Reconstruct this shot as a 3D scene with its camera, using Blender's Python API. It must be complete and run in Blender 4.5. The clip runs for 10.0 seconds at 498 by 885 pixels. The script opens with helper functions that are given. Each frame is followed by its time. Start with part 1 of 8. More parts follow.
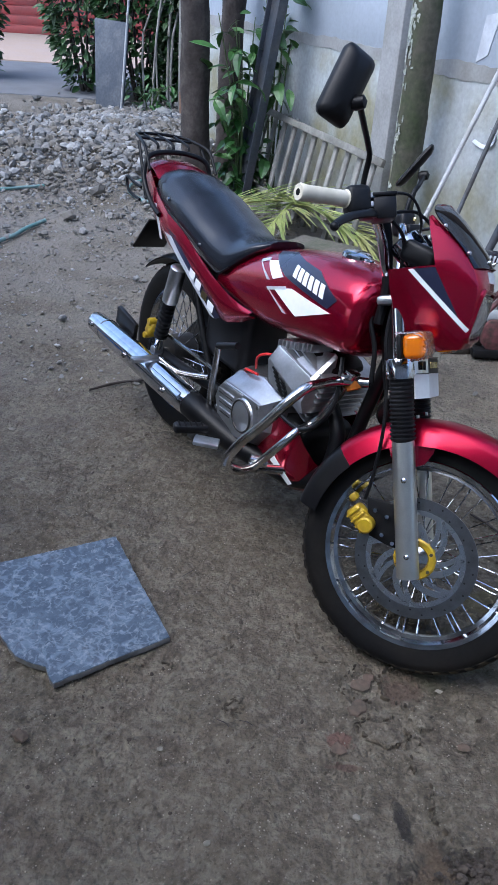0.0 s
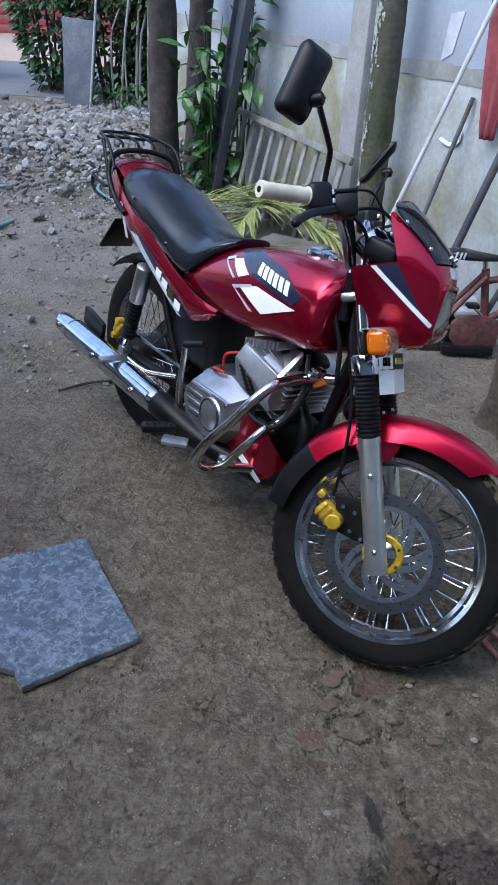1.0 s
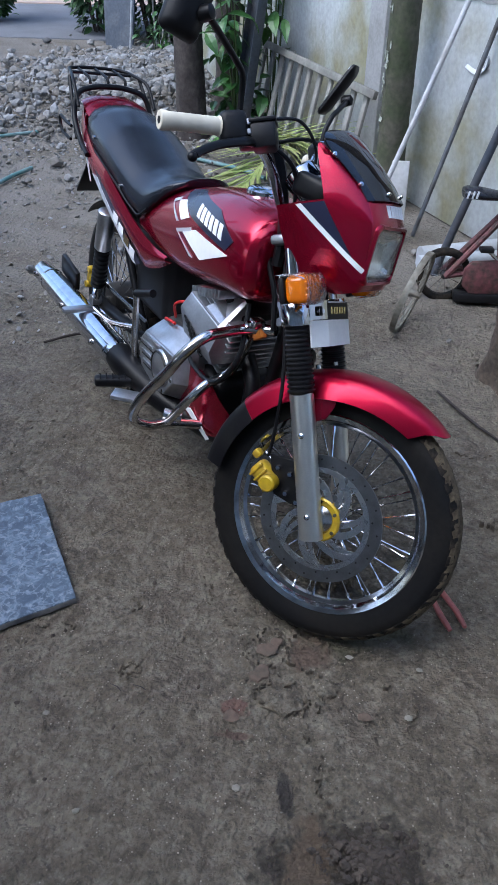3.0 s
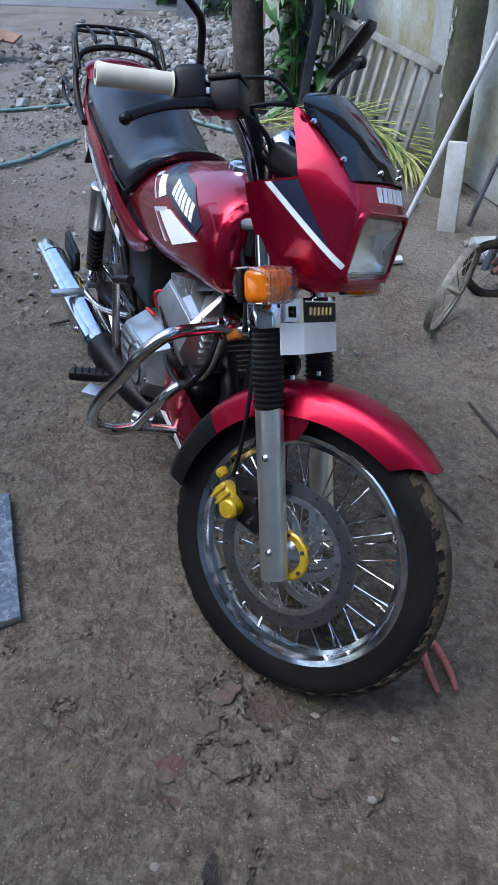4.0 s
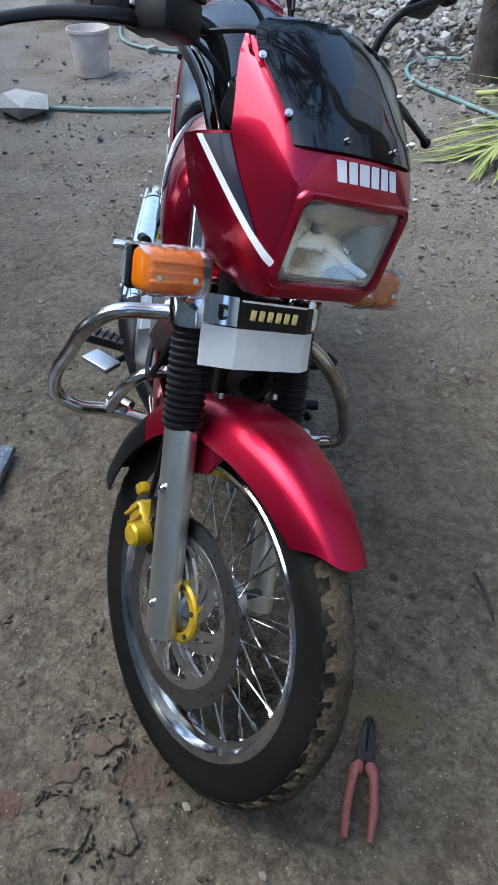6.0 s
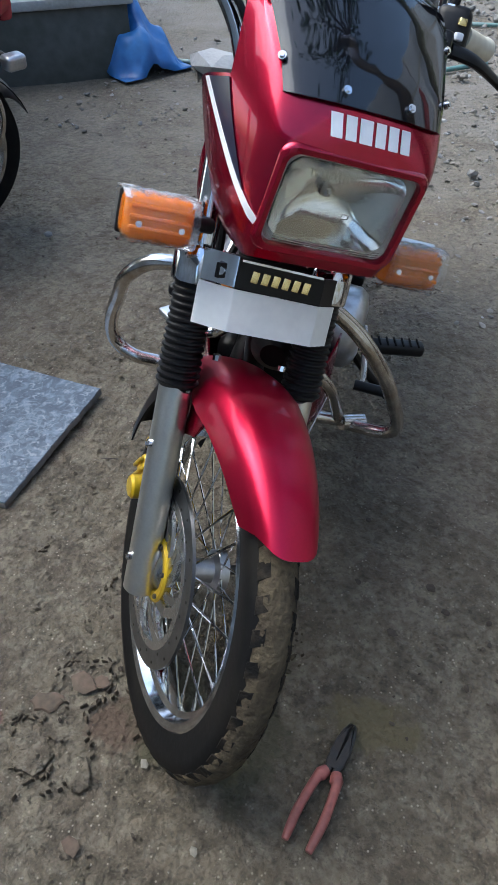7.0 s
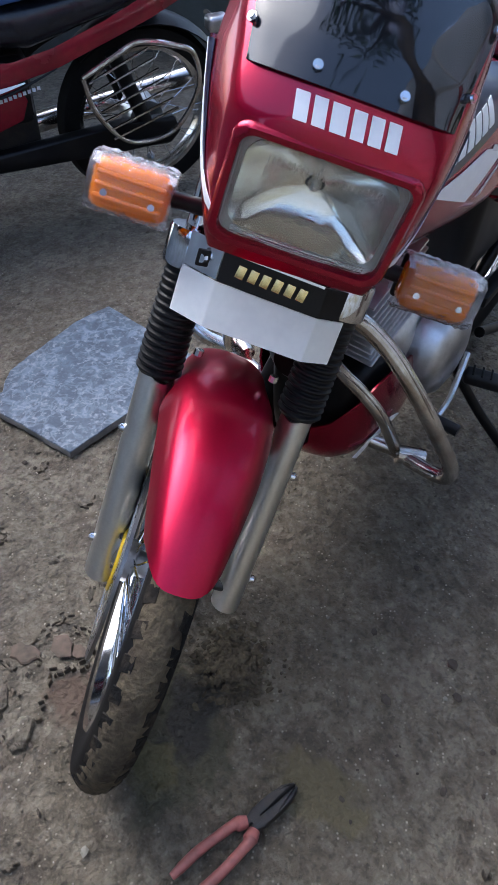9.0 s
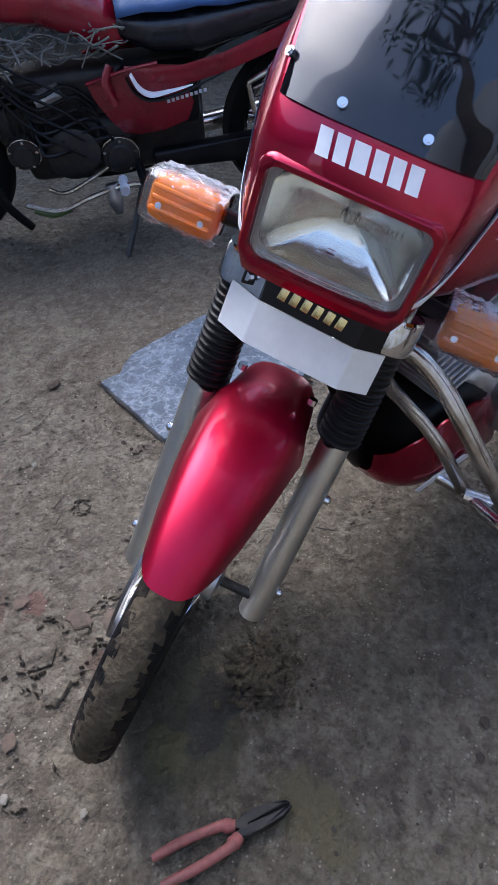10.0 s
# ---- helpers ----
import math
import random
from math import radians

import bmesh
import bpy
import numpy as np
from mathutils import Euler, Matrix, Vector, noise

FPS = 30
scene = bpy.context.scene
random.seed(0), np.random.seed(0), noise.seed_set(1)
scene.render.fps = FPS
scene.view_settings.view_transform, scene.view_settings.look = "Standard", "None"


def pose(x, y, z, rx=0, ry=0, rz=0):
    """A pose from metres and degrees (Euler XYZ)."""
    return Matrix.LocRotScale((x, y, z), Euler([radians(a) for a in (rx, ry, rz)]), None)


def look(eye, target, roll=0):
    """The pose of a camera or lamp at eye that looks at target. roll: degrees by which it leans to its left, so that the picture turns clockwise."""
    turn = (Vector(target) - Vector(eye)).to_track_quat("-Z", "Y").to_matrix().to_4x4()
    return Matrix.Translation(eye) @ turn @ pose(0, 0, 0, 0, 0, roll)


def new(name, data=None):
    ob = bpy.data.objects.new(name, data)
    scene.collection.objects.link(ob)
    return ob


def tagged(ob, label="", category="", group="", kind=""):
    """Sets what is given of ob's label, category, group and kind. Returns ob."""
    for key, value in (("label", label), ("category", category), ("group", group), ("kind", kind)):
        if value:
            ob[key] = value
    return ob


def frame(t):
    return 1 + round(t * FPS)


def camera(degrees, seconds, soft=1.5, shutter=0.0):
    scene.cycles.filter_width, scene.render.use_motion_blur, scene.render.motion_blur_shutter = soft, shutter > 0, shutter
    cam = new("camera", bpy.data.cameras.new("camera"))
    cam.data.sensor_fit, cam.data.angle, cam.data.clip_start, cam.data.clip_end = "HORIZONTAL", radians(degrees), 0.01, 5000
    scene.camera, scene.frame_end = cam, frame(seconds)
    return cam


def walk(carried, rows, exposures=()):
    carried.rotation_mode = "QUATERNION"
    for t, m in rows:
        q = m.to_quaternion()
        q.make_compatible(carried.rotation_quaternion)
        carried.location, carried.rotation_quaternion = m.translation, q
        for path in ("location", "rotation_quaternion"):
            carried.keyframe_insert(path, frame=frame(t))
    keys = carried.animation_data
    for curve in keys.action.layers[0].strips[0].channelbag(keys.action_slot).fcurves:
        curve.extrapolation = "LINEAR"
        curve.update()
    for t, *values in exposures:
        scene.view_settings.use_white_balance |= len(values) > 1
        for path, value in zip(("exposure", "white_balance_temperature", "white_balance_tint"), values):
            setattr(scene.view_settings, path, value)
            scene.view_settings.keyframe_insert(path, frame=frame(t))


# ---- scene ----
cam = camera(36.9, 10.0)
PATH = [
    (0, (0.3270, 0.3260, 1.4818), (0.2249, 1.9183, 0.4687), 3.2),
    (0.5, (0.3383, 0.3289, 1.4836), (0.2826, 1.9250, 0.4734), 3.4),
    (1, (0.3525, 0.3298, 1.4789), (0.3071, 1.9259, 0.4668), 3.4),
    (1.5, (0.3856, 0.3374, 1.4733), (0.3487, 1.9089, 0.4234), 2.6),
    (2, (0.4517, 0.3648, 1.4695), (0.3582, 1.9089, 0.3827), 1.7),
    (2.5, (0.5604, 0.4063, 1.4629), (0.4082, 1.9372, 0.3657), 1.4),
    (3, (0.6662, 0.4602, 1.4383), (0.4555, 1.9694, 0.3194), 0.4),
    (3.2, (0.6946, 0.4999, 1.4156), (0.4527, 2.0034, 0.2967), 0.1),
    (4.3, (0.8911, 0.8080, 1.3410), (0.4215, 2.2085, 0.1625), -0),
    (4.5, (0.9327, 0.8429, 1.3362), (0.3789, 2.2009, 0.1436), -0.1),
    (5, (1.0764, 0.9119, 1.3296), (0.3808, 2.2018, 0.1361), -0.1),
    (5.5, (1.1359, 1.0234, 1.3013), (0.3931, 2.2954, 0.1181), 0.3),
    (5.7, (1.1397, 1.1028, 1.2729), (0.3676, 2.3483, 0.0784), 0.4),
    (6.8, (1.2710, 1.3702, 1.2011), (0.1795, 2.2860, -0.0406), -1.6),
    (7, (1.3221, 1.4081, 1.1954), (0.1805, 2.2491, -0.0539), -2.1),
    (7.5, (1.4099, 1.4770, 1.1869), (0.2013, 2.2236, -0.0605), -3.6),
    (8, (1.3986, 1.5649, 1.1576), (0.1899, 2.2812, -0.1068), -1.1),
    (8.5, (1.3684, 1.6821, 1.1463), (0.1162, 2.2746, -0.1389), 0.5),
    (9, (1.3769, 1.7407, 1.1444), (0.0151, 2.0884, -0.1200), -3.3),
    (9.5, (1.3901, 1.8286, 1.1501), (-0.0132, 1.9013, -0.1143), -6),
    (10, (1.4024, 1.9013, 1.1633), (-0.0198, 1.8541, -0.0803), -5.1),
]
walk(cam, [(t, look(eye, target, roll)) for t, eye, target, roll in PATH], [(0, 1.27, 5360, 8), (3, 1.22, 5330, 7), (5, 1.42, 5450, 4), (7, 1.62, 5850, 2), (8.5, 1.74, 5750, 6), (10, 1.80, 5650, 12)])

# ---- light: an overcast evening sky with a wide, weak sun ----
world = bpy.data.worlds.new("sky")
scene.world = world
world.use_nodes = True
wn = world.node_tree
sky = wn.nodes.new("ShaderNodeTexSky")
sky.sky_type, sky.sun_disc = "NISHITA", False
SUN_UP, SUN_ROUND = 60.0, 238.0
sky.sun_elevation, sky.sun_rotation = radians(SUN_UP), radians(SUN_ROUND)
sky.dust_density, sky.air_density, sky.ozone_density = 4.0, 1.0, 1.0
wn.links.new(sky.outputs["Color"], wn.nodes["Background"].inputs["Color"])
wn.nodes["Background"].inputs["Strength"].default_value = 0.15
lamp = bpy.data.lights.new("sun", "SUN")
lamp.energy, lamp.angle, lamp.color = 0.58, radians(60), (1.0, 0.97, 0.94)
sun = new("sun", lamp)
sd = Vector((math.sin(radians(SUN_ROUND)) * math.cos(radians(SUN_UP)), math.cos(radians(SUN_ROUND)) * math.cos(radians(SUN_UP)), math.sin(radians(SUN_UP))))
sun.matrix_world = look(sd * 20, (0, 0, 0))
tagged(sun, "soft overcast daylight", "sun", kind="structure")


# ---- materials ----
def mat(name, base, rough=0.6, metal=0.0, vary=0.12, scale=30.0, second=None, spot=4.0, bump=0.0, coat=0.0, rvar=0.08, piece=0.0, sheen=0.0):
    """A procedural surface: base colour varied by a fine and a coarse noise, a second colour in patches, roughness that varies, fine relief."""
    m = bpy.data.materials.new(name)
    m.use_nodes = True
    t = m.node_tree
    n, l = t.nodes, t.links
    b = n["Principled BSDF"]
    co = n.new("ShaderNodeTexCoord")
    fine, broad = n.new("ShaderNodeTexNoise"), n.new("ShaderNodeTexNoise")
    for q, s in ((fine, scale), (broad, spot)):
        q.inputs["Scale"].default_value, q.inputs["Detail"].default_value = s, 6.0
        l.new(co.outputs["Object"], q.inputs["Vector"])
    ramp = n.new("ShaderNodeMix")
    ramp.data_type = "RGBA"
    ramp.inputs[6].default_value = (*base, 1)
    ramp.inputs[7].default_value = (*(second or [min(1, c * (1 + vary * 2)) for c in base]), 1)
    r = n.new("ShaderNodeMapRange")
    r.inputs[1].default_value, r.inputs[2].default_value = 0.42, 0.66
    l.new(broad.outputs["Fac"], r.inputs[0])
    l.new(r.outputs[0], ramp.inputs[0])
    hv = n.new("ShaderNodeHueSaturation")
    v = n.new("ShaderNodeMapRange")
    v.inputs[1].default_value, v.inputs[2].default_value, v.inputs[3].default_value, v.inputs[4].default_value = 0.25, 0.75, 1 - vary, 1 + vary
    l.new(fine.outputs["Fac"], v.inputs[0])
    last = v.outputs[0]
    if piece:
        oi = n.new("ShaderNodeObjectInfo")
        pr = n.new("ShaderNodeMapRange")
        pr.inputs[3].default_value, pr.inputs[4].default_value = 1 - piece, 1 + piece
        l.new(oi.outputs["Random"], pr.inputs[0])
        mu = n.new("ShaderNodeMath")
        mu.operation = "MULTIPLY"
        l.new(last, mu.inputs[0])
        l.new(pr.outputs[0], mu.inputs[1])
        last = mu.outputs[0]
    l.new(last, hv.inputs["Value"])
    l.new(ramp.outputs[2], hv.inputs["Color"])
    l.new(hv.outputs[0], b.inputs["Base Color"])
    rr = n.new("ShaderNodeMapRange")
    rr.inputs[3].default_value, rr.inputs[4].default_value = max(0.02, rough - rvar), min(1, rough + rvar)
    l.new(broad.outputs["Fac"], rr.inputs[0])
    l.new(rr.outputs[0], b.inputs["Roughness"])
    b.inputs["Metallic"].default_value = metal
    b.inputs["Coat Weight"].default_value = coat
    b.inputs["Coat Roughness"].default_value = 0.06
    if sheen:
        b.inputs["Sheen Weight"].default_value = sheen
    if bump:
        bp = n.new("ShaderNodeBump")
        bp.inputs["Strength"].default_value, bp.inputs["Distance"].default_value = min(1.0, bump * 100), 0.01 if bump > 0.003 else 0.004
        l.new(fine.outputs["Fac"], bp.inputs["Height"])
        l.new(bp.outputs[0], b.inputs["Normal"])
    return m


def set_in(m, **kw):
    for k, val in kw.items():
        m.node_tree.nodes["Principled BSDF"].inputs[k.replace("_", " ")].default_value = val
    return m


def veined():
    """Polished slate-blue tile: dark blotches and a net of pale veins."""
    m = mat("blue_grey_stone_tile", (0.048, 0.070, 0.100), 0.42, 0, 0.16, 160, (0.074, 0.102, 0.138), 12, 0.001, 0.0, 0.12)
    n, l = m.node_tree.nodes, m.node_tree.links
    b = n["Principled BSDF"]
    co = n.new("ShaderNodeTexCoord")
    def noi(sc, det, dist):
        q = n.new("ShaderNodeTexNoise")
        q.inputs["Scale"].default_value, q.inputs["Detail"].default_value, q.inputs["Distortion"].default_value = sc, det, dist
        l.new(co.outputs["Object"], q.inputs["Vector"])
        return q

    def layer(fac, lo, hi, colour, most=1.0):
        r = n.new("ShaderNodeMapRange")
        r.inputs[1].default_value, r.inputs[2].default_value, r.inputs[4].default_value = lo, hi, most
        l.new(fac, r.inputs[0])
        mx = n.new("ShaderNodeMix")
        mx.data_type = "RGBA"
        mx.inputs[7].default_value = (*colour, 1)
        l.new(b.inputs["Base Color"].links[0].from_socket, mx.inputs[6])
        l.new(r.outputs[0], mx.inputs[0])
        l.new(mx.outputs[2], b.inputs["Base Color"])

    layer(noi(18, 8, 0.8).outputs["Fac"], 0.50, 0.66, (0.032, 0.048, 0.074), 0.7)
    layer(noi(30, 10, 0.9).outputs["Fac"], 0.50, 0.70, (0.150, 0.184, 0.236))
    warp = n.new("ShaderNodeVectorMath")
    warp.operation = "MULTIPLY_ADD"
    l.new(noi(16, 6, 0.0).outputs["Color"], warp.inputs[0])
    warp.inputs[1].default_value = (0.09, 0.09, 0.09)
    l.new(co.outputs["Object"], warp.inputs[2])
    ve = n.new("ShaderNodeTexVoronoi")
    ve.feature = "DISTANCE_TO_EDGE"
    ve.inputs["Scale"].default_value = 26
    l.new(warp.outputs[0], ve.inputs["Vector"])
    gap = n.new("ShaderNodeMath")
    gap.operation = "ADD"
    l.new(ve.outputs["Distance"], gap.inputs[0])
    br = n.new("ShaderNodeMapRange")
    br.inputs[1].default_value, br.inputs[2].default_value, br.inputs[3].default_value, br.inputs[4].default_value = 0.42, 0.6, 0.0, 0.12
    l.new(noi(9, 6, 0.3).outputs["Fac"], br.inputs[0])
    l.new(br.outputs[0], gap.inputs[1])
    layer(gap.outputs[0], 0.10, 0.0, (0.20, 0.235, 0.285), 0.6)
    layer(noi(70, 9, 0.6).outputs["Fac"], 0.54, 0.70, (0.20, 0.225, 0.26))
    layer(noi(44, 9, 0.8).outputs["Fac"], 0.56, 0.68, (0.028, 0.041, 0.062), 0.6)
    return m


RED = set_in(mat("red_metallic_paint", (0.34, 0.0012, 0.026), 0.25, 0.80, 0.05, 400, (0.36, 0.0018, 0.03), 3, 0, 0.6, 0.03), Coat_Roughness=0.035)
DULLRED = set_in(mat("scuffed_red_paint", (0.33, 0.0012, 0.026), 0.36, 0.85, 0.06, 300, (0.35, 0.003, 0.032), 5, 0, 0.22, 0.05), Coat_Roughness=0.09)
DARKRED = mat("old_red_plastic", (0.27, 0.005, 0.022), 0.26, 0.15, 0.12, 60, (0.17, 0.005, 0.016), 6, 0, 0.5)
SEAT = mat("black_vinyl", (0.010, 0.012, 0.018), 0.24, 0, 0.15, 500, (0.014, 0.016, 0.022), 6, 0.0005, 0.0, 0.06)
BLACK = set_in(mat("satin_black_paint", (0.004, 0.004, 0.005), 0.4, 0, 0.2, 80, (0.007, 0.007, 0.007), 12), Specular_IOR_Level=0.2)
PLASTIC = set_in(mat("black_plastic", (0.006, 0.006, 0.007), 0.42, 0, 0.15, 200, (0.010, 0.010, 0.011), 15), Specular_IOR_Level=0.25)
RUBBER = set_in(mat("tyre_rubber", (0.0045, 0.0045, 0.005), 0.7, 0, 0.25, 90, (0.010, 0.009, 0.008), 9, 0.001), Specular_IOR_Level=0.15)
MUDRUB = set_in(mat("muddy_tread_rubber", (0.006, 0.006, 0.006), 0.85, 0, 0.4, 150, (0.03, 0.024, 0.018), 22, 0.004), Specular_IOR_Level=0.15)
MUD = set_in(mat("caked_mud", (0.078, 0.063, 0.041), 0.95, 0, 0.35, 120, (0.045, 0.036, 0.025), 26, 0.006), Specular_IOR_Level=0.2)
CHROME = mat("chrome", (0.66, 0.68, 0.72), 0.09, 1.0, 0.04, 60, (0.56, 0.56, 0.58), 20, 0, 0, 0.05)
RIMCHROME = mat("rim_chrome", (0.60, 0.63, 0.68), 0.13, 1.0, 0.08, 60, (0.34, 0.34, 0.35), 18, 0, 0, 0.08)
STEEL = mat("worn_chrome_tube", (0.60, 0.60, 0.60), 0.19, 1.0, 0.12, 120, (0.38, 0.34, 0.30), 22, 0, 0, 0.12)
ALU = mat("cast_aluminium", (0.50, 0.515, 0.54), 0.33, 0.92, 0.08, 150, (0.34, 0.345, 0.36), 14, 0.0005)
FORKAL = mat("brushed_fork_cover", (0.76, 0.755, 0.71), 0.36, 1.0, 0.05, 260, (0.66, 0.65, 0.61), 12)
DISC = mat("brake_disc_steel", (0.24, 0.245, 0.255), 0.34, 1.0, 0.08, 300, (0.18, 0.18, 0.185), 25)
CARRIER = mat("disc_carrier_steel", (0.62, 0.625, 0.635), 0.27, 1.0, 0.06, 300, (0.5, 0.5, 0.505), 25)
YELLOW = mat("yellow_enamel", (0.50, 0.34, 0.010), 0.40, 0.3, 0.14, 80, (0.34, 0.22, 0.02), 30, 0.001, 0.2)
WHITE = mat("white_decal", (0.78, 0.79, 0.82), 0.35, 0, 0.03, 90, None, 8)
SILVERD = mat("silver_decal", (0.55, 0.57, 0.62), 0.3, 0.4, 0.05, 90, None, 8)
NAVY = mat("dark_blue_decal", (0.012, 0.014, 0.035), 0.3, 0, 0.1, 90, None, 8, 0, 0.4)
GOLD = mat("gold_emblem", (0.75, 0.62, 0.3), 0.25, 1.0, 0.05, 90, None, 8)
PLATE = mat("white_plate", (0.86, 0.86, 0.82), 0.45, 0, 0.03, 90, (0.80, 0.80, 0.77), 20)
GRIP = mat("off_white_rubber_grip", (0.62, 0.58, 0.47), 0.6, 0, 0.08, 120, (0.5, 0.46, 0.36), 30, 0.001)
WIRE = mat("red_wire", (0.5, 0.02, 0.02), 0.5)
ORANGE = mat("orange_plastic", (0.42, 0.13, 0.012), 0.5)
BRASS = mat("yellow_band", (0.6, 0.45, 0.05), 0.5)
AMBER = set_in(mat("amber_lens", (1.0, 0.25, 0.0), 0.14, 0, 0.05, 60, None, 10, 0, 0.6), Transmission_Weight=0.5, IOR=1.45)
MILKY = set_in(mat("crinkled_film_fold", (0.9, 0.9, 0.94), 0.22, 0, 0.05, 60, None, 30, 0.004, 0.2), Transmission_Weight=0.80, IOR=1.3)
FILM = set_in(mat("clear_wrapping_film", (1.0, 1.0, 1.0), 0.05, 0, 0.02, 60, None, 10, 0.006), Transmission_Weight=1.0, IOR=1.40)
SMOKE = set_in(mat("smoked_acrylic", (0.010, 0.012, 0.018), 0.05, 0, 0.05, 60, None, 10, 0, 0.0, 0.03), Transmission_Weight=0.7, IOR=1.58)
GLASS = set_in(mat("lamp_glass", (0.9, 0.9, 0.86), 0.06, 0, 0.02, 60, None, 10, 0, 0, 0.02), Transmission_Weight=1.0, IOR=1.45)
MIRROR = mat("mirror_glass", (0.85, 0.86, 0.88), 0.03, 1.0, 0.01, 20, None, 5, 0, 0, 0.01)
LENS = set_in(mat("clear_lamp_lens", (0.88, 0.88, 0.84), 0.09, 0, 0.01, 45, None, 10, 0.0014, 0, 0.03), Transmission_Weight=0.965, IOR=1.28)
LAMPRIM = mat("grey_lamp_rim", (0.56, 0.55, 0.52), 0.35, 0.3, 0.06, 60, (0.46, 0.45, 0.42), 20)
REFLECT = mat("lamp_reflector", (0.93, 0.93, 0.90), 0.11, 1.0, 0.03, 70, (0.70, 0.69, 0.66), 14, 0.0015)
STONE = veined()
STONEEDGE = mat("raw_stone_edge", (0.16, 0.15, 0.14), 0.85, 0, 0.3, 60, (0.1, 0.1, 0.1), 10, 0.003)
WALLM = mat("painted_cement_wall", (0.42, 0.465, 0.53), 0.8, 0, 0.07, 45, (0.35, 0.385, 0.435), 1.6, 0.002)
CEMENT = mat("grey_cement", (0.34, 0.34, 0.34), 0.85, 0, 0.12, 60, (0.25, 0.25, 0.235), 5, 0.003)
# Pale so that the unseen south wall throws light back on the motorcycle.
BOUNCEWALLM = mat("pale_bounce_wall", (0.56, 0.56, 0.55), 0.85, 0, 0.06, 40, (0.46, 0.45, 0.43), 2)
MOSSBLOCK = mat("mossy_old_block", (0.115, 0.105, 0.085), 0.95, 0, 0.3, 60, (0.07, 0.075, 0.05), 9, 0.006)
DARKSLATE = mat("dark_slate_tile", (0.050, 0.060, 0.080), 0.7, 0, 0.25, 40, (0.085, 0.095, 0.112), 7, 0.001)
MOSSWALL = mat("stained_wall_foot", (0.38, 0.405, 0.41), 0.85, 0, 0.15, 36, (0.235, 0.225, 0.145), 2.8, 0.004)
BARK = mat("dark_bark", (0.032, 0.025, 0.022), 0.9, 0, 0.35, 45, (0.062, 0.052, 0.046), 9, 0.006)
MOSSBARK = mat("mossy_palm_bark", (0.085, 0.08, 0.058), 0.9, 0, 0.3, 40, (0.05, 0.062, 0.028), 6, 0.005)
STUMPM = mat("earthy_stump_bark", (0.075, 0.058, 0.044), 0.95, 0, 0.45, 60, (0.036, 0.03, 0.023), 10, 0.008)
LICHEN = mat("white_lichen", (0.42, 0.44, 0.40), 0.9, 0, 0.35, 90, (0.25, 0.27, 0.2), 40)
LEAF = mat("green_leaf", (0.030, 0.090, 0.018), 0.4, 0, 0.3, 30, (0.060, 0.145, 0.030), 3, 0, 0.1)
DARKLEAF = mat("dark_hedge_leaf", (0.016, 0.045, 0.010), 0.5, 0, 0.3, 30, (0.04, 0.1, 0.022), 3)
PALM = mat("yellowing_palm_leaf", (0.23, 0.30, 0.085), 0.5, 0, 0.2, 25, (0.34, 0.34, 0.13), 5)
STEM = mat("green_stem", (0.06, 0.09, 0.03), 0.6)
ROCK = mat("crushed_rock", (0.22, 0.222, 0.222), 0.85, 0, 0.28, 30, (0.13, 0.122, 0.108), 2.2, 0.003)


def each_its_shade(m, lo, hi, tint):
    """Every loose piece of a joined heap takes a shade and a touch of earth of its own."""
    n, l = m.node_tree.nodes, m.node_tree.links
    b = n["Principled BSDF"]
    g = n.new("ShaderNodeNewGeometry")
    v = n.new("ShaderNodeMapRange")
    v.inputs[3].default_value, v.inputs[4].default_value = lo, hi
    l.new(g.outputs["Random Per Island"], v.inputs[0])
    h = n.new("ShaderNodeHueSaturation")
    l.new(v.outputs[0], h.inputs["Value"])
    l.new(b.inputs["Base Color"].links[0].from_socket, h.inputs["Color"])
    w = n.new("ShaderNodeMath")
    w.operation = "PINGPONG"
    w.inputs[1].default_value = 0.11
    l.new(g.outputs["Random Per Island"], w.inputs[0])
    k = n.new("ShaderNodeMapRange")
    k.inputs[1].default_value, k.inputs[2].default_value, k.inputs[4].default_value = 0.05, 0.11, 0.8
    l.new(w.outputs[0], k.inputs[0])
    x = n.new("ShaderNodeMix")
    x.data_type = "RGBA"
    x.inputs[7].default_value = (*tint, 1)
    l.new(k.outputs[0], x.inputs[0])
    l.new(h.outputs[0], x.inputs[6])
    l.new(x.outputs[2], b.inputs["Base Color"])


each_its_shade(ROCK, 0.6, 1.5, (0.135, 0.115, 0.088))
PEBBLE = mat("pale_pebble", (0.20, 0.185, 0.155), 0.9, 0, 0.3, 40, (0.13, 0.12, 0.10), 9)
BRICKM = mat("broken_brick", (0.095, 0.066, 0.048), 0.9, 0, 0.3, 60, (0.075, 0.058, 0.042), 24, 0.004)
WOODG = mat("weathered_grey_board", (0.23, 0.225, 0.205), 0.85, 0, 0.22, 40, (0.14, 0.135, 0.12), 5, 0.003, piece=0.15)
WOODB = mat("brown_plank", (0.24, 0.15, 0.10), 0.8, 0, 0.2, 40, (0.17, 0.10, 0.07), 6, 0.002, piece=0.2)
DARKSTEEL = mat("dark_blue_grey_steel", (0.055, 0.065, 0.085), 0.5, 0.2, 0.2, 50, (0.09, 0.09, 0.10), 5)
GREYPOLE = mat("weathered_grey_pole", (0.40, 0.41, 0.43), 0.55, 0.3, 0.15, 50, (0.28, 0.27, 0.26), 8)
OLDRIM = mat("dull_rusty_rim", (0.20, 0.195, 0.165), 0.6, 0.4, 0.25, 60, (0.12, 0.10, 0.075), 20)
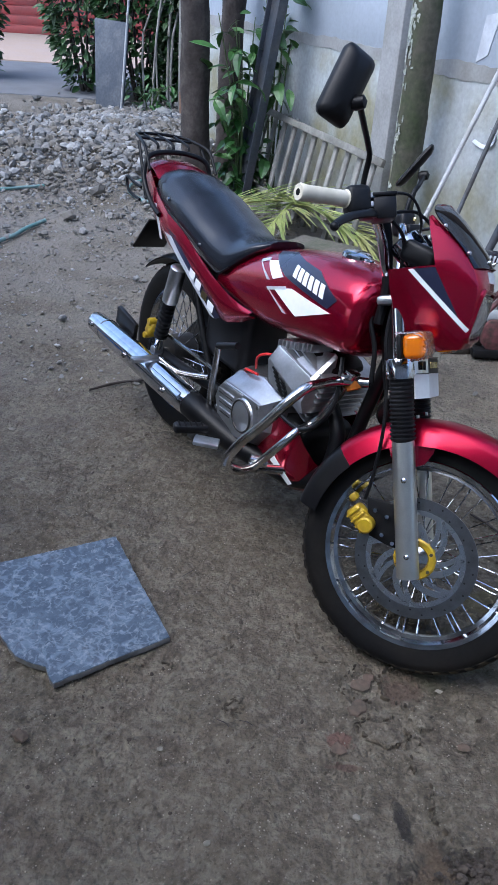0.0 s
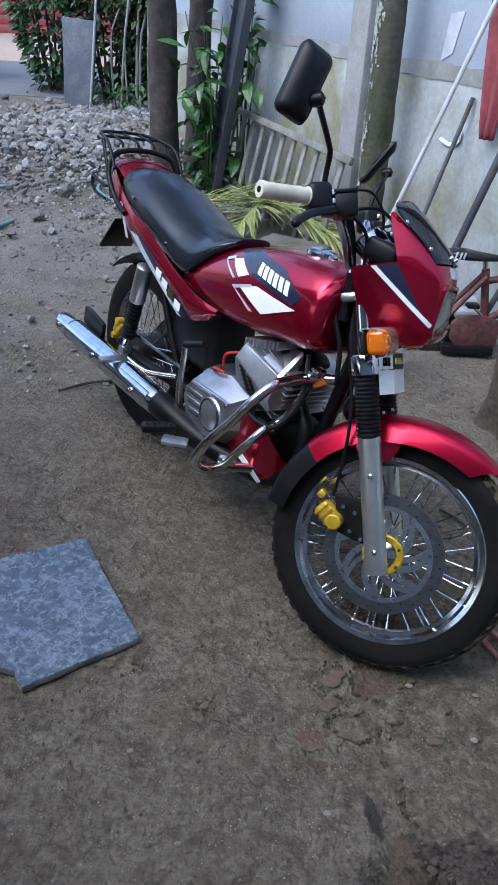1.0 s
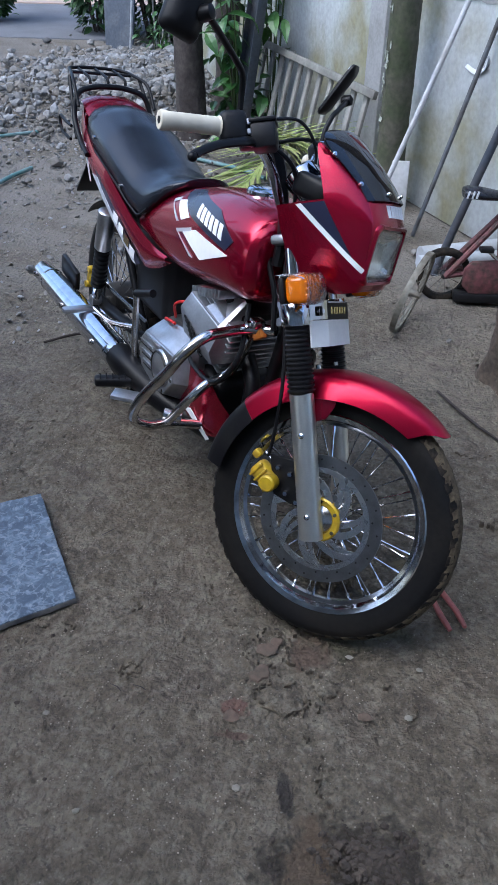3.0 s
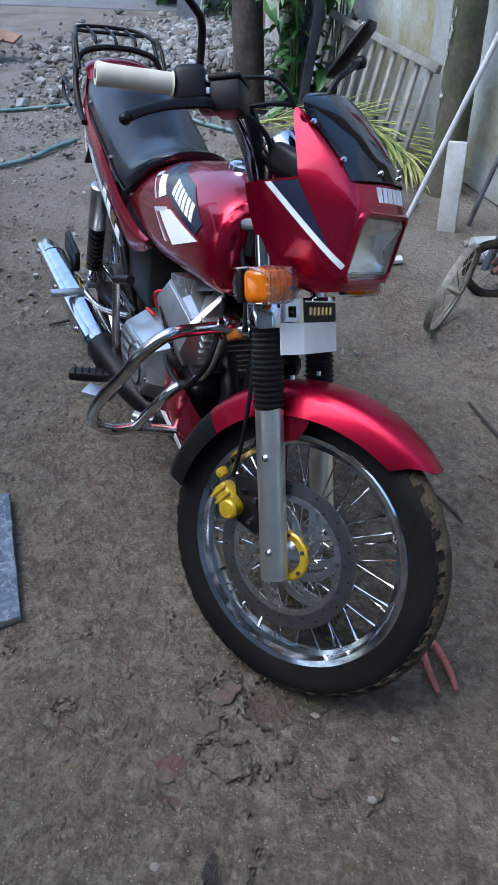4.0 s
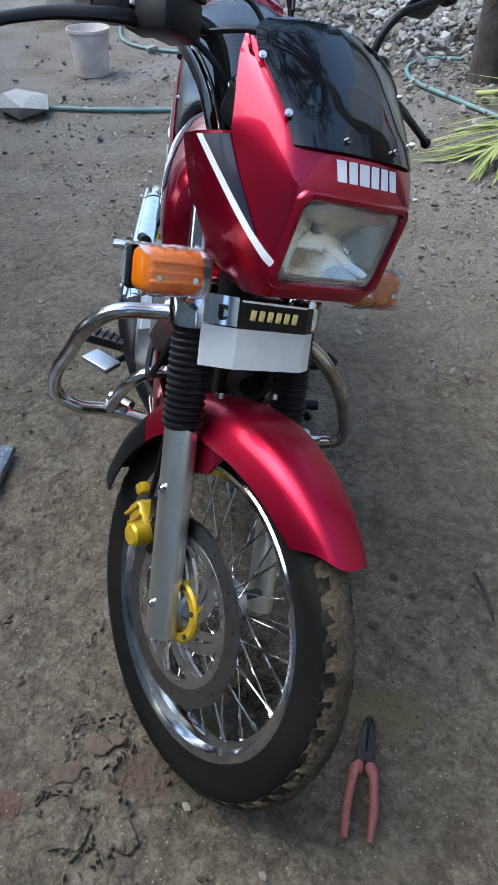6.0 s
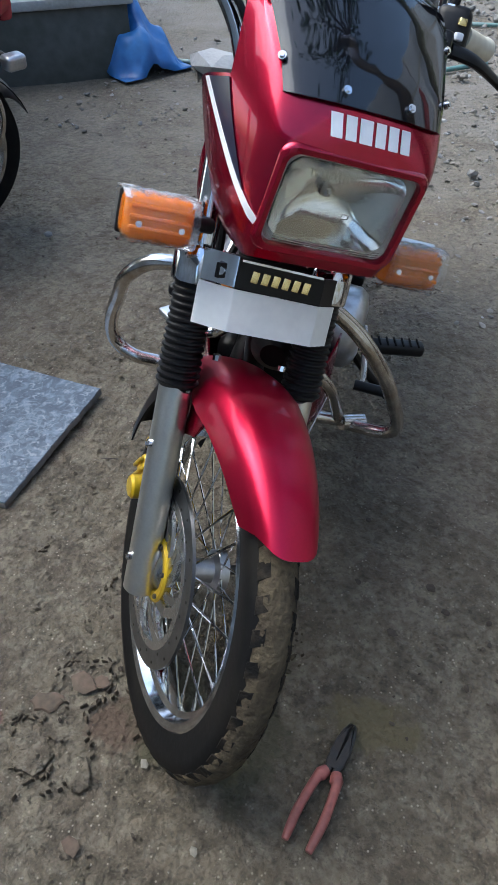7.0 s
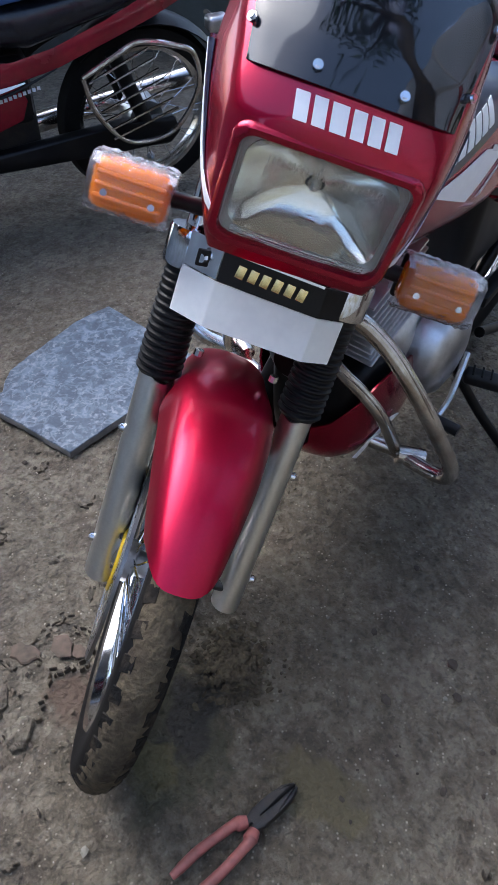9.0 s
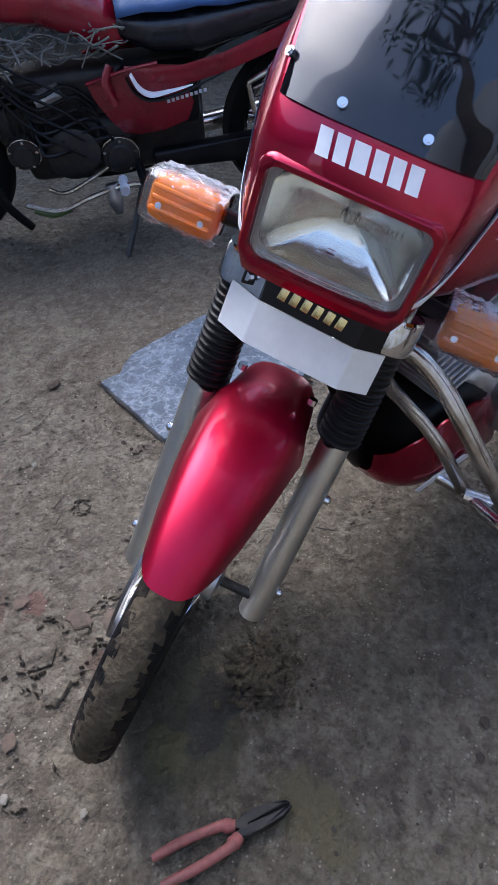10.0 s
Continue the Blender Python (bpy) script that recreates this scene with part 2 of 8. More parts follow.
PALEPOLE = mat("pale_weathered_pole", (0.50, 0.51, 0.52), 0.6, 0.1, 0.12, 50, (0.38, 0.38, 0.36), 8)
DARKPOLE = mat("dull_iron_pole", (0.14, 0.15, 0.165), 0.6, 0.4, 0.2, 50, (0.09, 0.085, 0.08), 9)
PINK = mat("faded_red_bicycle_paint", (0.13, 0.046, 0.050), 0.65, 0.1, 0.35, 60, (0.055, 0.036, 0.030), 26, 0.002)
PVC = mat("grey_white_pvc", (0.42, 0.45, 0.49), 0.5, 0, 0.1, 40, (0.33, 0.34, 0.35), 6)
HOSE = mat("faded_teal_hose", (0.09, 0.19, 0.19), 0.55, 0, 0.15, 40, (0.17, 0.24, 0.24), 5)
TEAL = mat("teal_cloth", (0.02, 0.20, 0.24), 0.8, 0, 0.2, 30, (0.03, 0.28, 0.3), 5)
REDCLOTH = mat("dull_red_cloth", (0.30, 0.075, 0.085), 0.9, 0, 0.2, 30, (0.2, 0.05, 0.06), 5)
BLUEBAG = mat("blue_plastic_sheet", (0.025, 0.11, 0.32), 0.4, 0, 0.2, 20, (0.05, 0.18, 0.44), 6)
NAVYSHEET = mat("dusty_blue_seat_cover", (0.012, 0.05, 0.15), 0.5, 0, 0.2, 20, (0.03, 0.08, 0.19), 6)
REDSTEP = mat("red_oxide_step", (0.30, 0.055, 0.05), 0.6, 0, 0.12, 20, (0.24, 0.06, 0.055), 3)
SANDM = mat("pink_sand", (0.34, 0.26, 0.21), 0.95, 0, 0.12, 40, (0.34, 0.27, 0.23), 3)
ROADM = mat("worn_asphalt", (0.145, 0.15, 0.165), 0.9, 0, 0.15, 80, (0.12, 0.125, 0.135), 2, 0.003)
PLIERH = mat("faded_red_handle", (0.27, 0.085, 0.075), 0.55, 0, 0.18, 120, (0.19, 0.07, 0.06), 40)
TOOLBLACK = mat("oily_black_steel", (0.011, 0.011, 0.013), 0.6, 0.2, 0.3, 200, (0.024, 0.020, 0.017), 60)
IRON = mat("dark_tool_steel", (0.022, 0.022, 0.023), 0.5, 0.3, 0.3, 200, (0.04, 0.035, 0.03), 40)
CRUMB = mat("crumbling_earth", (0.062, 0.049, 0.034), 0.95, 0, 0.35, 60, (0.090, 0.072, 0.050), 30, 0.004)
DARKEARTH = mat("dug_wet_earth", (0.045, 0.034, 0.026), 0.95, 0, 0.35, 60, (0.07, 0.055, 0.042), 12, 0.006)
BUCKET = mat("white_paint_bucket", (0.60, 0.56, 0.54), 0.5, 0, 0.1, 30, (0.46, 0.40, 0.38), 6)
ROOFM = mat("grey_roof_sheet", (0.2, 0.2, 0.21), 0.6, 0.2, 0.15, 30)
LINEM = mat("old_white_dabs", (0.57, 0.60, 0.65), 0.85, 0, 0.08, 60, (0.48, 0.51, 0.56), 12)


def soil():
    """Packed damp earth: brown base, greyer worn patches, pale grit, dark crumbs, relief at three sizes."""
    m = bpy.data.materials.new("packed_earth")
    m.use_nodes = True
    n, l = m.node_tree.nodes, m.node_tree.links
    b = n["Principled BSDF"]
    co = n.new("ShaderNodeTexCoord")

    def noi(s, d=8.0, w=0.0):
        q = n.new("ShaderNodeTexNoise")
        q.inputs["Scale"].default_value, q.inputs["Detail"].default_value, q.inputs["Distortion"].default_value = s, d, w
        l.new(co.outputs["Object"], q.inputs["Vector"])
        return q.outputs["Fac"]

    def rng(v, a, c, lo=0.0, hi=1.0):
        q = n.new("ShaderNodeMapRange")
        q.inputs[1].default_value, q.inputs[2].default_value, q.inputs[3].default_value, q.inputs[4].default_value = a, c, lo, hi
        l.new(v, q.inputs[0])
        return q.outputs[0]

    def mix(fac, a, c):
        q = n.new("ShaderNodeMix")
        q.data_type = "RGBA"
        l.new(fac, q.inputs[0])
        for i, v in ((6, a), (7, c)):
            if isinstance(v, tuple):
                q.inputs[i].default_value = (*v, 1)
            else:
                l.new(v, q.inputs[i])
        return q.outputs[2]

    c = mix(rng(noi(1.1, 6, 0.4), 0.38, 0.64), (0.085, 0.069, 0.046), (0.126, 0.106, 0.074))
    c = mix(rng(noi(5.0, 9, 0.8), 0.46, 0.70), c, (0.159, 0.134, 0.098))
    c = mix(rng(noi(8.5, 9, 0.6), 0.51, 0.66), c, (0.067, 0.051, 0.035))
    # trodden blotches a finger's width across, paler between them
    warp = n.new("ShaderNodeVectorMath")
    warp.operation = "MULTIPLY_ADD"
    wob = n.new("ShaderNodeTexNoise")
    wob.inputs["Scale"].default_value, wob.inputs["Detail"].default_value = 38, 5
    l.new(co.outputs["Object"], wob.inputs["Vector"])
    l.new(wob.outputs["Color"], warp.inputs[0])
    warp.inputs[1].default_value = (0.03, 0.03, 0.03)
    l.new(co.outputs["Object"], warp.inputs[2])
    cell = n.new("ShaderNodeTexVoronoi")
    cell.feature = "SMOOTH_F1"
    cell.inputs["Scale"].default_value, cell.inputs["Smoothness"].default_value = 52, 0.7
    l.new(warp.outputs[0], cell.inputs["Vector"])
    blot = n.new("ShaderNodeMath")
    blot.operation = "MULTIPLY"
    l.new(rng(cell.outputs["Distance"], 0.22, 0.5, 1, 0), blot.inputs[0])
    l.new(rng(noi(7, 6, 0.5), 0.36, 0.60, 0.0, 0.75), blot.inputs[1])
    c = mix(blot.outputs[0], c, (0.061, 0.050, 0.034))
    c = mix(rng(noi(42, 8, 0.4), 0.44, 0.74, 0.0, 0.8), c, (0.186, 0.161, 0.119))
    c = mix(rng(noi(27, 9, 0.6), 0.50, 0.68, 0.0, 0.8), c, (0.057, 0.044, 0.029))
    c = mix(rng(noi(120, 6), 0.52, 0.68, 0.0, 0.6), c, (0.039, 0.031, 0.022))
    c = mix(rng(noi(170, 5), 0.58, 0.74, 0.0, 0.4), c, (0.20, 0.175, 0.135))
    vo = n.new("ShaderNodeTexVoronoi")
    vo.inputs["Scale"].default_value = 90
    l.new(co.outputs["Object"], vo.inputs["Vector"])
    grit = n.new("ShaderNodeMath")
    grit.operation = "MULTIPLY"
    l.new(rng(vo.outputs["Distance"], 0.10, 0.22, 1, 0), grit.inputs[0])
    l.new(rng(noi(23), 0.47, 0.60), grit.inputs[1])
    c = mix(grit.outputs[0], c, (0.27, 0.24, 0.19))
    sep = n.new("ShaderNodeSeparateXYZ")
    l.new(co.outputs["Object"], sep.inputs[0])

    def patch(x, y, rx, ry, turn, rag):
        """An oval spill with a ragged edge: 1 inside, 0 outside."""
        ma = n.new("ShaderNodeMapping")
        ma.vector_type = "TEXTURE"
        ma.inputs["Location"].default_value, ma.inputs["Rotation"].default_value, ma.inputs["Scale"].default_value = (x, y, 0), (0, 0, turn), (rx, ry, 1)
        l.new(co.outputs["Object"], ma.inputs[0])
        ln = n.new("ShaderNodeVectorMath")
        ln.operation = "LENGTH"
        l.new(ma.outputs[0], ln.inputs[0])
        ad = n.new("ShaderNodeMath")
        l.new(ln.outputs["Value"], ad.inputs[0])
        l.new(rng(noi(rag, 7, 0.3), 0.25, 0.75, -0.5, 0.5), ad.inputs[1])
        return rng(ad.outputs[0], 0.75, 1.1, 1.0, 0.0)

    # scraped hollow of wet clay with dark clods, an oil-dark smear, brick dust trodden in, greenish and darker patches
    # where the tyre stands
    c = mix(patch(0.76, 1.12, 0.155, 0.095, 0.2, 24), c, (0.036, 0.028, 0.019))
    c = mix(patch(0.690, 1.135, 0.048, 0.080, -0.15, 22), c, (0.088, 0.063, 0.040))
    c = mix(patch(0.632, 1.250, 0.020, 0.042, 0.25, 40), c, (0.030, 0.024, 0.019))
    c = mix(patch(0.502, 1.425, 0.034, 0.022, 0.1, 40), c, (0.105, 0.058, 0.042))
    c = mix(patch(0.515, 1.36, 0.040, 0.010, 0.1, 40), c, (0.085, 0.055, 0.040))
    c = mix(patch(0.66, 1.60, 0.06, 0.05, 0.3, 30), c, (0.085, 0.058, 0.040))
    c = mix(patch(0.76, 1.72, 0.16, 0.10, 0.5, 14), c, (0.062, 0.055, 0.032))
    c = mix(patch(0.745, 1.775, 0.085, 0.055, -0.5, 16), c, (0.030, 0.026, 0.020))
    c = mix(patch(0.818, 1.700, 0.055, 0.036, 0.3, 26), c, (0.092, 0.080, 0.036))
    c = mix(patch(0.93, 1.93, 0.09, 0.05, 0.6, 20), c, (0.105, 0.088, 0.048))
    # greyer and stonier beyond the yard
    far = n.new("ShaderNodeMath")
    l.new(rng(sep.outputs[1], 2.3, 4.6), far.inputs[0])
    far.operation = "MULTIPLY"
    l.new(rng(noi(2.2, 6), 0.3, 0.55), far.inputs[1])
    c = mix(far.outputs[0], c, (0.165, 0.150, 0.130))
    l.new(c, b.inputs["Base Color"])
    l.new(rng(noi(4), 0.3, 0.7, 0.66, 0.95), b.inputs["Roughness"])
    add = n.new("ShaderNodeMath")
    l.new(noi(75, 9, 0.3), add.inputs[0])
    big = n.new("ShaderNodeMath")
    big.operation = "MULTIPLY"
    big.inputs[1].default_value = 1.7
    l.new(noi(24, 8, 0.5), big.inputs[0])
    l.new(big.outputs[0], add.inputs[1])
    bp = n.new("ShaderNodeBump")
    bp.inputs["Strength"].default_value, bp.inputs["Distance"].default_value = 1.0, 0.018
    l.new(add.outputs[0], bp.inputs["Height"])
    l.new(bp.outputs[0], b.inputs["Normal"])
    return m


SOIL = soil()


# ---- mesh helpers ----
def link(name, bm, material, parent=None, label="", smooth=True, angle=40):
    me = bpy.data.meshes.new(name)
    bmesh.ops.recalc_face_normals(bm, faces=bm.faces[:])
    if smooth:
        for f in bm.faces:
            f.smooth = True
        for e in bm.edges:
            if len(e.link_faces) == 2 and e.calc_face_angle(0) > radians(angle):
                e.smooth = False
    bm.to_mesh(me)
    bm.free()
    me.materials.append(material)
    ob = new(name, me)
    if parent:
        ob.parent = parent
    if label:
        ob["label"] = label
    return ob


def part(name, bm, material, parent, label="", xf=None, smooth=True, angle=40):
    """One mesh under a thing or a part. The parts carry the place in their mesh."""
    if xf is not None:
        bm.transform(xf)
    return link(name, bm, material, parent, label, smooth, angle)


def empty(name, m, label, category, group=""):
    e = new(name)
    e.matrix_world = m
    e.empty_display_size = 0.05
    return tagged(e, label, category, group)


def spline(pts, n=8, closed=False):
    """Catmull-Rom through the points."""
    p = [Vector(q) for q in pts]
    out = []
    m = len(p)
    for i in range(m if closed else m - 1):
        a, b, c, d = (p[(i - 1) % m], p[i], p[(i + 1) % m], p[(i + 2) % m]) if closed else (p[max(i - 1, 0)], p[i], p[i + 1], p[min(i + 2, m - 1)])
        for k in range(n):
            t = k / n
            out.append(0.5 * ((2 * b) + (c - a) * t + (2 * a - 5 * b + 4 * c - d) * t * t + (3 * b - a - 3 * c + d) * t ** 3))
    if not closed:
        out.append(p[-1])
    return out


def tube(pts, r, seg=10, bm=None, closed=False, n=6, smooth=True, flat=1.0):
    """A swept round (or flattened) bar along the points; r may be a list, one radius per given point."""
    bm = bm or bmesh.new()
    path = spline(pts, n, closed) if smooth and len(pts) > 2 else [Vector(q) for q in pts]
    m = len(path)
    rad = [r] * m if isinstance(r, (int, float)) else [float(np.interp(i / (m - 1) * (len(r) - 1), range(len(r)), r)) for i in range(m)]
    up = None
    rings = []
    for i, q in enumerate(path):
        d = (path[(i + 1) % m] - path[i - 1]) if closed else (path[min(i + 1, m - 1)] - path[max(i - 1, 0)])
        d.normalize()
        if up is None:
            up = d.orthogonal().normalized()
        up = (up - d * up.dot(d)).normalized()
        side = d.cross(up)
        rings.append([bm.verts.new(q + rad[i] * (math.cos(a) * up + flat * math.sin(a) * side)) for a in (2 * math.pi * k / seg for k in range(seg))])
    for i in range(m if closed else m - 1):
        a, b = rings[i], rings[(i + 1) % m]
        for k in range(seg):
            bm.faces.new((a[k], a[(k + 1) % seg], b[(k + 1) % seg], b[k]))
    if not closed:
        bm.faces.new(rings[0][::-1])
        bm.faces.new(rings[-1])
    return bm


def loft(rings, bm=None, caps=True, wrap=True):
    """Skin through rings of equal point count."""
    bm = bm or bmesh.new()
    vs = [[bm.verts.new(p) for p in r] for r in rings]
    k = len(vs[0])
    for a, b in zip(vs, vs[1:]):
        for i in range(k if wrap else k - 1):
            bm.faces.new((a[i], a[(i + 1) % k], b[(i + 1) % k], b[i]))
    if caps and wrap:
        bm.faces.new(vs[0][::-1])
        bm.faces.new(vs[-1])
    return bm


def lathe(profile, seg=32, axis="Y", centre=(0, 0, 0), bm=None, closed=False, caps=True):
    """Turns (radius, along) pairs round an axis through centre."""
    bm = bm or bmesh.new()
    c = Vector(centre)
    rings = []
    for j in range(seg):
        a = 2 * math.pi * j / seg
        ca, sa = math.cos(a), math.sin(a)
        ring = []
        for r, h in profile:
            v = {"Y": (r * ca, h, r * sa), "Z": (r * ca, r * sa, h), "X": (h, r * ca, r * sa)}[axis]
            ring.append(bm.verts.new(c + Vector(v)))
        rings.append(ring)
    k = len(profile)
    for j in range(seg):
        a, b = rings[j], rings[(j + 1) % seg]
        for i in range(k if closed else k - 1):
            bm.faces.new((a[i], a[(i + 1) % k], b[(i + 1) % k], b[i]))
    if not closed and caps:
        for i in (0, k - 1):
            if profile[i][0] > 1e-5:
                bm.faces.new([rings[j][i] for j in range(seg)])
    bmesh.ops.remove_doubles(bm, verts=bm.verts[:], dist=1e-6)
    return bm


def box(size, at=(0, 0, 0), bevel=0.0, rot=None, bm=None, seg=2):
    """A block with softened edges."""
    b = bmesh.new()
    bmesh.ops.create_cube(b, size=1)
    bmesh.ops.scale(b, vec=size, verts=b.verts[:])
    if bevel:
        bmesh.ops.bevel(b, geom=b.edges[:], offset=bevel, segments=seg, profile=0.5, affect="EDGES")
    m = Matrix.Translation(at) @ (rot.to_4x4() if rot is not None else Matrix())
    b.transform(m)
    return join(bm, b)


def join(bm, b):
    if bm is None:
        return b
    me = bpy.data.meshes.new("joined")
    b.to_mesh(me)
    bm.from_mesh(me)
    bpy.data.meshes.remove(me)
    b.free()
    return bm


def slab(poly, thick, at=None, bevel=0.0):
    """An outline (list of 3D points in one plane) given thickness along its normal, both ways."""
    bm = bmesh.new()
    p = [Vector(q) for q in poly]
    nrm = sum(((p[i] - p[0]).cross(p[i + 1] - p[0]) for i in range(1, len(p) - 1)), Vector()).normalized() * thick * 0.5
    a, b = [bm.verts.new(q + nrm) for q in p], [bm.verts.new(q - nrm) for q in p]
    bm.faces.new(a)
    bm.faces.new(b[::-1])
    for i in range(len(p)):
        j = (i + 1) % len(p)
        bm.faces.new((a[i], b[i], b[j], a[j]))
    if bevel:
        bmesh.ops.bevel(bm, geom=bm.edges[:], offset=bevel, segments=2, profile=0.5, affect="EDGES")
    return bm


def sheet(grid, thick, bm=None):
    """A grid of points as a shell with real thickness, closed at its rims."""
    bm = bm or bmesh.new()
    R, K = len(grid), len(grid[0])
    g = [[Vector(p) for p in row] for row in grid]
    top = [[bm.verts.new(p) for p in row] for row in g]
    low = []
    for i in range(R):
        row = []
        for j in range(K):
            du = g[min(i + 1, R - 1)][j] - g[max(i - 1, 0)][j]
            dv = g[i][min(j + 1, K - 1)] - g[i][max(j - 1, 0)]
            nn = du.cross(dv)
            nn = nn.normalized() if nn.length > 1e-9 else Vector((0, 0, 1))
            row.append(bm.verts.new(g[i][j] - nn * thick))
        low.append(row)
    for i in range(R - 1):
        for j in range(K - 1):
            bm.faces.new((top[i][j], top[i + 1][j], top[i + 1][j + 1], top[i][j + 1]))
            bm.faces.new((low[i][j], low[i][j + 1], low[i + 1][j + 1], low[i + 1][j]))
    for i in range(R - 1):
        for j in (0, K - 1):
            bm.faces.new((top[i][j], low[i][j], low[i + 1][j], top[i + 1][j]))
    for j in range(K - 1):
        for i in (0, R - 1):
            bm.faces.new((top[i][j], top[i][j + 1], low[i][j + 1], low[i][j]))
    return bm


def rod(a, b, r, seg=8, bm=None):
    return tube([a, b], r, seg, bm)


def rock(size, seed, bm=None, at=(0, 0, 0), flat=0.7):
    """An angular stone: a cube of few faces pulled about."""
    rnd = random.Random(seed)
    b = bmesh.new()
    bmesh.ops.create_icosphere(b, subdivisions=1, radius=size * 0.5)
    ax = Euler([rnd.uniform(0, 6.28) for _ in range(3)]).to_matrix()
    for v in b.verts:
        v.co *= rnd.uniform(0.72, 1.2)
        v.co = ax @ v.co
        v.co.x *= rnd.uniform(0.95, 1.05) * 1.25
        v.co.z *= flat
        v.co = v.co + Vector(at)
    return join(bm, b)


def blob(pts_fn, m):
    return [pts_fn(i / m) for i in range(m)]


# ---- the yard ----
def ground():
    """One sheet to the horizon, close-meshed round the motorcycle, gently uneven."""
    def steps(lo, hi, mid0, mid1, fine):
        v = list(np.arange(mid0, mid1 + 1e-6, fine))
        x, s = mid0, fine
        while x > lo:
            s *= 1.35
            x -= s
            v.insert(0, max(x, lo))
        x, s = mid1, fine
        while x < hi:
            s *= 1.35
            x += s
            v.append(min(x, hi))
        return v
    xs, ys = steps(-300, 300, -0.9, 1.5, 0.0115), steps(-300, 300, 0.85, 3.0, 0.0115)
    vs = []
    for y in ys:
        for x in xs:
            p = Vector((x, y, 0))
            z = 0.010 * noise.noise(p * 2.3) + 0.005 * noise.noise(p * 7) + 0.0035 * noise.noise(p * 19)
            if -1.2 < x < 1.8 and 0.6 < y < 3.3:
                rough = 0.5 + 0.5 * noise.noise(p * 3.1 + Vector((5, 0, 0)))
                z += (0.0016 + 0.003 * rough) * noise.noise(p * 41) + 0.0014 * noise.noise(p * 78)
                z -= 0.004 * max(0.0, 0.10 - abs(noise.noise(p * 8.5 + Vector((0, 9, 0))))) / 0.10 * max(0.0, rough - 0.35)
            z -= 0.022 * math.exp(-(((x - 0.69) / 0.07) ** 2 + ((y - 1.13) / 0.10) ** 2))
            z += 0.012 * math.exp(-(((x - 0.81) / 0.07) ** 2 + ((y - 1.15) / 0.06) ** 2))
            vs.append((x, y, z - 0.004))
    k = len(xs)
    fs = [(j * k + i, j * k + i + 1, (j + 1) * k + i + 1, (j + 1) * k + i) for j in range(len(ys) - 1) for i in range(k - 1)]
    me = bpy.data.meshes.new("ground")
    me.from_pydata(vs, [], fs)
    for f in me.polygons:
        f.use_smooth = True
    me.materials.append(SOIL)
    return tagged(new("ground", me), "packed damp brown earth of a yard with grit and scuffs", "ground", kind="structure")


ground()

# wall frame: s along the wall, o out from it towards the yard, h up
WD, WN, WP = Vector((0.5, -0.866025, 0)), Vector((-0.866025, -0.5, 0)), Vector((1.2, 4.5, 0))


def wl(s, o, h):
    return WP + WD * s + WN * o + Vector((0, 0, h))


WALLROT = Matrix((WD, WN * -1, Vector((0, 0, 1)))).transposed()


def wallbox(name, s0, s1, o0, o1, h0, h1, m, parent=None, bevel=0.004):
    b = box((abs(s1 - s0), abs(o1 - o0), h1 - h0), (0, 0, 0), bevel)
    b.transform(Matrix.Translation(wl((s0 + s1) / 2, (o0 + o1) / 2, (h0 + h1) / 2)) @ WALLROT.to_4x4())
    return link(name, b, m, parent)


def garden_wall():
    w = wallbox("wall_north", -4.3, 6.0, -0.14, -0.02, -0.2, 2.35, CEMENT)
    tagged(w, "cement garden wall painted pale blue-grey with stained foot", "wall", kind="structure")
    s = -4.3
    while s < 5.9:
        e = min(s + 3.4, 6.0)
        for h0, h1, mm in ((0.0, 1.055, MOSSWALL), (1.105, 1.72, WALLM), (1.765, 2.34, WALLM)):
            wallbox("panel", s + 0.006, e - 0.006, -0.02, 0.0, h0, h1, mm, w, 0.006)
        s = e
    for h in (1.08, 1.742):
        # smeared mortar along the joint between the courses, with an uneven edge
        rnd = random.Random(int(h * 100))
        n = 200
        up, lo = [], []
        a = b = 0.02
        for k in range(n + 1):
            a += rnd.uniform(-0.008, 0.008) + (0.026 - a) * 0.2
            b += rnd.uniform(-0.008, 0.008) + (0.026 - b) * 0.2
            q = -4.3 + 10.3 * k / n
            up.append(wl(q, 0.004, h + 0.012 + max(0.004, a)))
            lo.append(wl(q, 0.004, h - 0.012 - max(0.004, b)))
        part("mortar_joint", sheet([up, lo], 0.02), CEMENT, w, "rough grey mortar smeared along the joint")
    return w


WALL = garden_wall()
tagged(wallbox("wall_post", -0.99, -0.81, -0.02, 0.055, -0.1, 2.4, CEMENT, None, 0.008), "grey cement post of the garden wall", "post", kind="structure")


def dabs():
    """Old white paint marks on the wall: a torn paper square and a curved dab."""
    a = slab([wl(-0.2, 0.004, 1.13), wl(-0.12, 0.004, 1.17), wl(-0.075, 0.004, 1.36), wl(-0.18, 0.004, 1.34)], 0.003)
    ob = link("paper_scrap", a, LINEM)
    tagged(ob, "torn white paper scrap stuck on the wall", "paper")
    pts = [wl(-0.10, 0.002, 0.775), wl(-0.02, 0.002, 0.76), wl(0.045, 0.002, 0.785), wl(0.055, 0.002, 0.83), wl(0.01, 0.002, 0.85)]
    m = link("paint_mark", tube(pts, [0.012, 0.016, 0.02, 0.014, 0.008], 6, flat=0.25), LINEM, WALL, "curved dab of old white paint")
    return m


dabs()


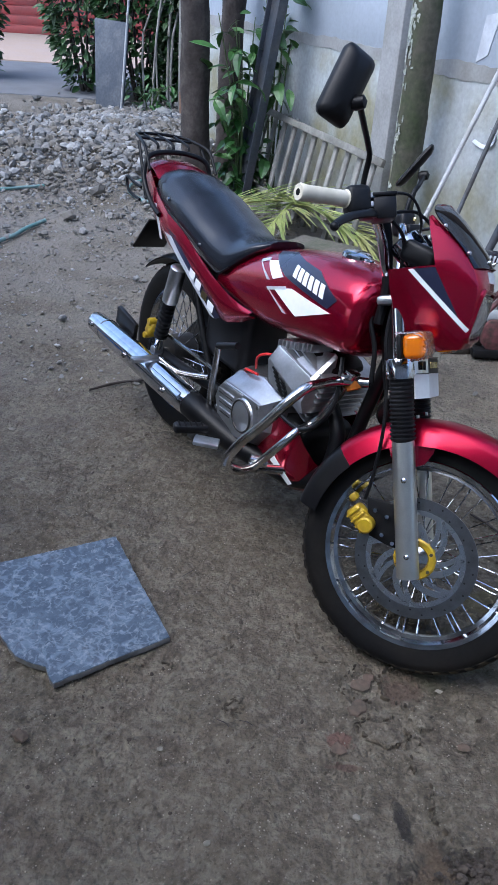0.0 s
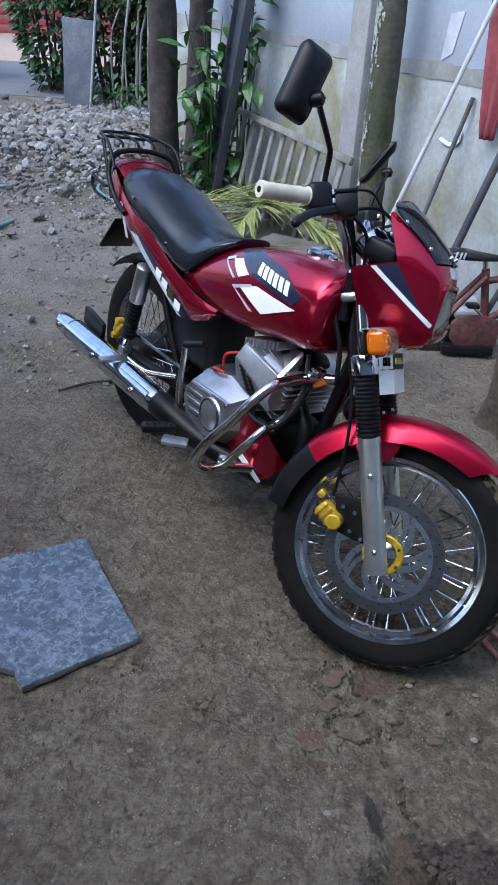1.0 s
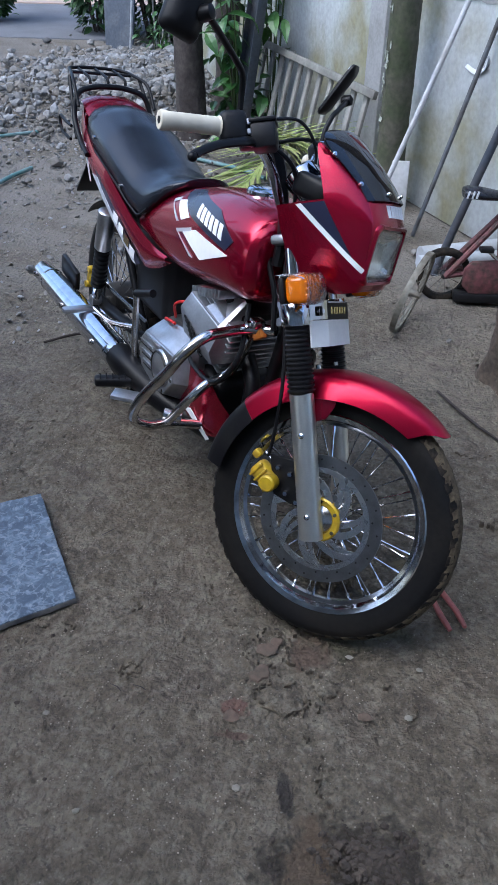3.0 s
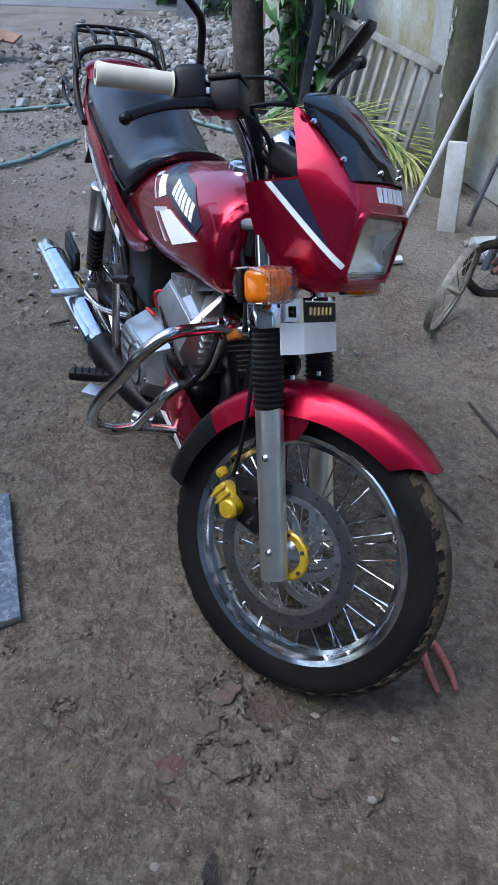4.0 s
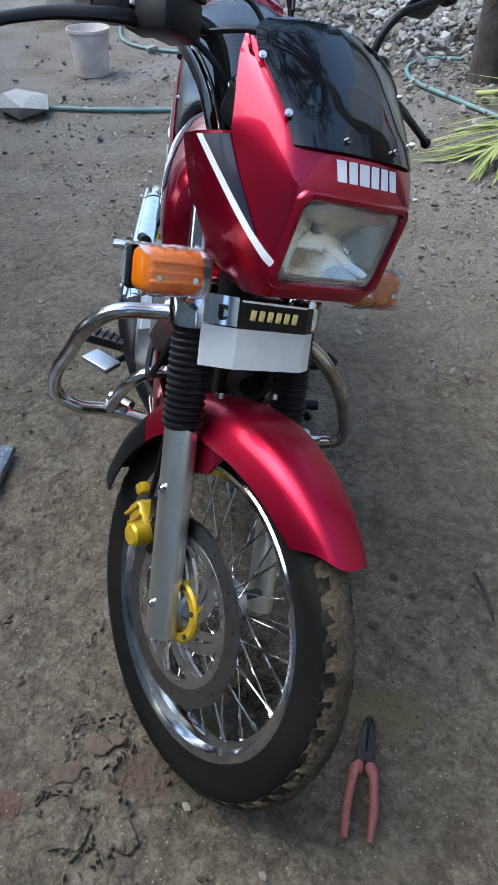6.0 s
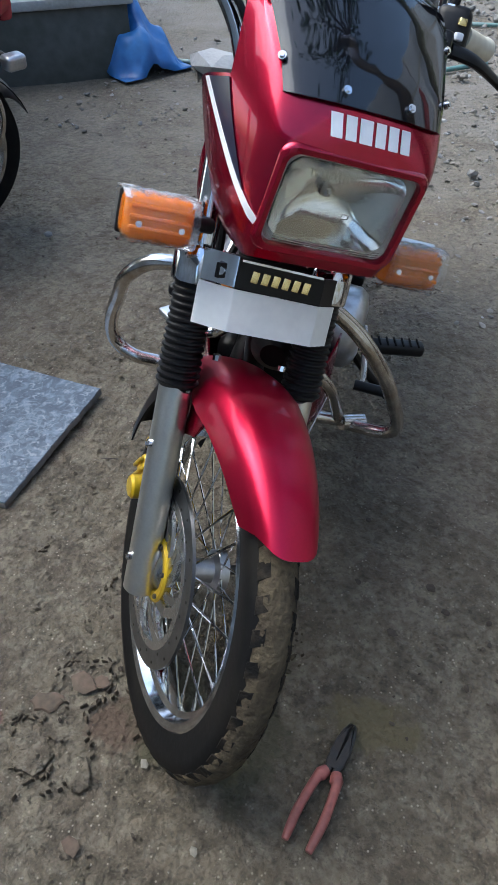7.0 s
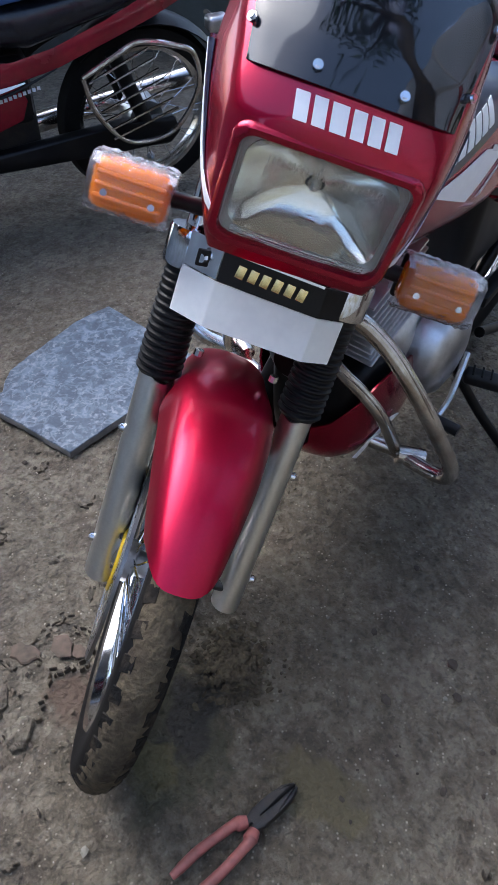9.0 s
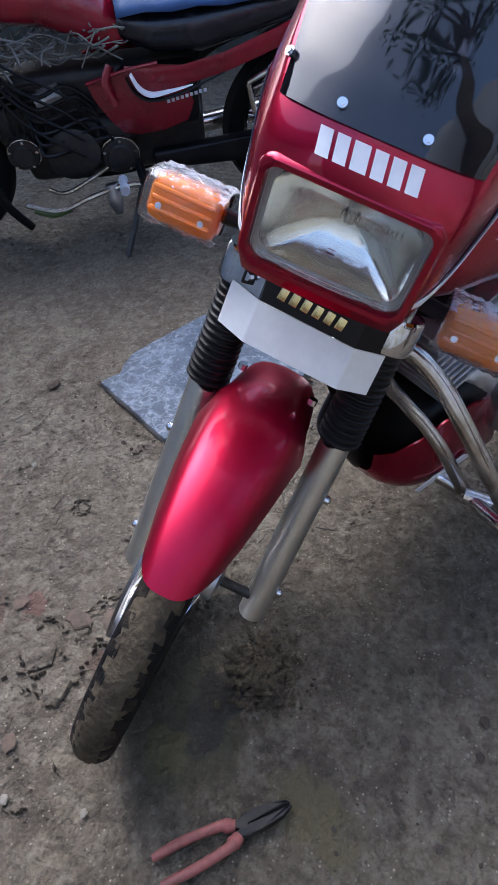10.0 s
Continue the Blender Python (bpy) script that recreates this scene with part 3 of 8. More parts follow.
def tree_trunk(name, base, top, r0, r1, m, label, bumps=0.12, rings=0, flare=0.35, seed=3):
    """A trunk with an uneven bark outline, flared at the foot."""
    b, t = Vector(base), Vector(top)
    rg = []
    n, seg = 60, 28
    for i in range(n + 1):
        u = i / n
        c = b.lerp(t, u) + Vector((noise.noise((seed, u * 3, 0)), noise.noise((seed + 9, u * 3, 0)), 0)) * 0.03 * u
        r = r0 + (r1 - r0) * u
        r *= 1 + flare * math.exp(-u * (t - b).length / 0.12)
        if rings:
            r *= 1 + 0.035 * (math.sin(u * rings * 6.283) > 0.75)
        rg.append([c + r * (1 + bumps * noise.noise((math.cos(a) * 1.7 + seed, math.sin(a) * 1.7, u * (t - b).length * 5)) + bumps * 0.4 * noise.noise((math.cos(a) * 6, math.sin(a) * 6 + seed, u * (t - b).length * 14))) * Vector((math.cos(a), math.sin(a), 0)) for a in (6.2832 * k / seg for k in range(seg))])
    e = empty(name, Matrix.Translation(b), label, "tree")
    part("trunk", loft(rg), m, e, xf=Matrix.Translation(-b), angle=80)
    return e


TRUNK = tree_trunk("tree", (-0.56, 6.12, -0.05), (-0.62, 6.25, 3.0), 0.105, 0.09, BARK, "slim dark-barked tree trunk standing in the yard")
TRUNK2 = tree_trunk("tree", (-0.42, 6.75, -0.05), (-0.34, 6.9, 3.0), 0.09, 0.08, BARK, "second dark trunk behind the leafy shrub", seed=8)
PALMT = tree_trunk("palm_tree", wl(-0.42, 0.17, -0.05), wl(-0.42, 0.20, 2.9), 0.078, 0.07, MOSSBARK, "slender mossy palm trunk with white lichen beside the wall", 0.06, 14, 0.3, 5)


def lichen():
    rnd = random.Random(4)
    for k in range(150):
        h = rnd.choice([rnd.uniform(0.35, 0.85), rnd.uniform(0.9, 1.9), rnd.uniform(1.05, 1.4), rnd.uniform(1.2, 1.35)])
        a = 0.35 + rnd.gauss(0, 0.35)
        c = wl(-0.42 + 0.0, 0.17 + 0.03 * h / 2.9, h)
        d = (WN * math.cos(a) - WD * math.sin(a)).normalized()
        side = Vector((0, 0, 1)).cross(d)
        w, hh = rnd.uniform(0.003, 0.014), rnd.uniform(0.004, 0.022)
        ring = []
        for i in range(12):
            q = 6.283 * i / 12
            f = rnd.uniform(0.6, 1.2)
            p = side * math.cos(q) * w * f + Vector((0, 0, 1)) * math.sin(q) * hh * f
            ring.append(c + d * 0.083 + p - d * (p.dot(side) ** 2) / 0.16)
        part("lichen", slab(ring, 0.004), LICHEN, PALMT, xf=Matrix.Translation(-Vector(PALMT.matrix_world.translation)), label="patch of white lichen")


lichen()


# ---- tree whose crown hangs over the yard ----
def crown_over(e, base, fork, centre, spread, n, seed, m=BARK, thick=0.085):
    """The upper trunk, limbs and a thin crown of single leaves with gaps of sky."""
    rnd = random.Random(seed)
    b, f, c = Vector(e.matrix_world.translation), Vector(fork), Vector(centre)
    lo = Vector(base) - b
    part("upper_trunk", tube([lo, lo.lerp(f - b, 0.5) + Vector((0.04, 0, 0)), f - b], [thick, thick * 0.85, thick * 0.6], 14), m, e, angle=80)
    bm = bmesh.new()
    for k in range(13):
        a, q = 6.283 * k / 13 + rnd.uniform(-0.2, 0.2), rnd.uniform(0.55, 1.0)
        tip = c - b + Vector((math.cos(a) * spread * q, math.sin(a) * spread * q, rnd.uniform(-0.3, 0.9)))
        mid = (f - b).lerp(tip, 0.5) + Vector((0, 0, 0.25))
        part("limb", tube([f - b, mid, tip], [0.05, 0.028, 0.006], 8), BARK, e, angle=80)
        pts = spline([f - b, mid, tip], 10)
        for i in range(n // 13):
            o = pts[rnd.randrange(7, len(pts))] + Vector((rnd.gauss(0, 0.24), rnd.gauss(0, 0.24), rnd.gauss(0, 0.16)))
            g = rnd.uniform(0, 6.283)
            L = rnd.uniform(0.09, 0.17)
            leaf_mesh(bm, o, Vector((math.cos(g), math.sin(g), rnd.uniform(-0.9, 0.2))).normalized(), Vector((rnd.gauss(0, 0.4), rnd.gauss(0, 0.4), 1)), L, L * 0.42, 0.25)
    part("crown", bm, LEAF, e, smooth=False)


# ---- stump at the side of the bicycle ----
STUMP = tree_trunk("tree", (1.33, 2.93, -0.05), (1.36, 2.98, 1.5), 0.125, 0.12, STUMPM, "rough earthy tree trunk with a leafy crown above the yard", 0.24, 0, 0.22, 13)


def leaf_mesh(bm, at, d, up, L, w, curl=0.25, col=4):
    """One pointed leaf with a folded midrib, added to bm."""
    side = d.cross(up).normalized()
    up = side.cross(d).normalized()
    prof = ((0, 0.05), (0.25, 0.8), (0.5, 1.0), (0.78, 0.6), (1.0, 0.02))
    rows = []
    for u, ww in prof:
        c = at + d * L * u - up * curl * L * u * u
        rows.append((bm.verts.new(c + side * w * ww * 0.5 + up * w * 0.12 * ww), bm.verts.new(c), bm.verts.new(c - side * w * ww * 0.5 + up * w * 0.12 * ww)))
    for a, b in zip(rows, rows[1:]):
        bm.faces.new((a[0], a[1], b[1], b[0]))
        bm.faces.new((a[1], a[2], b[2], b[1]))


# Unseen crowns added to the two far trunks to shade the rubble and wall.
crown_over(TRUNK, (-0.62, 6.25, 2.9), (-0.7, 6.4, 4.2), (-0.9, 6.9, 5.4), 2.3, 2600, 6)
crown_over(TRUNK2, (-0.34, 6.9, 2.9), (-0.2, 7.1, 4.0), (-0.6, 8.4, 5.2), 2.2, 2400, 7)
crown_over(STUMP, (1.36, 2.98, 1.3), (1.55, 3.3, 3.3), (1.65, 3.7, 4.8), 1.6, 1300, 5, STUMPM, 0.118)


def shrub(name, base, height, spread, n, leaf, m, label, seed, stems=7, lo=0.1):
    """Stems with leaves of many sizes turned every way."""
    rnd = random.Random(seed)
    e = empty(name, Matrix.Translation(base), label, "shrub")
    b0 = Vector(base)
    ends = []
    for k in range(stems):
        a = rnd.uniform(0, 6.283)
        tip = Vector((math.cos(a) * spread * rnd.uniform(0.2, 0.9), math.sin(a) * spread * rnd.uniform(0.2, 0.9), height * rnd.uniform(0.6, 1.0)))
        pts = [Vector((0.03 * math.cos(a), 0.03 * math.sin(a), 0)), tip * 0.4 + Vector((0, 0, height * 0.12)), tip]
        part("stem", tube(pts, [0.009, 0.006, 0.003], 6), STEM, e)
        ends.append(pts)
    bm = bmesh.new()
    for i in range(n):
        pts = ends[i % stems]
        u = rnd.uniform(lo, 1.0)
        q = spline(pts, 6)
        c = q[min(int(u * (len(q) - 1)), len(q) - 1)] + Vector((rnd.gauss(0, 1), rnd.gauss(0, 1), rnd.gauss(0, 0.6))) * spread * 0.22
        a = rnd.uniform(0, 6.283)
        d = Vector((math.cos(a), math.sin(a), rnd.uniform(-0.7, 0.3))).normalized()
        L = leaf * rnd.uniform(0.6, 1.25)
        leaf_mesh(bm, c, d, Vector((rnd.gauss(0, 0.3), rnd.gauss(0, 0.3), 1)), L, L * rnd.uniform(0.36, 0.5), rnd.uniform(0.05, 0.5))
    part("foliage", bm, m, e, smooth=False)
    return e


shrub("leafy_shrub", (-0.22, 6.15, 0), 1.25, 0.34, 170, 0.17, LEAF, "broad-leaved green shrub at the foot of the trunk", 5, 9)
shrub("leafy_shrub", (-0.02, 6.45, 0), 1.9, 0.3, 60, 0.15, LEAF, "tall thin broad-leaved shrub against the wall", 6, 5, 0.35)
shrub("leafy_shrub", (-1.55, 9.1, 0), 0.5, 0.35, 90, 0.11, LEAF, "low green weeds beside the leaning slab", 15, 6)


def hedge(name, base, height, spread, n, seed, label):
    rnd = random.Random(seed)
    e = empty(name, Matrix.Translation(base), label, "shrub")
    for k in range(6):
        a = k * 1.05
        part("stem", tube([(0.06 * math.cos(a), 0.06 * math.sin(a), 0), (spread * 0.4 * math.cos(a), spread * 0.4 * math.sin(a), height * 0.5), (spread * 0.6 * math.cos(a + 0.3), spread * 0.6 * math.sin(a + 0.3), height * 0.95)], [0.02, 0.014, 0.006], 6), BARK, e)
    bm = bmesh.new()
    for i in range(n):
        a, u = rnd.uniform(0, 6.283), rnd.random() ** 0.8
        r = spread * (0.55 + 0.45 * math.sin(min(1, u * 1.2) * 2.6)) * (0.75 + 0.3 * noise.noise((math.cos(a) * 1.5 + seed, math.sin(a) * 1.5, u * 4))) * rnd.uniform(0.6, 1.0)
        c = Vector((math.cos(a) * r, math.sin(a) * r, 0.05 + u * height))
        d = Vector((math.cos(a) + rnd.gauss(0, 0.6), math.sin(a) + rnd.gauss(0, 0.6), rnd.uniform(-0.8, 0.3))).normalized()
        L = rnd.uniform(0.07, 0.16)
        leaf_mesh(bm, c, d, Vector((rnd.gauss(0, 0.5), rnd.gauss(0, 0.5), 1)), L, L * 0.5, 0.2)
    part("foliage", bm, DARKLEAF, e, smooth=False)
    return e


hedge("hedge", (-2.75, 10.9, 0), 2.6, 0.75, 2600, 3, "dense dark green hedge bush at the yard's edge")
hedge("hedge", (-1.5, 11.2, 0), 2.8, 0.85, 2200, 4, "dark green overgrown bush behind the leaning slab")
hedge("hedge", (-4.55, 11.6, 0), 1.7, 0.62, 1600, 5, "dark green hedge bush beside the road")
hedge("hedge", (-0.6, 9.6, 0), 2.6, 0.7, 2000, 9, "dark green bush behind the tree trunk")
hedge("hedge", (-1.95, 10.5, 0), 2.4, 0.7, 2400, 12, "dark green bush crowding behind the leaning slab")
hedge("hedge", (-1.15, 10.3, 0), 2.4, 0.7, 2400, 14, "dark tangled bush behind the leaning sticks")
hedge("hedge", (0.2, 10.6, 0), 2.6, 0.9, 2000, 16, "dark green bush beyond the wall's end")


# ---- unseen wall and eaves added behind the camera's start to shape the light ----
def unseen_side():
    w = link("light_wall_south", box((7.4, 0.2, 2.9), (0.6, -1.35, 1.35), 0.01), BOUNCEWALLM)
    tagged(w, "unseen pale wall added to block sky and bounce light to the yard", "wall", kind="structure")
    r = link("shade_roof", box((7.8, 1.5, 0.06), (0.6, -0.80, 2.75), 0.01, Euler((radians(-7), 0, 0)).to_matrix()), ROOFM)
    tagged(r, "unseen grey sheet added as eaves to cut the sky light", "roof", kind="structure")


unseen_side()


# ---- road, far steps ----
def flat(name, x0, x1, y0, y1, z, m, label, cat, thick=0.05):
    ob = link(name, box((x1 - x0, y1 - y0, thick), ((x0 + x1) / 2, (y0 + y1) / 2, z - thick / 2), 0.008), m)
    return tagged(ob, label, cat, kind="structure")


flat("road", -30, -2.2, 10.3, 13.6, 0.012, ROADM, "worn grey asphalt lane beyond the yard", "road")
flat("pavement", -30, 6, 13.6, 18.5, 0.03, SANDM, "pinkish sandy forecourt across the lane", "forecourt")


def porch():
    e = empty("house", Matrix.Translation((-6.5, 18.6, 0)), "house front with red oxide steps across the lane", "house")
    for k in range(5):
        part("step", box((7.0, 2.2 - 0.36 * k, 0.17), (0, 0.18 * k + 1.1, 0.085 + 0.17 * k), 0.012), REDSTEP, e)
    part("wall", box((12, 0.25, 4.0), (0, 2.6, 2.0), 0.01), WALLM, e)
    part("column", box((0.35, 0.35, 3.0), (2.9, 1.9, 2.35), 0.02), WALLM, e)
    part("roof", box((13, 4.0, 0.15), (0, 1.2, 4.05), 0.02), ROOFM, e)
    return e


porch()


# ---- rubble heap ----
def stones(name, place, n, lo, hi, seed, m, label, height=None, flat_z=0.75):
    rnd = random.Random(seed)
    ico = bmesh.new()
    bmesh.ops.create_icosphere(ico, subdivisions=1, radius=0.5)
    base = np.array([v.co[:] for v in ico.verts])
    tri = [[v.index for v in f.verts] for f in ico.faces]
    ico.free()
    vs, fs = [], []
    rs = np.random.RandomState(seed)
    for i in range(n):
        x, y = place(rnd)
        s = lo * (hi / lo) ** (rnd.random() ** 1.9)
        q = base * rs.uniform(0.7, 1.2, (len(base), 1)) * np.array([1.3, 0.95, flat_z])
        rot = np.array(Euler((rnd.uniform(-0.7, 0.7), rnd.uniform(-0.7, 0.7), rnd.uniform(0, 6.28))).to_matrix())
        z = (height(x, y) if height else 0.0) + s * 0.15
        vs.extend((q * s @ rot.T + np.array([x, y, z])).tolist())
        fs.extend([[a + i * len(base) for a in t] for t in tri])
    me = bpy.data.meshes.new(name)
    me.from_pydata(vs, [], fs)
    me.materials.append(m)
    return tagged(new(name, me), label, "stones", kind="stuff")


def heap_h(x, y):
    return 0.13 * math.exp(-(((x + 1.5) / 0.95) ** 2 + ((y - 8.0) / 1.15) ** 2)) + 0.02


stones("rubble_heap", lambda r: (-1.5 + r.gauss(0, 0.62), 8.0 + r.gauss(0, 0.85)), 4200, 0.022, 0.105, 2, ROCK, "low heap of pale broken building stones", heap_h)
stones("scattered_rubble", lambda r: (-1.2 + r.gauss(0, 1.1), 6.3 + r.gauss(0, 1.2)), 2400, 0.008, 0.05, 7, ROCK, "loose broken stones scattered round the heap", lambda x, y: heap_h(x, y) * 0.6)
CLUMPS = [(random.Random(5 + k).uniform(-1.7, 1.6), random.Random(95 + k).uniform(0.7, 4.6)) for k in range(60)]


def clump(r, w):
    c = CLUMPS[r.randrange(60)]
    return c[0] + r.gauss(0, w), c[1] + r.gauss(0, w * 1.3)


stones("gravel", lambda r: (r.uniform(-1.7, 1.7), r.uniform(0.6, 4.6)), 700, 0.002, 0.008, 11, PEBBLE, "small pale grit scattered on the earth", lambda x, y: -0.003)
stones("gravel", lambda r: clump(r, 0.13), 2600, 0.004, 0.017, 12, SOIL, "crumbs of trodden earth lying in loose patches", lambda x, y: -0.004, 0.5)
stones("gravel", lambda r: (r.uniform(-1.5, 1.55), 0.75 + 3.2 * r.random() ** 1.3), 9000, 0.003, 0.011, 19, SOIL, "fine crumbs of trodden earth over the yard", lambda x, y: -0.0045, 0.5)
stones("gravel", lambda r: clump(r, 0.08), 1300, 0.003, 0.013, 17, DARKEARTH, "dark damp crumbs in small patches", lambda x, y: -0.004, 0.5)
stones("gravel", lambda r: (r.uniform(-2.6, 0.6), 2.9 + 3.5 * r.random() ** 0.75), 4200, 0.006, 0.03, 18, ROCK, "grey stone chips trodden into the far yard", lambda x, y: -0.004, 0.5)
stones("gravel", lambda r: (0.805 + r.gauss(0, 0.045), 1.14 + r.gauss(0, 0.032)), 420, 0.004, 0.022, 13, DARKEARTH, "dark damp clods round a scraped hollow", lambda x, y: 0.002)
stones("gravel", lambda r: (0.60 + r.gauss(0, 0.02), 1.10 + r.gauss(0, 0.03)), 120, 0.004, 0.014, 23, DARKEARTH, "dark damp clods beside a scraped hollow", lambda x, y: -0.008)
stones("gravel", lambda r: (1.25 + r.gauss(0, 0.15), 3.2 + r.gauss(0, 0.25)), 160, 0.005, 0.018, 14, SOIL, "clods of earth scattered by the trunk")



# ---- the motorcycle: x forward from the rear axle, y to its left, z up, leaning on its stand ----
BIKE = pose(-0.12736, 2.75199, 0, -8.194, 0, -53)
STEER = Matrix(((0.92589, 0.34971, -0.14292, 0.67674), (-0.26749, 0.87401, 0.40566, 1.79276), (0.26677, -0.33737, 0.90278, 0.28196), (0, 0, 0, 1)))
XS = BIKE.inverted() @ STEER  # the turned fork: origin at the front axle, z along the legs
moto = empty("motorcycle", BIKE, "red and black motorcycle with chrome parts leaning on its stand", "motorcycle")


def mp(name, bm, m, parent=None, label="", angle=40):
    return part(name, bm, m, parent or moto, label, None, True, angle)


def sp(name, bm, m, parent=None, label="", angle=40):
    return part(name, bm, m, parent or moto, label, XS, True, angle)


XW = XS @ Matrix.Translation((0.0006, -0.0235, -0.005)) @ Matrix.Rotation(-0.047, 4, "X")  # the wheel sits a little askew between the legs


def wp(name, bm, m, parent=None, label="", angle=40):
    return part(name, bm, m, parent or moto, label, XW, True, angle)


def disc_arms(bm, r0, r1, n, sweep, y, th=0.005, w=0.012):
    for k in range(n):
        a0 = 6.2832 * k / n
        pts = []
        for i in range(6):
            u = i / 5
            r, a = r0 + (r1 - r0) * u, a0 + sweep * u
            pts.append(Vector((r * math.cos(a), y, r * math.sin(a))))
        rows = []
        for i, p in enumerate(pts):
            d = (pts[min(i + 1, 5)] - pts[max(i - 1, 0)]).normalized()
            s = d.cross(Vector((0, 1, 0)))
            rows.append([p + s * w * 0.5 + Vector((0, th / 2, 0)), p - s * w * 0.5 + Vector((0, th / 2, 0)), p - s * w * 0.5 - Vector((0, th / 2, 0)), p + s * w * 0.5 - Vector((0, th / 2, 0))])
        loft(rows, bm)


def ring_profile(r, w, n=20, flat=1.15):
    """Outline of a tyre's section, from bead to bead round the crown."""
    rim = r - w * (0.98 if w > 0.075 else 1.19)
    return [(rim, -w * 0.33), (rim + 0.012, -w * 0.42), (r - w * 0.42, -w * 0.5), (r - w * 0.2, -w * 0.47), (r - w * 0.07, -w * 0.34), (r - 0.003, -w * 0.16), (r, 0), (r - 0.003, w * 0.16), (r - w * 0.07, w * 0.34), (r - w * 0.2, w * 0.47), (r - w * 0.42, w * 0.5), (rim + 0.012, w * 0.42), (rim, w * 0.33)]


def tread(r, w, n, seed, caked=None):
    """Blocks of the tread in three rows, with worn corners."""
    rnd = random.Random(seed)
    bm = bmesh.new()
    for k in range(n):
        for row, (off, drop, tilt, bw, bl) in enumerate(((-0.33, 0.075, -0.75, 0.30, 0.55), (-0.09, 0.008, -0.15, 0.2, 0.62), (0.13, 0.012, 0.2, 0.2, 0.62), (0.35, 0.085, 0.8, 0.3, 0.55))):
            a = 6.2832 * (k + 0.5 * (row % 2)) / n
            muddy = caked and caked[0] < (math.degrees(a) + 180) % 360 - 180 < caked[1]
            if muddy and row in (1, 2):
                continue
            b = bmesh.new()
            bmesh.ops.create_cube(b, size=1)
            for v in b.verts:
                top = v.co.z > 0
                v.co.x *= bl * 6.2832 * r / n * (0.92 if top else 1.12)
                v.co.y *= w * bw * (0.85 if top else 1.0)
                v.co.z *= 0.004
                v.co.x += v.co.y * 0.35 * (1 if row % 2 else -1)
            b.transform(Matrix.Rotation(math.pi / 2 - a, 4, "Y") @ Matrix.Translation((0, off * w, r - drop * w + 0.002)) @ Matrix.Rotation(-tilt, 4, "X"))
            join(bm, b)
    return bm


def wheel(name, mk, r, w, label, front):
    rim_r = r - w * (0.98 if w > 0.075 else 1.19)
    k = 1.0 if w > 0.075 else 0.88
    rim = [(rim_r + 0.001, -0.032), (rim_r + 0.007, -0.034), (rim_r + 0.010, -0.031), (rim_r - 0.002, -0.026), (rim_r - 0.008, -0.016), (rim_r - 0.016, -0.012), (rim_r - 0.018, 0), (rim_r - 0.016, 0.012), (rim_r - 0.008, 0.016), (rim_r - 0.002, 0.026), (rim_r + 0.010, 0.031), (rim_r + 0.007, 0.034), (rim_r + 0.001, 0.032), (rim_r - 0.004, 0.030), (rim_r - 0.006, 0.024), (rim_r - 0.010, 0.015), (rim_r - 0.019, 0.011), (rim_r - 0.021, 0), (rim_r - 0.019, -0.011), (rim_r - 0.010, -0.015), (rim_r - 0.006, -0.024), (rim_r - 0.004, -0.030)]
    rim = [(q, y * k) for q, y in rim]
    wh = mk(name, lathe(rim, 64, closed=True), RIMCHROME, None, label)
    mk("tyre", lathe(ring_profile(r - 0.004, w), 72, caps=False), RUBBER, wh, "black tyre with muddy tread")
    mk("tread", tread(r - 0.006, w, 46, 3, (-108, 46) if front else None), MUDRUB, wh, "worn tread blocks caked with mud", 20)
    mk("hub", lathe([(0.0, -0.05), (0.012, -0.05), (0.032, -0.046), (0.032, -0.034), (0.02, -0.03), (0.018, 0), (0.02, 0.03), (0.034, 0.034), (0.034, 0.05), (0.012, 0.055), (0.0, 0.055)], 24), ALU, wh)
    for k in range(36):
        side = -1 if k % 2 else 1
        a0 = 6.2832 * (k // 2) / 18 + (0.17 if side > 0 else 0)
        lean = 0.95 if (k // 2) % 2 else -0.95
        a1 = a0 + lean * 0.42
        p0 = Vector((0.031 * math.cos(a0), side * 0.036, 0.031 * math.sin(a0)))
        p1 = Vector(((rim_r - 0.02) * math.cos(a1), side * 0.004, (rim_r - 0.02) * math.sin(a1)))
        b = rod(p0, p1, 0.0017, 6)
        rod(p1.lerp(p0, 0.09), p1 + (p1 - p0).normalized() * 0.004, 0.0034, 6, b)
        mk("spoke", b, CHROME, wh)
    return wh


FW = wheel("front_wheel", wp, 0.303, 0.064, "spoked front wheel with chrome rim", True)


def tread_mud(r, w, a0, a1):
    """Mud pressed into the tread where the tyre last rolled through the yard."""
    rows = []
    for i in range(81):
        a = radians(a0 + (a1 - a0) * i / 80)
        lo, hi = (0.40 + 0.07 * noise.noise((i * 0.45, k, 0)) + 0.05 * noise.noise((i * 1.3, k, 4)) for k in (0, 7))
        e = min(1, i / 6, (80 - i) / 6)
        row = []
        for j in range(13):
            v = -lo + (lo + hi) * j / 12
            edge = 1 - abs(2 * j / 12 - 1) ** 4
            rr = r - w * (1.35 * v * v * 0.55 + 0.002) + 0.0070 * edge * e + 0.003 * edge * noise.noise((i * 0.55, v * 22, 3)) - 0.004 * (1 - e)
            row.append((rr * math.cos(a), v * w, -rr * math.sin(a)))
        rows.append(row)
    return sheet(rows, 0.004)


wp("tread_mud", tread_mud(0.2985, 0.064, -50, 112), MUD, FW, "brown mud caked on the tread", 180)
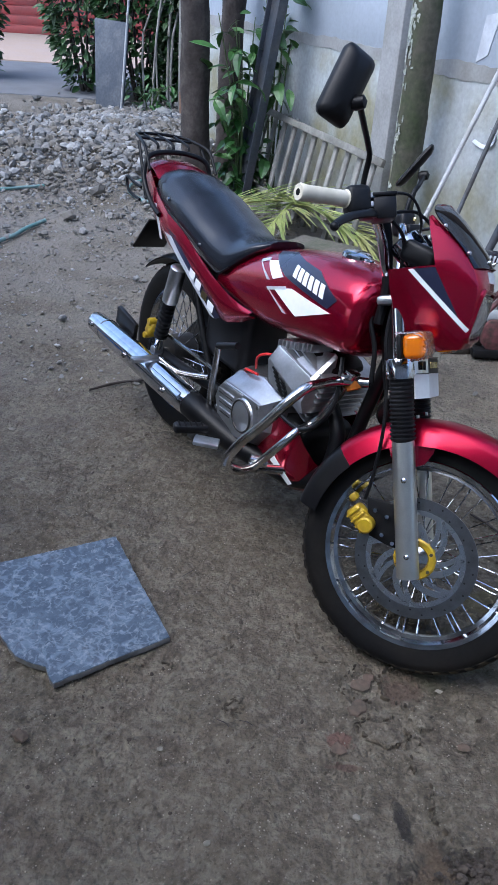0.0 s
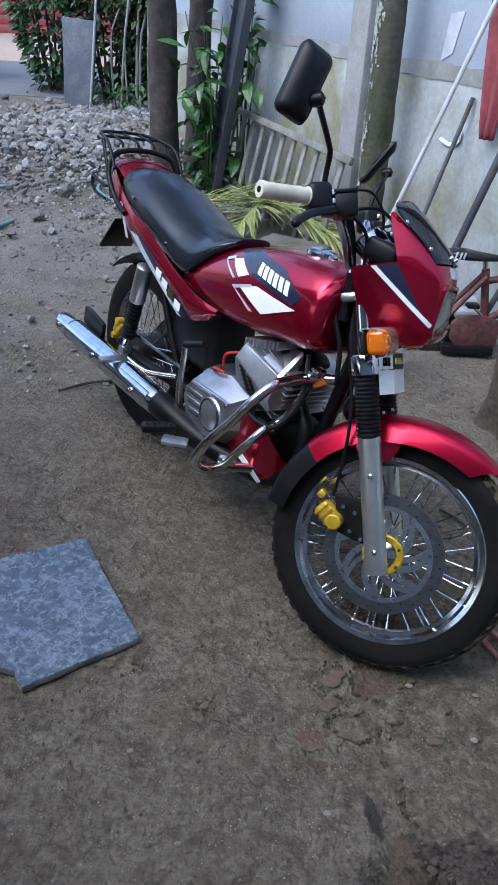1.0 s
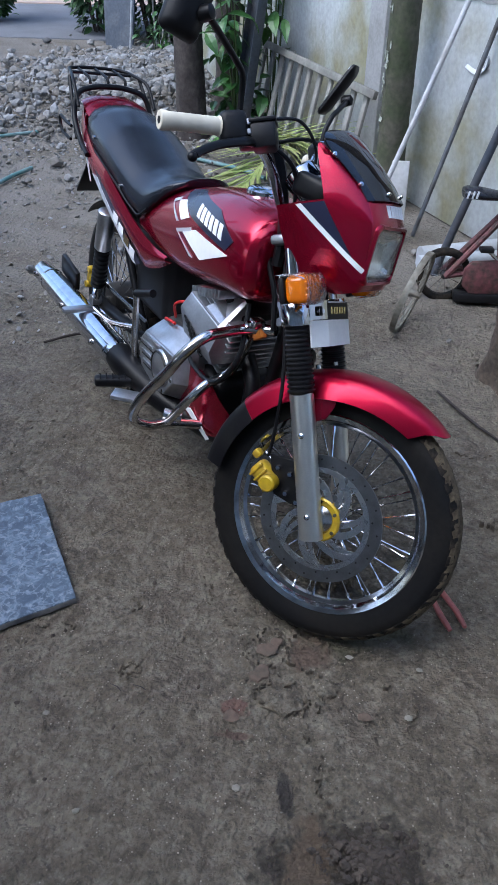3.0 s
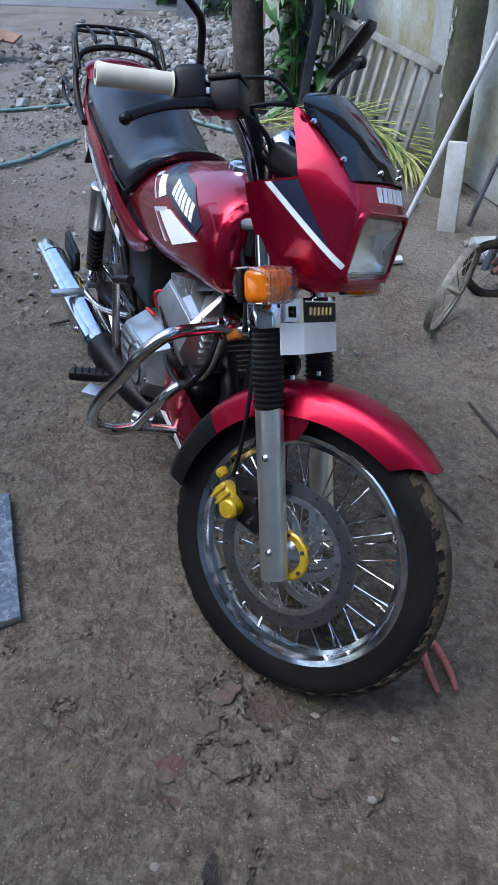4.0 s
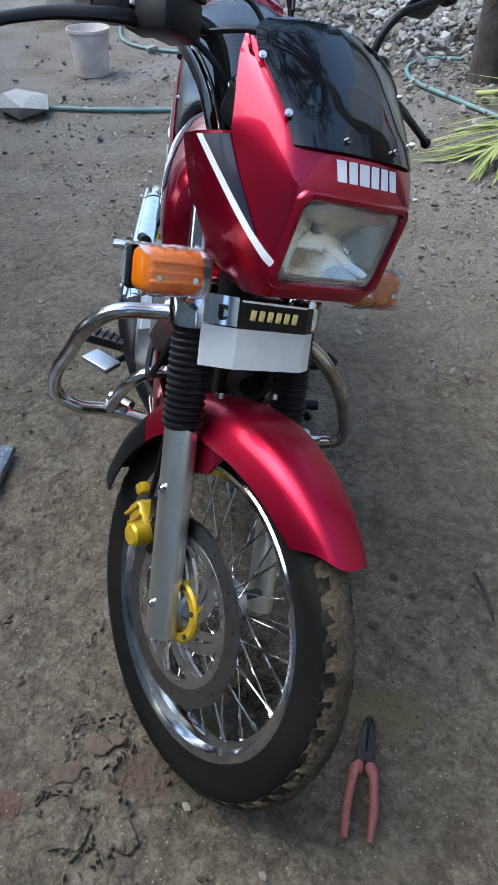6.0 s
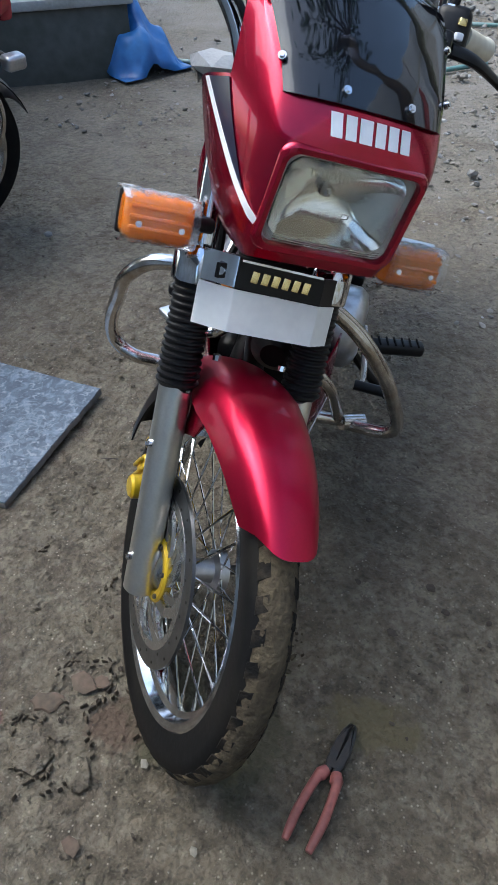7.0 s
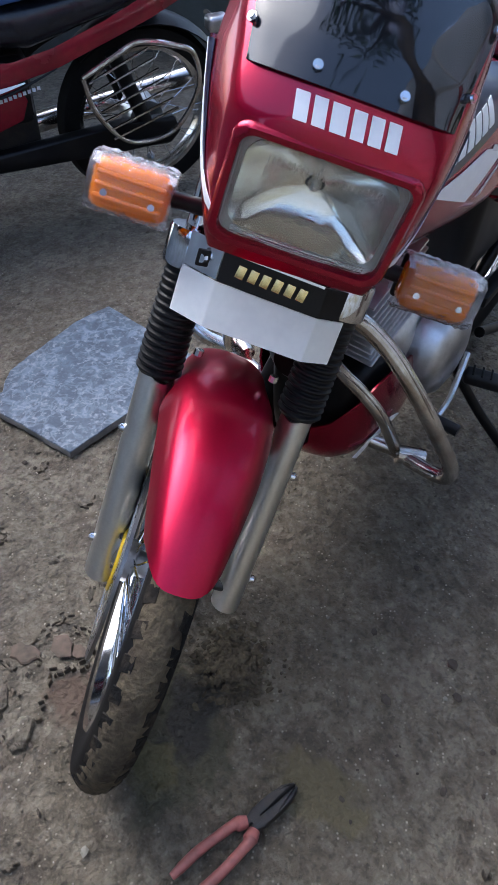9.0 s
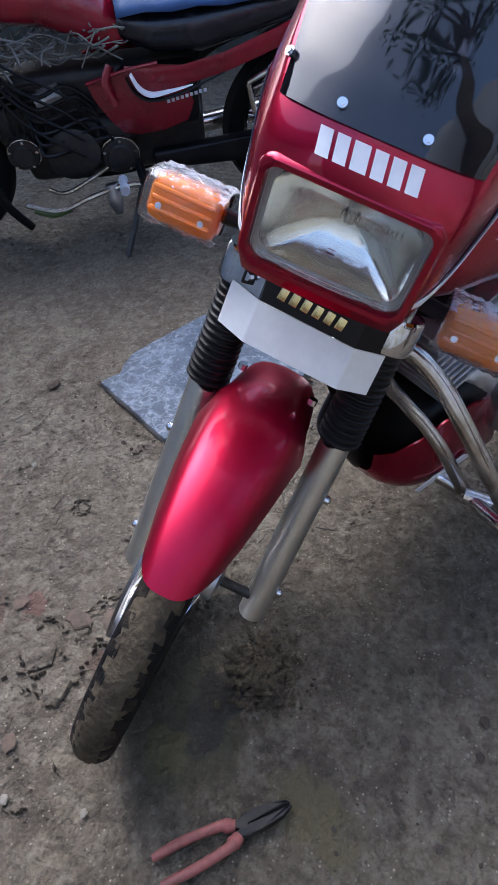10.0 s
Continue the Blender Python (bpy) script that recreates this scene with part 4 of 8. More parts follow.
# brake disc, its arms and yellow hub cover on the right
dm = lathe([(0.119, -0.0515), (0.1480, -0.0515), (0.1480, -0.0565), (0.119, -0.0565)], 64, closed=True)
DISCOB = wp("brake_disc", dm, DISC, FW, "drilled steel brake disc")
wp("disc_carrier", lathe([(0.108, -0.051), (0.120, -0.051), (0.120, -0.057), (0.108, -0.057)], 48, closed=True), CARRIER, FW, "silver ring of the disc carrier")
for k in range(7):
    a1 = bmesh.new()
    disc_arms(a1, 0.042, 0.112, 1, 0.95, -0.054, 0.006, 0.015)
    wp("carrier_arm", a1, CARRIER, FW).data.transform(XW @ Matrix.Rotation(6.2832 * k / 7, 4, "Y") @ XW.inverted())
    a2 = bmesh.new()
    disc_arms(a2, 0.045, 0.112, 1, 0.45, -0.054, 0.005, 0.011)
    wp("carrier_arm", a2, CARRIER, FW).data.transform(XW @ Matrix.Rotation(6.2832 * (k + 0.35) / 7, 4, "Y") @ XW.inverted())
for k in range(30):
    a = 6.2832 * k / 30
    r = 0.126 + 0.012 * (k % 2)
    wp("drilled_hole", rod((r * math.cos(a), -0.0563, r * math.sin(a)), (r * math.cos(a), -0.0572, r * math.sin(a)), 0.0024, 6), IRON, FW)
wp("hub_cover", lathe([(0.035, -0.060), (0.047, -0.061), (0.051, -0.058), (0.051, -0.048), (0.035, -0.048)], 36, closed=True), YELLOW, FW, "yellow painted hub flange")
wp("hub_cap", lathe([(0.0, -0.066), (0.012, -0.066), (0.020, -0.063), (0.030, -0.058), (0.035, -0.055), (0.035, -0.046), (0.0, -0.046)], 28), STEEL, FW, "dull steel hub centre")
for k in range(6):
    a = 1.047 * k + 0.3
    wp("bolt", rod((0.043 * math.cos(a), -0.060, 0.043 * math.sin(a)), (0.043 * math.cos(a), -0.0645, 0.043 * math.sin(a)), 0.0042, 6), IRON, FW)
sp("axle", rod((0, -0.100, -0.006), (0, 0.095, -0.006), 0.008, 12), IRON)


# caliper: carrier plate, ribbed yellow body, four bolts
def caliper():
    c = sp("brake_caliper", box((0.046, 0.036, 0.072), (-0.126, -0.077, 0.092), 0.012, Euler((0, radians(-38), 0)).to_matrix(), seg=3), YELLOW, None, "yellow painted brake caliper")
    R = Euler((0, radians(-38), 0)).to_matrix()
    o = Vector((-0.126, -0.077, 0.092))
    for dz in (-0.024, -0.008, 0.008, 0.024):
        sp("rib", box((0.044, 0.008, 0.007), o + R @ Vector((0.0, -0.0185, dz)), 0.003, R), YELLOW, c)
    sp("piston_boss", lathe([(0.0, -0.03), (0.016, -0.03), (0.02, -0.026), (0.02, 0.0)], 16, "Y", o + R @ Vector((0.006, -0.006, -0.018))), YELLOW, c)
    sp("banjo", box((0.022, 0.02, 0.02), o + R @ Vector((0.02, 0, 0.052)), 0.006, R), YELLOW, c)
    sp("carrier_plate", slab([(-0.11, -0.075, 0.145), (-0.04, -0.075, 0.13), (-0.012, -0.075, 0.06), (-0.02, -0.075, 0.01), (-0.07, -0.075, 0.03), (-0.11, -0.075, 0.05)], 0.012, bevel=0.003), BLACK, c, "black caliper bracket")
    for x, z in ((-0.088, 0.115), (-0.06, 0.1), (-0.075, 0.055), (-0.05, 0.035)):
        sp("bolt", rod((x, -0.08, z), (x, -0.091, z), 0.0055, 6), CHROME, c)


caliper()


# fork
def fork(side):
    y, x0 = (-0.0995 if side < 0 else 0.093), -0.0125
    leg = sp("fork_leg", lathe([(0.0, -0.036), (0.013, -0.036), (0.0155, -0.03), (0.0155, 0.3), (0.0, 0.3)], 24, "Z", (x0, y, 0)), ALU, None, "silver fork leg")
    # cover sheet round the front and outside of the slider, cut on the slant at the top
    rows = []
    for i in range(13):
        z = -0.043 + 0.343 * i / 12
        row = []
        for k in range(25):
            a = radians(-155 + 310 * k / 24)
            d = Vector((math.cos(a) * 0.85 + 0.0, 0, 0))
            zz = z
            if i == 12:
                zz = 0.285 + 0.04 * (0.5 - 0.5 * math.cos(a)) + 0.012 * math.sin(a) * side
            row.append((x0 + 0.0255 * math.cos(a), y + 0.0215 * math.sin(a), zz))
        rows.append(row)
    sp("fork_cover", sheet(rows[::-1] if side > 0 else rows, 0.002), FORKAL, leg, "brushed aluminium fork cover", 60)
    prof = [(0.024, 0.285)]
    for k in range(15):
        z = 0.29 + k * 0.0098
        prof += [(0.0305 - 0.0002 * k, z + 0.002), (0.0305 - 0.0002 * k, z + 0.0045), (0.0262, z + 0.0065), (0.0262, z + 0.0085)]
    prof += [(0.02, 0.44)]
    sp("fork_bellows", lathe(prof, 28, "Z", (x0, y, 0)), PLASTIC, leg, "ribbed black rubber fork gaiter", 25)
    sp("fork_clamp", lathe([(0.024, 0.432), (0.033, 0.432), (0.034, 0.436), (0.034, 0.474), (0.032, 0.478), (0.024, 0.478)], 28, "Z", (x0, y, 0)), CHROME, leg, "chrome clamp ring")
    sp("fork_tube", lathe([(0.0, 0.3), (0.0165, 0.3), (0.0165, 0.60), (0.0, 0.60)], 20, "Z", (x0, y, 0)), CHROME, leg)
    for z in (0.197, 0.014):
        sp("bolt", lathe([(0.0, 0.0), (0.0065, 0.0), (0.0065, 0.006), (0.003, 0.009), (0, 0.009)], 10, "Y", (x0 + 0.004, y + side * 0.021, z)) if side > 0 else lathe([(0.0, 0.0), (0.0065, 0.0), (0.0065, -0.006), (0.003, -0.009), (0, -0.009)], 10, "Y", (x0 + 0.004, y - 0.021, z)), CHROME, leg)
    return leg


fork(-1)
fork(1)
sp("lower_yoke", box((0.060, 0.17, 0.034), (-0.030, 0, 0.455), 0.012), BLACK)
sp("upper_yoke", box((0.070, 0.195, 0.022), (-0.030, 0, 0.612), 0.008), ALU)
sp("steering_head", rod((-0.05, 0, 0.40), (-0.05, 0, 0.66), 0.03, 20), BLACK)


# mudguard, front part red and rear flap black
def fender(a0, a1, r, hw, m, name, label, parent=None, tip=0.0):
    rows = []
    n = 26
    for i in range(n + 1):
        u = i / n
        w = hw * (float(np.interp(u, (0, 0.38, 0.46, 0.54, 0.75, 0.92, 1.0), (0.91, 0.91, 1.02, 1.06, 0.93, 0.78, 0.68))) if tip else 1.0)
        row = []
        for k in range(17):
            v = -1 + 2 * k / 16
            drop = 0.020 * abs(v) ** 2.2 + 0.040 * v ** 8
            a = radians(a0 + (a1 - a0 - 9 * tip * abs(v) ** 3.4) * u)
            q = r - drop + 0.006 * tip * u
            row.append((q * math.sin(a), w * v, q * math.cos(a)))
        rows.append(row)
    return wp(name, sheet(rows, 0.003), m, parent, label, 50)


FEND = fender(-34, 57, 0.331, 0.070, DULLRED, "front_mudguard", "glossy red front mudguard", tip=1.0)
fender(-66, -34, 0.329, 0.066, BLACK, "mudguard_flap", "matt black rear half of the mudguard", FEND)
for sd_ in (-1, 1):
    wp("mudguard_stay", slab([(-0.06, sd_ * 0.057, 0.285), (0.0, sd_ * 0.057, 0.295), (0.06, sd_ * 0.057, 0.285), (0.052, sd_ * 0.059, 0.255), (0.03, sd_ * 0.061, 0.228), (-0.02, sd_ * 0.062, 0.215), (-0.05, sd_ * 0.06, 0.245)], 0.005, bevel=0.002), RED, FEND, "red side of the mudguard between the fork legs")
    wp("bolt", rod((0.012, sd_ * 0.05, 0.345), (0.012, sd_ * 0.05, 0.337), 0.006, 8), CHROME, FEND)


# ---- fairing, screen, lamp ----
FLV = [  # height; nose, shoulder, lamp edge, corner, cheek edge, side, rear as (x, y)
    (0.490, (0.126, 0), (0.125, 0.045), (0.120, 0.080), (0.113, 0.086), (0.099, 0.087), (0.083, 0.084), (0.068, 0.080)),
    (0.506, (0.137, 0), (0.136, 0.045), (0.132, 0.083), (0.121, 0.093), (0.096, 0.096), (0.066, 0.095), (0.038, 0.090)),
    (0.555, (0.158, 0), (0.157, 0.045), (0.152, 0.085), (0.137, 0.101), (0.095, 0.113), (0.042, 0.113), (-0.010, 0.106)),
    (0.613, (0.179, 0), (0.178, 0.045), (0.171, 0.087), (0.151, 0.107), (0.084, 0.126), (0.030, 0.128), (-0.023, 0.120)),
    (0.645, (0.182, 0), (0.179, 0.045), (0.166, 0.090), (0.146, 0.110), (0.081, 0.131), (0.028, 0.136), (-0.025, 0.128)),
    (0.676, (0.177, 0), (0.173, 0.045), (0.154, 0.092), (0.136, 0.111), (0.078, 0.133), (0.026, 0.143), (-0.024, 0.135)),
    (0.700, None, None, (0.139, 0.098), (0.123, 0.114), (0.076, 0.131), None, None),
    (0.740, None, None, (0.110, 0.107), (0.099, 0.117), (0.071, 0.128), None, None),
    (0.764, None, None, (0.090, 0.111), (0.083, 0.1175), (0.068, 0.125), None, None),
    (0.782, None, None, (0.076, 0.114), (0.073, 0.117), (0.067, 0.120), None, None),
]


def cubic(t, xs, vs):
    """A smooth curve through the values vs at xs."""
    i = min(max(int(np.searchsorted(xs, t)) - 1, 0), len(xs) - 2)
    h = xs[i + 1] - xs[i]
    u = (t - xs[i]) / h
    sl = lambda k: (vs[min(k + 1, len(vs) - 1)] - vs[max(k - 1, 0)]) / (xs[min(k + 1, len(xs) - 1)] - xs[max(k - 1, 0)])
    m0, m1 = sl(i) * h, sl(i + 1) * h
    return (2 * u ** 3 - 3 * u * u + 1) * vs[i] + (u ** 3 - 2 * u * u + u) * m0 + (3 * u * u - 2 * u ** 3) * vs[i + 1] + (u ** 3 - u * u) * m1


def fair(z, c):
    """A point of the fairing: height z, column c from 0 at the nose to 6 at the rear, minus to the right side."""
    s = -1 if c < 0 else 1
    c = abs(c)
    pts = []
    for k in range(7):
        rows = [(r[0], *r[1 + k]) for r in FLV if r[1 + k]]
        zs = [r[0] for r in rows]
        zz = min(z, zs[-1])
        pts.append((cubic(zz, zs, [r[1] for r in rows]), cubic(zz, zs, [r[2] for r in rows])))
    pts = [(pts[1][0], -pts[1][1])] + pts + [(2 * pts[6][0] - pts[5][0], 2 * pts[6][1] - pts[5][1])]
    i = min(int(c), 5)
    t = c - i
    a, b, d, e = (Vector(pts[i + k]) for k in range(4))
    q = 0.5 * ((2 * b) + (d - a) * t + (2 * a - 5 * b + 4 * d - e) * t * t + (3 * b - a - 3 * d + e) * t ** 3)
    return Vector((q[0], s * max(q[1], 0), z))


def fair_x(z, x, s):
    """The point of the fairing's flank at height z and distance x ahead of the fork."""
    lo, hi = 2.0, 6.0
    for _ in range(24):
        m = (lo + hi) / 2
        lo, hi = (m, hi) if fair(z, m)[0] > x else (lo, m)
    return fair(z, s * lo)


def shell(grid, keep, thick):
    """A shell over the kept cells of a grid of points, with closed rims."""
    bm = bmesh.new()
    R, K = len(grid), len(grid[0])
    cells = [(i, j) for i in range(R - 1) for j in range(K - 1) if keep(i, j)]
    top, low = {}, {}
    for i, j in {(i + a, j + b) for i, j in cells for a in (0, 1) for b in (0, 1)}:
        du = grid[min(i + 1, R - 1)][j] - grid[max(i - 1, 0)][j]
        dv = grid[i][min(j + 1, K - 1)] - grid[i][max(j - 1, 0)]
        n = du.cross(dv).normalized()
        top[i, j], low[i, j] = bm.verts.new(grid[i][j]), bm.verts.new(grid[i][j] - n * thick)
    for i, j in cells:
        q = [(i, j), (i + 1, j), (i + 1, j + 1), (i, j + 1)]
        bm.faces.new([top[k] for k in q])
        bm.faces.new([low[k] for k in q[::-1]])
    count = {}
    for i, j in cells:
        q = [(i, j), (i + 1, j), (i + 1, j + 1), (i, j + 1)]
        for a, b in zip(q, q[1:] + q[:1]):
            count.setdefault(tuple(sorted((a, b))), []).append((a, b))
    for v in count.values():
        if len(v) == 1:
            a, b = v[0]
            bm.faces.new((top[b], top[a], low[a], low[b]))
    return bm


def fairing():
    zr = [0.490, 0.498, 0.506, 0.52, 0.537, 0.555, 0.575, 0.595, 0.613, 0.622, 0.631, 0.645, 0.66, 0.676, 0.688, 0.70, 0.72, 0.74, 0.753, 0.764, 0.774, 0.782]
    cc = [k / 4 for k in range(-24, 25)]
    grid = [[fair(z, c) for c in cc] for z in zr]

    def keep(i, j):
        z, c = (zr[i] + zr[i + 1]) / 2, abs(cc[j] + cc[j + 1]) / 2
        if z > 0.676:
            return 2 <= c <= 4
        return not (0.506 < z < 0.613 and c < 2)

    f = sp("fairing", shell(grid, keep, -0.004), RED, None, "glossy red headlamp fairing with cheeks beside the screen", 32)
    for s in (-1, 1):
        # stripe: white, with a black wedge ahead of it
        st, wd = [], []
        o = Vector((0.35, s * 0.9, 0.1))
        for i in range(13):
            u = i / 12
            z = 0.672 - 0.152 * u
            x = 0.026 + 0.118 * u
            st.append([fair_x(z, x - 0.006, s) + o * 0.0026, fair_x(z, x, s) + o * 0.0026, fair_x(z, x + 0.006, s) + o * 0.0026])
            z, x = 0.672 - 0.152 * 0.74 * u, 0.026 + 0.118 * 0.74 * u
            x1 = x + 0.007 + 0.045 * (1 - u)
            wd.append([fair_x(z, x + 0.006, s) + o * 0.0018, fair_x(z, (x + 0.006 + x1) / 2, s) + o * 0.0018, fair_x(z, x1, s) + o * 0.0018])
        sp("stripe", sheet(st if s < 0 else st[::-1], 0.0012), WHITE, f, "white decal stripe")
        sp("wedge", sheet(wd if s < 0 else wd[::-1], 0.0008), NAVY, f, "black decal wedge beside the stripe")
    # lettering on the nose drawn as six plain white blocks
    ws = [0.015, 0.0145, 0.0175, 0.0145, 0.0145, 0.0145]
    y = -0.049
    for wdt in ws:
        sl = 0.002
        q = []
        for zz, sh in ((0.656, -sl), (0.632, sl)):
            q.append([Vector((fair(zz, abs(yy) / 0.045)[0] + 0.0022, yy, zz)) for yy in (y + sh, y + wdt * 0.5 + sh, y + wdt - 0.002 + sh)])
        sp("letter_block", sheet(q, 0.0012), WHITE, f, "plain white lettering block")
        y += wdt + 0.0022
    SC = [(0.664, ((0.1835, 0), (0.181, 0.045), (0.166, 0.085), (0.153, 0.100))), (0.70, ((0.169, 0), (0.165, 0.045), (0.148, 0.088), (0.137, 0.104))), (0.74, ((0.146, 0), (0.142, 0.045), (0.122, 0.092), (0.110, 0.112))), (0.775, ((0.124, 0), (0.119, 0.045), (0.100, 0.094), (0.085, 0.119))), (0.795, ((0.109, 0), (0.105, 0.043), (0.089, 0.088), (0.075, 0.113))), (0.807, ((0.100, 0), (0.096, 0.037), (0.083, 0.074), (0.072, 0.094))), (0.814, ((0.094, 0), (0.091, 0.026), (0.082, 0.050), (0.073, 0.066)))]
    rows = []
    zz = [r[0] for r in SC]
    for i in range(19):
        z = 0.664 + (0.814 - 0.664) * i / 18
        ctl = [Vector((float(np.interp(z, zz, [r[1][k][0] for r in SC])), float(np.interp(z, zz, [r[1][k][1] for r in SC])), z)) for k in range(4)]
        half = spline(ctl, 5)
        rows.append([Vector((p.x, -p.y, p.z)) + Vector((0.003, 0, 0)) for p in half[:0:-1]] + [p + Vector((0.003, 0, 0)) for p in half])
    sp("windscreen", sheet(rows[::-1], 0.003), SMOKE, f, "dark smoked acrylic windscreen", 60)
    for x, y, z in ((0.095, 0.113, 0.757), (0.142, 0.102, 0.695), (0.176, 0.04, 0.676)):
        for s in (-1, 1):
            d = Vector((0.8, s * 0.5 if y > 0.1 else 0, 0.35)).normalized()
            p = Vector((x, s * y, z)) + d * 0.003
            b = rod(p, p + d * 0.004, 0.0048, 10)
            rod(p + d * 0.004, p + d * 0.0065, 0.003, 8, b)
            sp("screw", b, CHROME, f)
    return f


FAIR = fairing()
LC, LV = Vector((0.1545, 0, 0.5595)), Vector((0.042, 0, 0.107)).normalized()
LN = Vector((LV.z, 0, -LV.x))


def rrect(hw, hh, r, depth, n=6, sag=0.0):
    """A rounded oblong in the lamp's plane."""
    pts = []
    for cx, cz, a0 in ((hw - r, hh - r, 0), (-hw + r, hh - r, 90), (-hw + r, -hh + r, 180), (hw - r, -hh + r, 270)):
        for k in range(n + 1):
            a = radians(a0 + 90 * k / n)
            u, v = cx + r * math.cos(a), cz + r * math.sin(a)
            pts.append(LC + Vector((0, u, 0)) + LV * v + LN * (depth - sag * (u / hw) ** 2))
    return pts


def headlamp():
    bez = loft([rrect(0.094, 0.063, 0.018, -0.004, sag=0.008), rrect(0.094, 0.063, 0.018, 0.006, sag=0.008), rrect(0.091, 0.060, 0.017, 0.010, sag=0.008), rrect(0.085, 0.054, 0.015, 0.009, sag=0.007), rrect(0.083, 0.052, 0.014, 0.0, sag=0.006), rrect(0.083, 0.052, 0.014, -0.02, sag=0.006)], caps=False)
    h = sp("headlamp", bez, RED, FAIR, "rectangular headlamp in a red surround", 50)
    # grey rim behind the lens edge, and the bowl of the reflector inside it
    sp("lamp_rim", loft([rrect(0.083, 0.052, 0.014, -0.001, sag=0.005), rrect(0.079, 0.0485, 0.017, -0.004, sag=0.004), rrect(0.0765, 0.0465, 0.019, -0.010, sag=0.002)], caps=False), LAMPRIM, h, "grey inner rim of the lamp")
    bowl = []
    for f in (1.0, 0.95, 0.88, 0.78, 0.66, 0.54, 0.42, 0.30, 0.2, 0.13):
        ring = rrect(0.0765 * f, 0.0465 * f, 0.019 * f + 0.024 * f * (1 - f), 0.0)
        bowl.append([p - LN * (0.010 + 0.046 * (1 - f * f) ** 0.8) for p in ring])
    sp("reflector", loft(bowl, caps=False), REFLECT, h, "mirrored lamp reflector", 60)
    sp("bulb_socket", rod(LC - LN * 0.075, LC - LN * 0.052, 0.0075, 20), STEEL, h, "dark bulb socket")
    sp("bulb", tube([LC - LN * 0.064, LC - LN * 0.052, LC - LN * 0.046, LC - LN * 0.043], [0.004, 0.005, 0.005, 0.0025], 14), GLASS, h, "clear bulb")
    sp("bulb_cap", tube([LC - LN * 0.048, LC - LN * 0.045, LC - LN * 0.042], [0.0052, 0.0048, 0.002], 14), STEEL, h, "metal cap on the bulb's tip")
    rings = []
    for k, (f, dpt) in enumerate(((1.0, 0.0), (0.985, 0.004), (0.95, 0.0065), (0.85, 0.009), (0.6, 0.012), (0.3, 0.0135), (0.05, 0.014))):
        rings.append(rrect(0.082 * f, 0.051 * f, 0.013 * f, dpt, sag=0.006 * f))
    back = [[p - LN * 0.003 for p in r] for r in rings]
    sp("lens", loft(rings + [[q - LN * 0.0025 for q in r] for r in rings[::-1]] + [rings[0]], caps=False), LENS, h, "clear ribbed lamp lens", 60)
    rb = bmesh.new()
    for v in (-0.046, -0.043, -0.040):
        tube([LC + Vector((0, u, 0)) + LV * v + LN * (0.0055 - 0.006 * (u / 0.082) ** 2) for u in (-0.07, -0.035, 0, 0.035, 0.07)], 0.001, 5, rb)
    for k in range(24):
        u = -0.055 + 0.11 * k / 23
        rod(LC + Vector((0, u, 0)) + LV * 0.036 + LN * (0.009 - 0.006 * (u / 0.082) ** 2), LC + Vector((0, u, 0)) + LV * 0.043 + LN * (0.007 - 0.006 * (u / 0.082) ** 2), 0.0011, 5, rb)
    sp("lens_ribs", rb, GLASS, h, "moulded ribs of the lens")
    sp("lamp_shell", box((0.07, 0.16, 0.11), LC - LN * 0.105 + Vector((0, 0, 0.0)), 0.02), BLACK, h)


headlamp()

# plate and emblem strip below the lamp
PX = [(-0.107, 0.020), (-0.105, 0.022), (-0.066, 0.0445), (-0.064, 0.045), (0.060, 0.043), (0.062, 0.0425), (0.097, 0.018), (0.099, 0.016)]
PT = -0.05  # the plate hangs a touch lower on its left


def folded(z0, z1, n, thick, grow, y0=-1.0, y1=1.0):
    """A strip bent round the front of the fork, from height z0 to z1."""
    ys, xs = [p[0] for p in PX], [p[1] for p in PX]
    cols = [y for y in sorted(set(ys + [y0, y1])) if max(y0, ys[0]) <= y <= min(y1, ys[-1])]
    rows = [[(float(np.interp(y, ys, xs)) + grow, y, z0 + (z1 - z0) * i / n + PT * y) for y in cols] for i in range(n + 1)]
    return sheet(rows[::-1], thick)


NP = sp("number_plate", folded(0.3785, 0.4345, 3, 0.0025, 0.0), PLATE, None, "blank white folded number plate", 8)
EM = sp("emblem_strip", folded(0.4355, 0.472, 3, 0.004, -0.001, -0.064, 0.092), PLASTIC, None, "black strip with raised gold lettering blocks", 20)
sp("edge_line", folded(0.4705, 0.4735, 1, 0.003, 0.0012, -0.062, 0.058), CHROME, EM, "thin bright edge of the strip")
BK = sp("strip_bracket", folded(0.4365, 0.476, 3, 0.004, -0.0005, -0.106, -0.0655), CHROME, EM, "bare silver bracket beside the strip")
sp("rubber_pad", box((0.006, 0.022, 0.020), (0.0365, -0.083, 0.458), 0.002, Euler((0, 0, radians(30))).to_matrix()), PLASTIC, BK, "black rubber pad under a bolt")
sp("bolt", rod((0.037, -0.084, 0.458), (0.044, -0.088, 0.458), 0.0052, 8), CHROME, BK)
for k in range(6):
    y = -0.040 + k * 0.0150
    sp("letter_block", box((0.002, 0.0105, 0.0155), (0.0445, y, 0.4545 + PT * y), 0.0008, Euler((radians(-8), 0, 0)).to_matrix()), GOLD, EM, "plain gold lettering block")


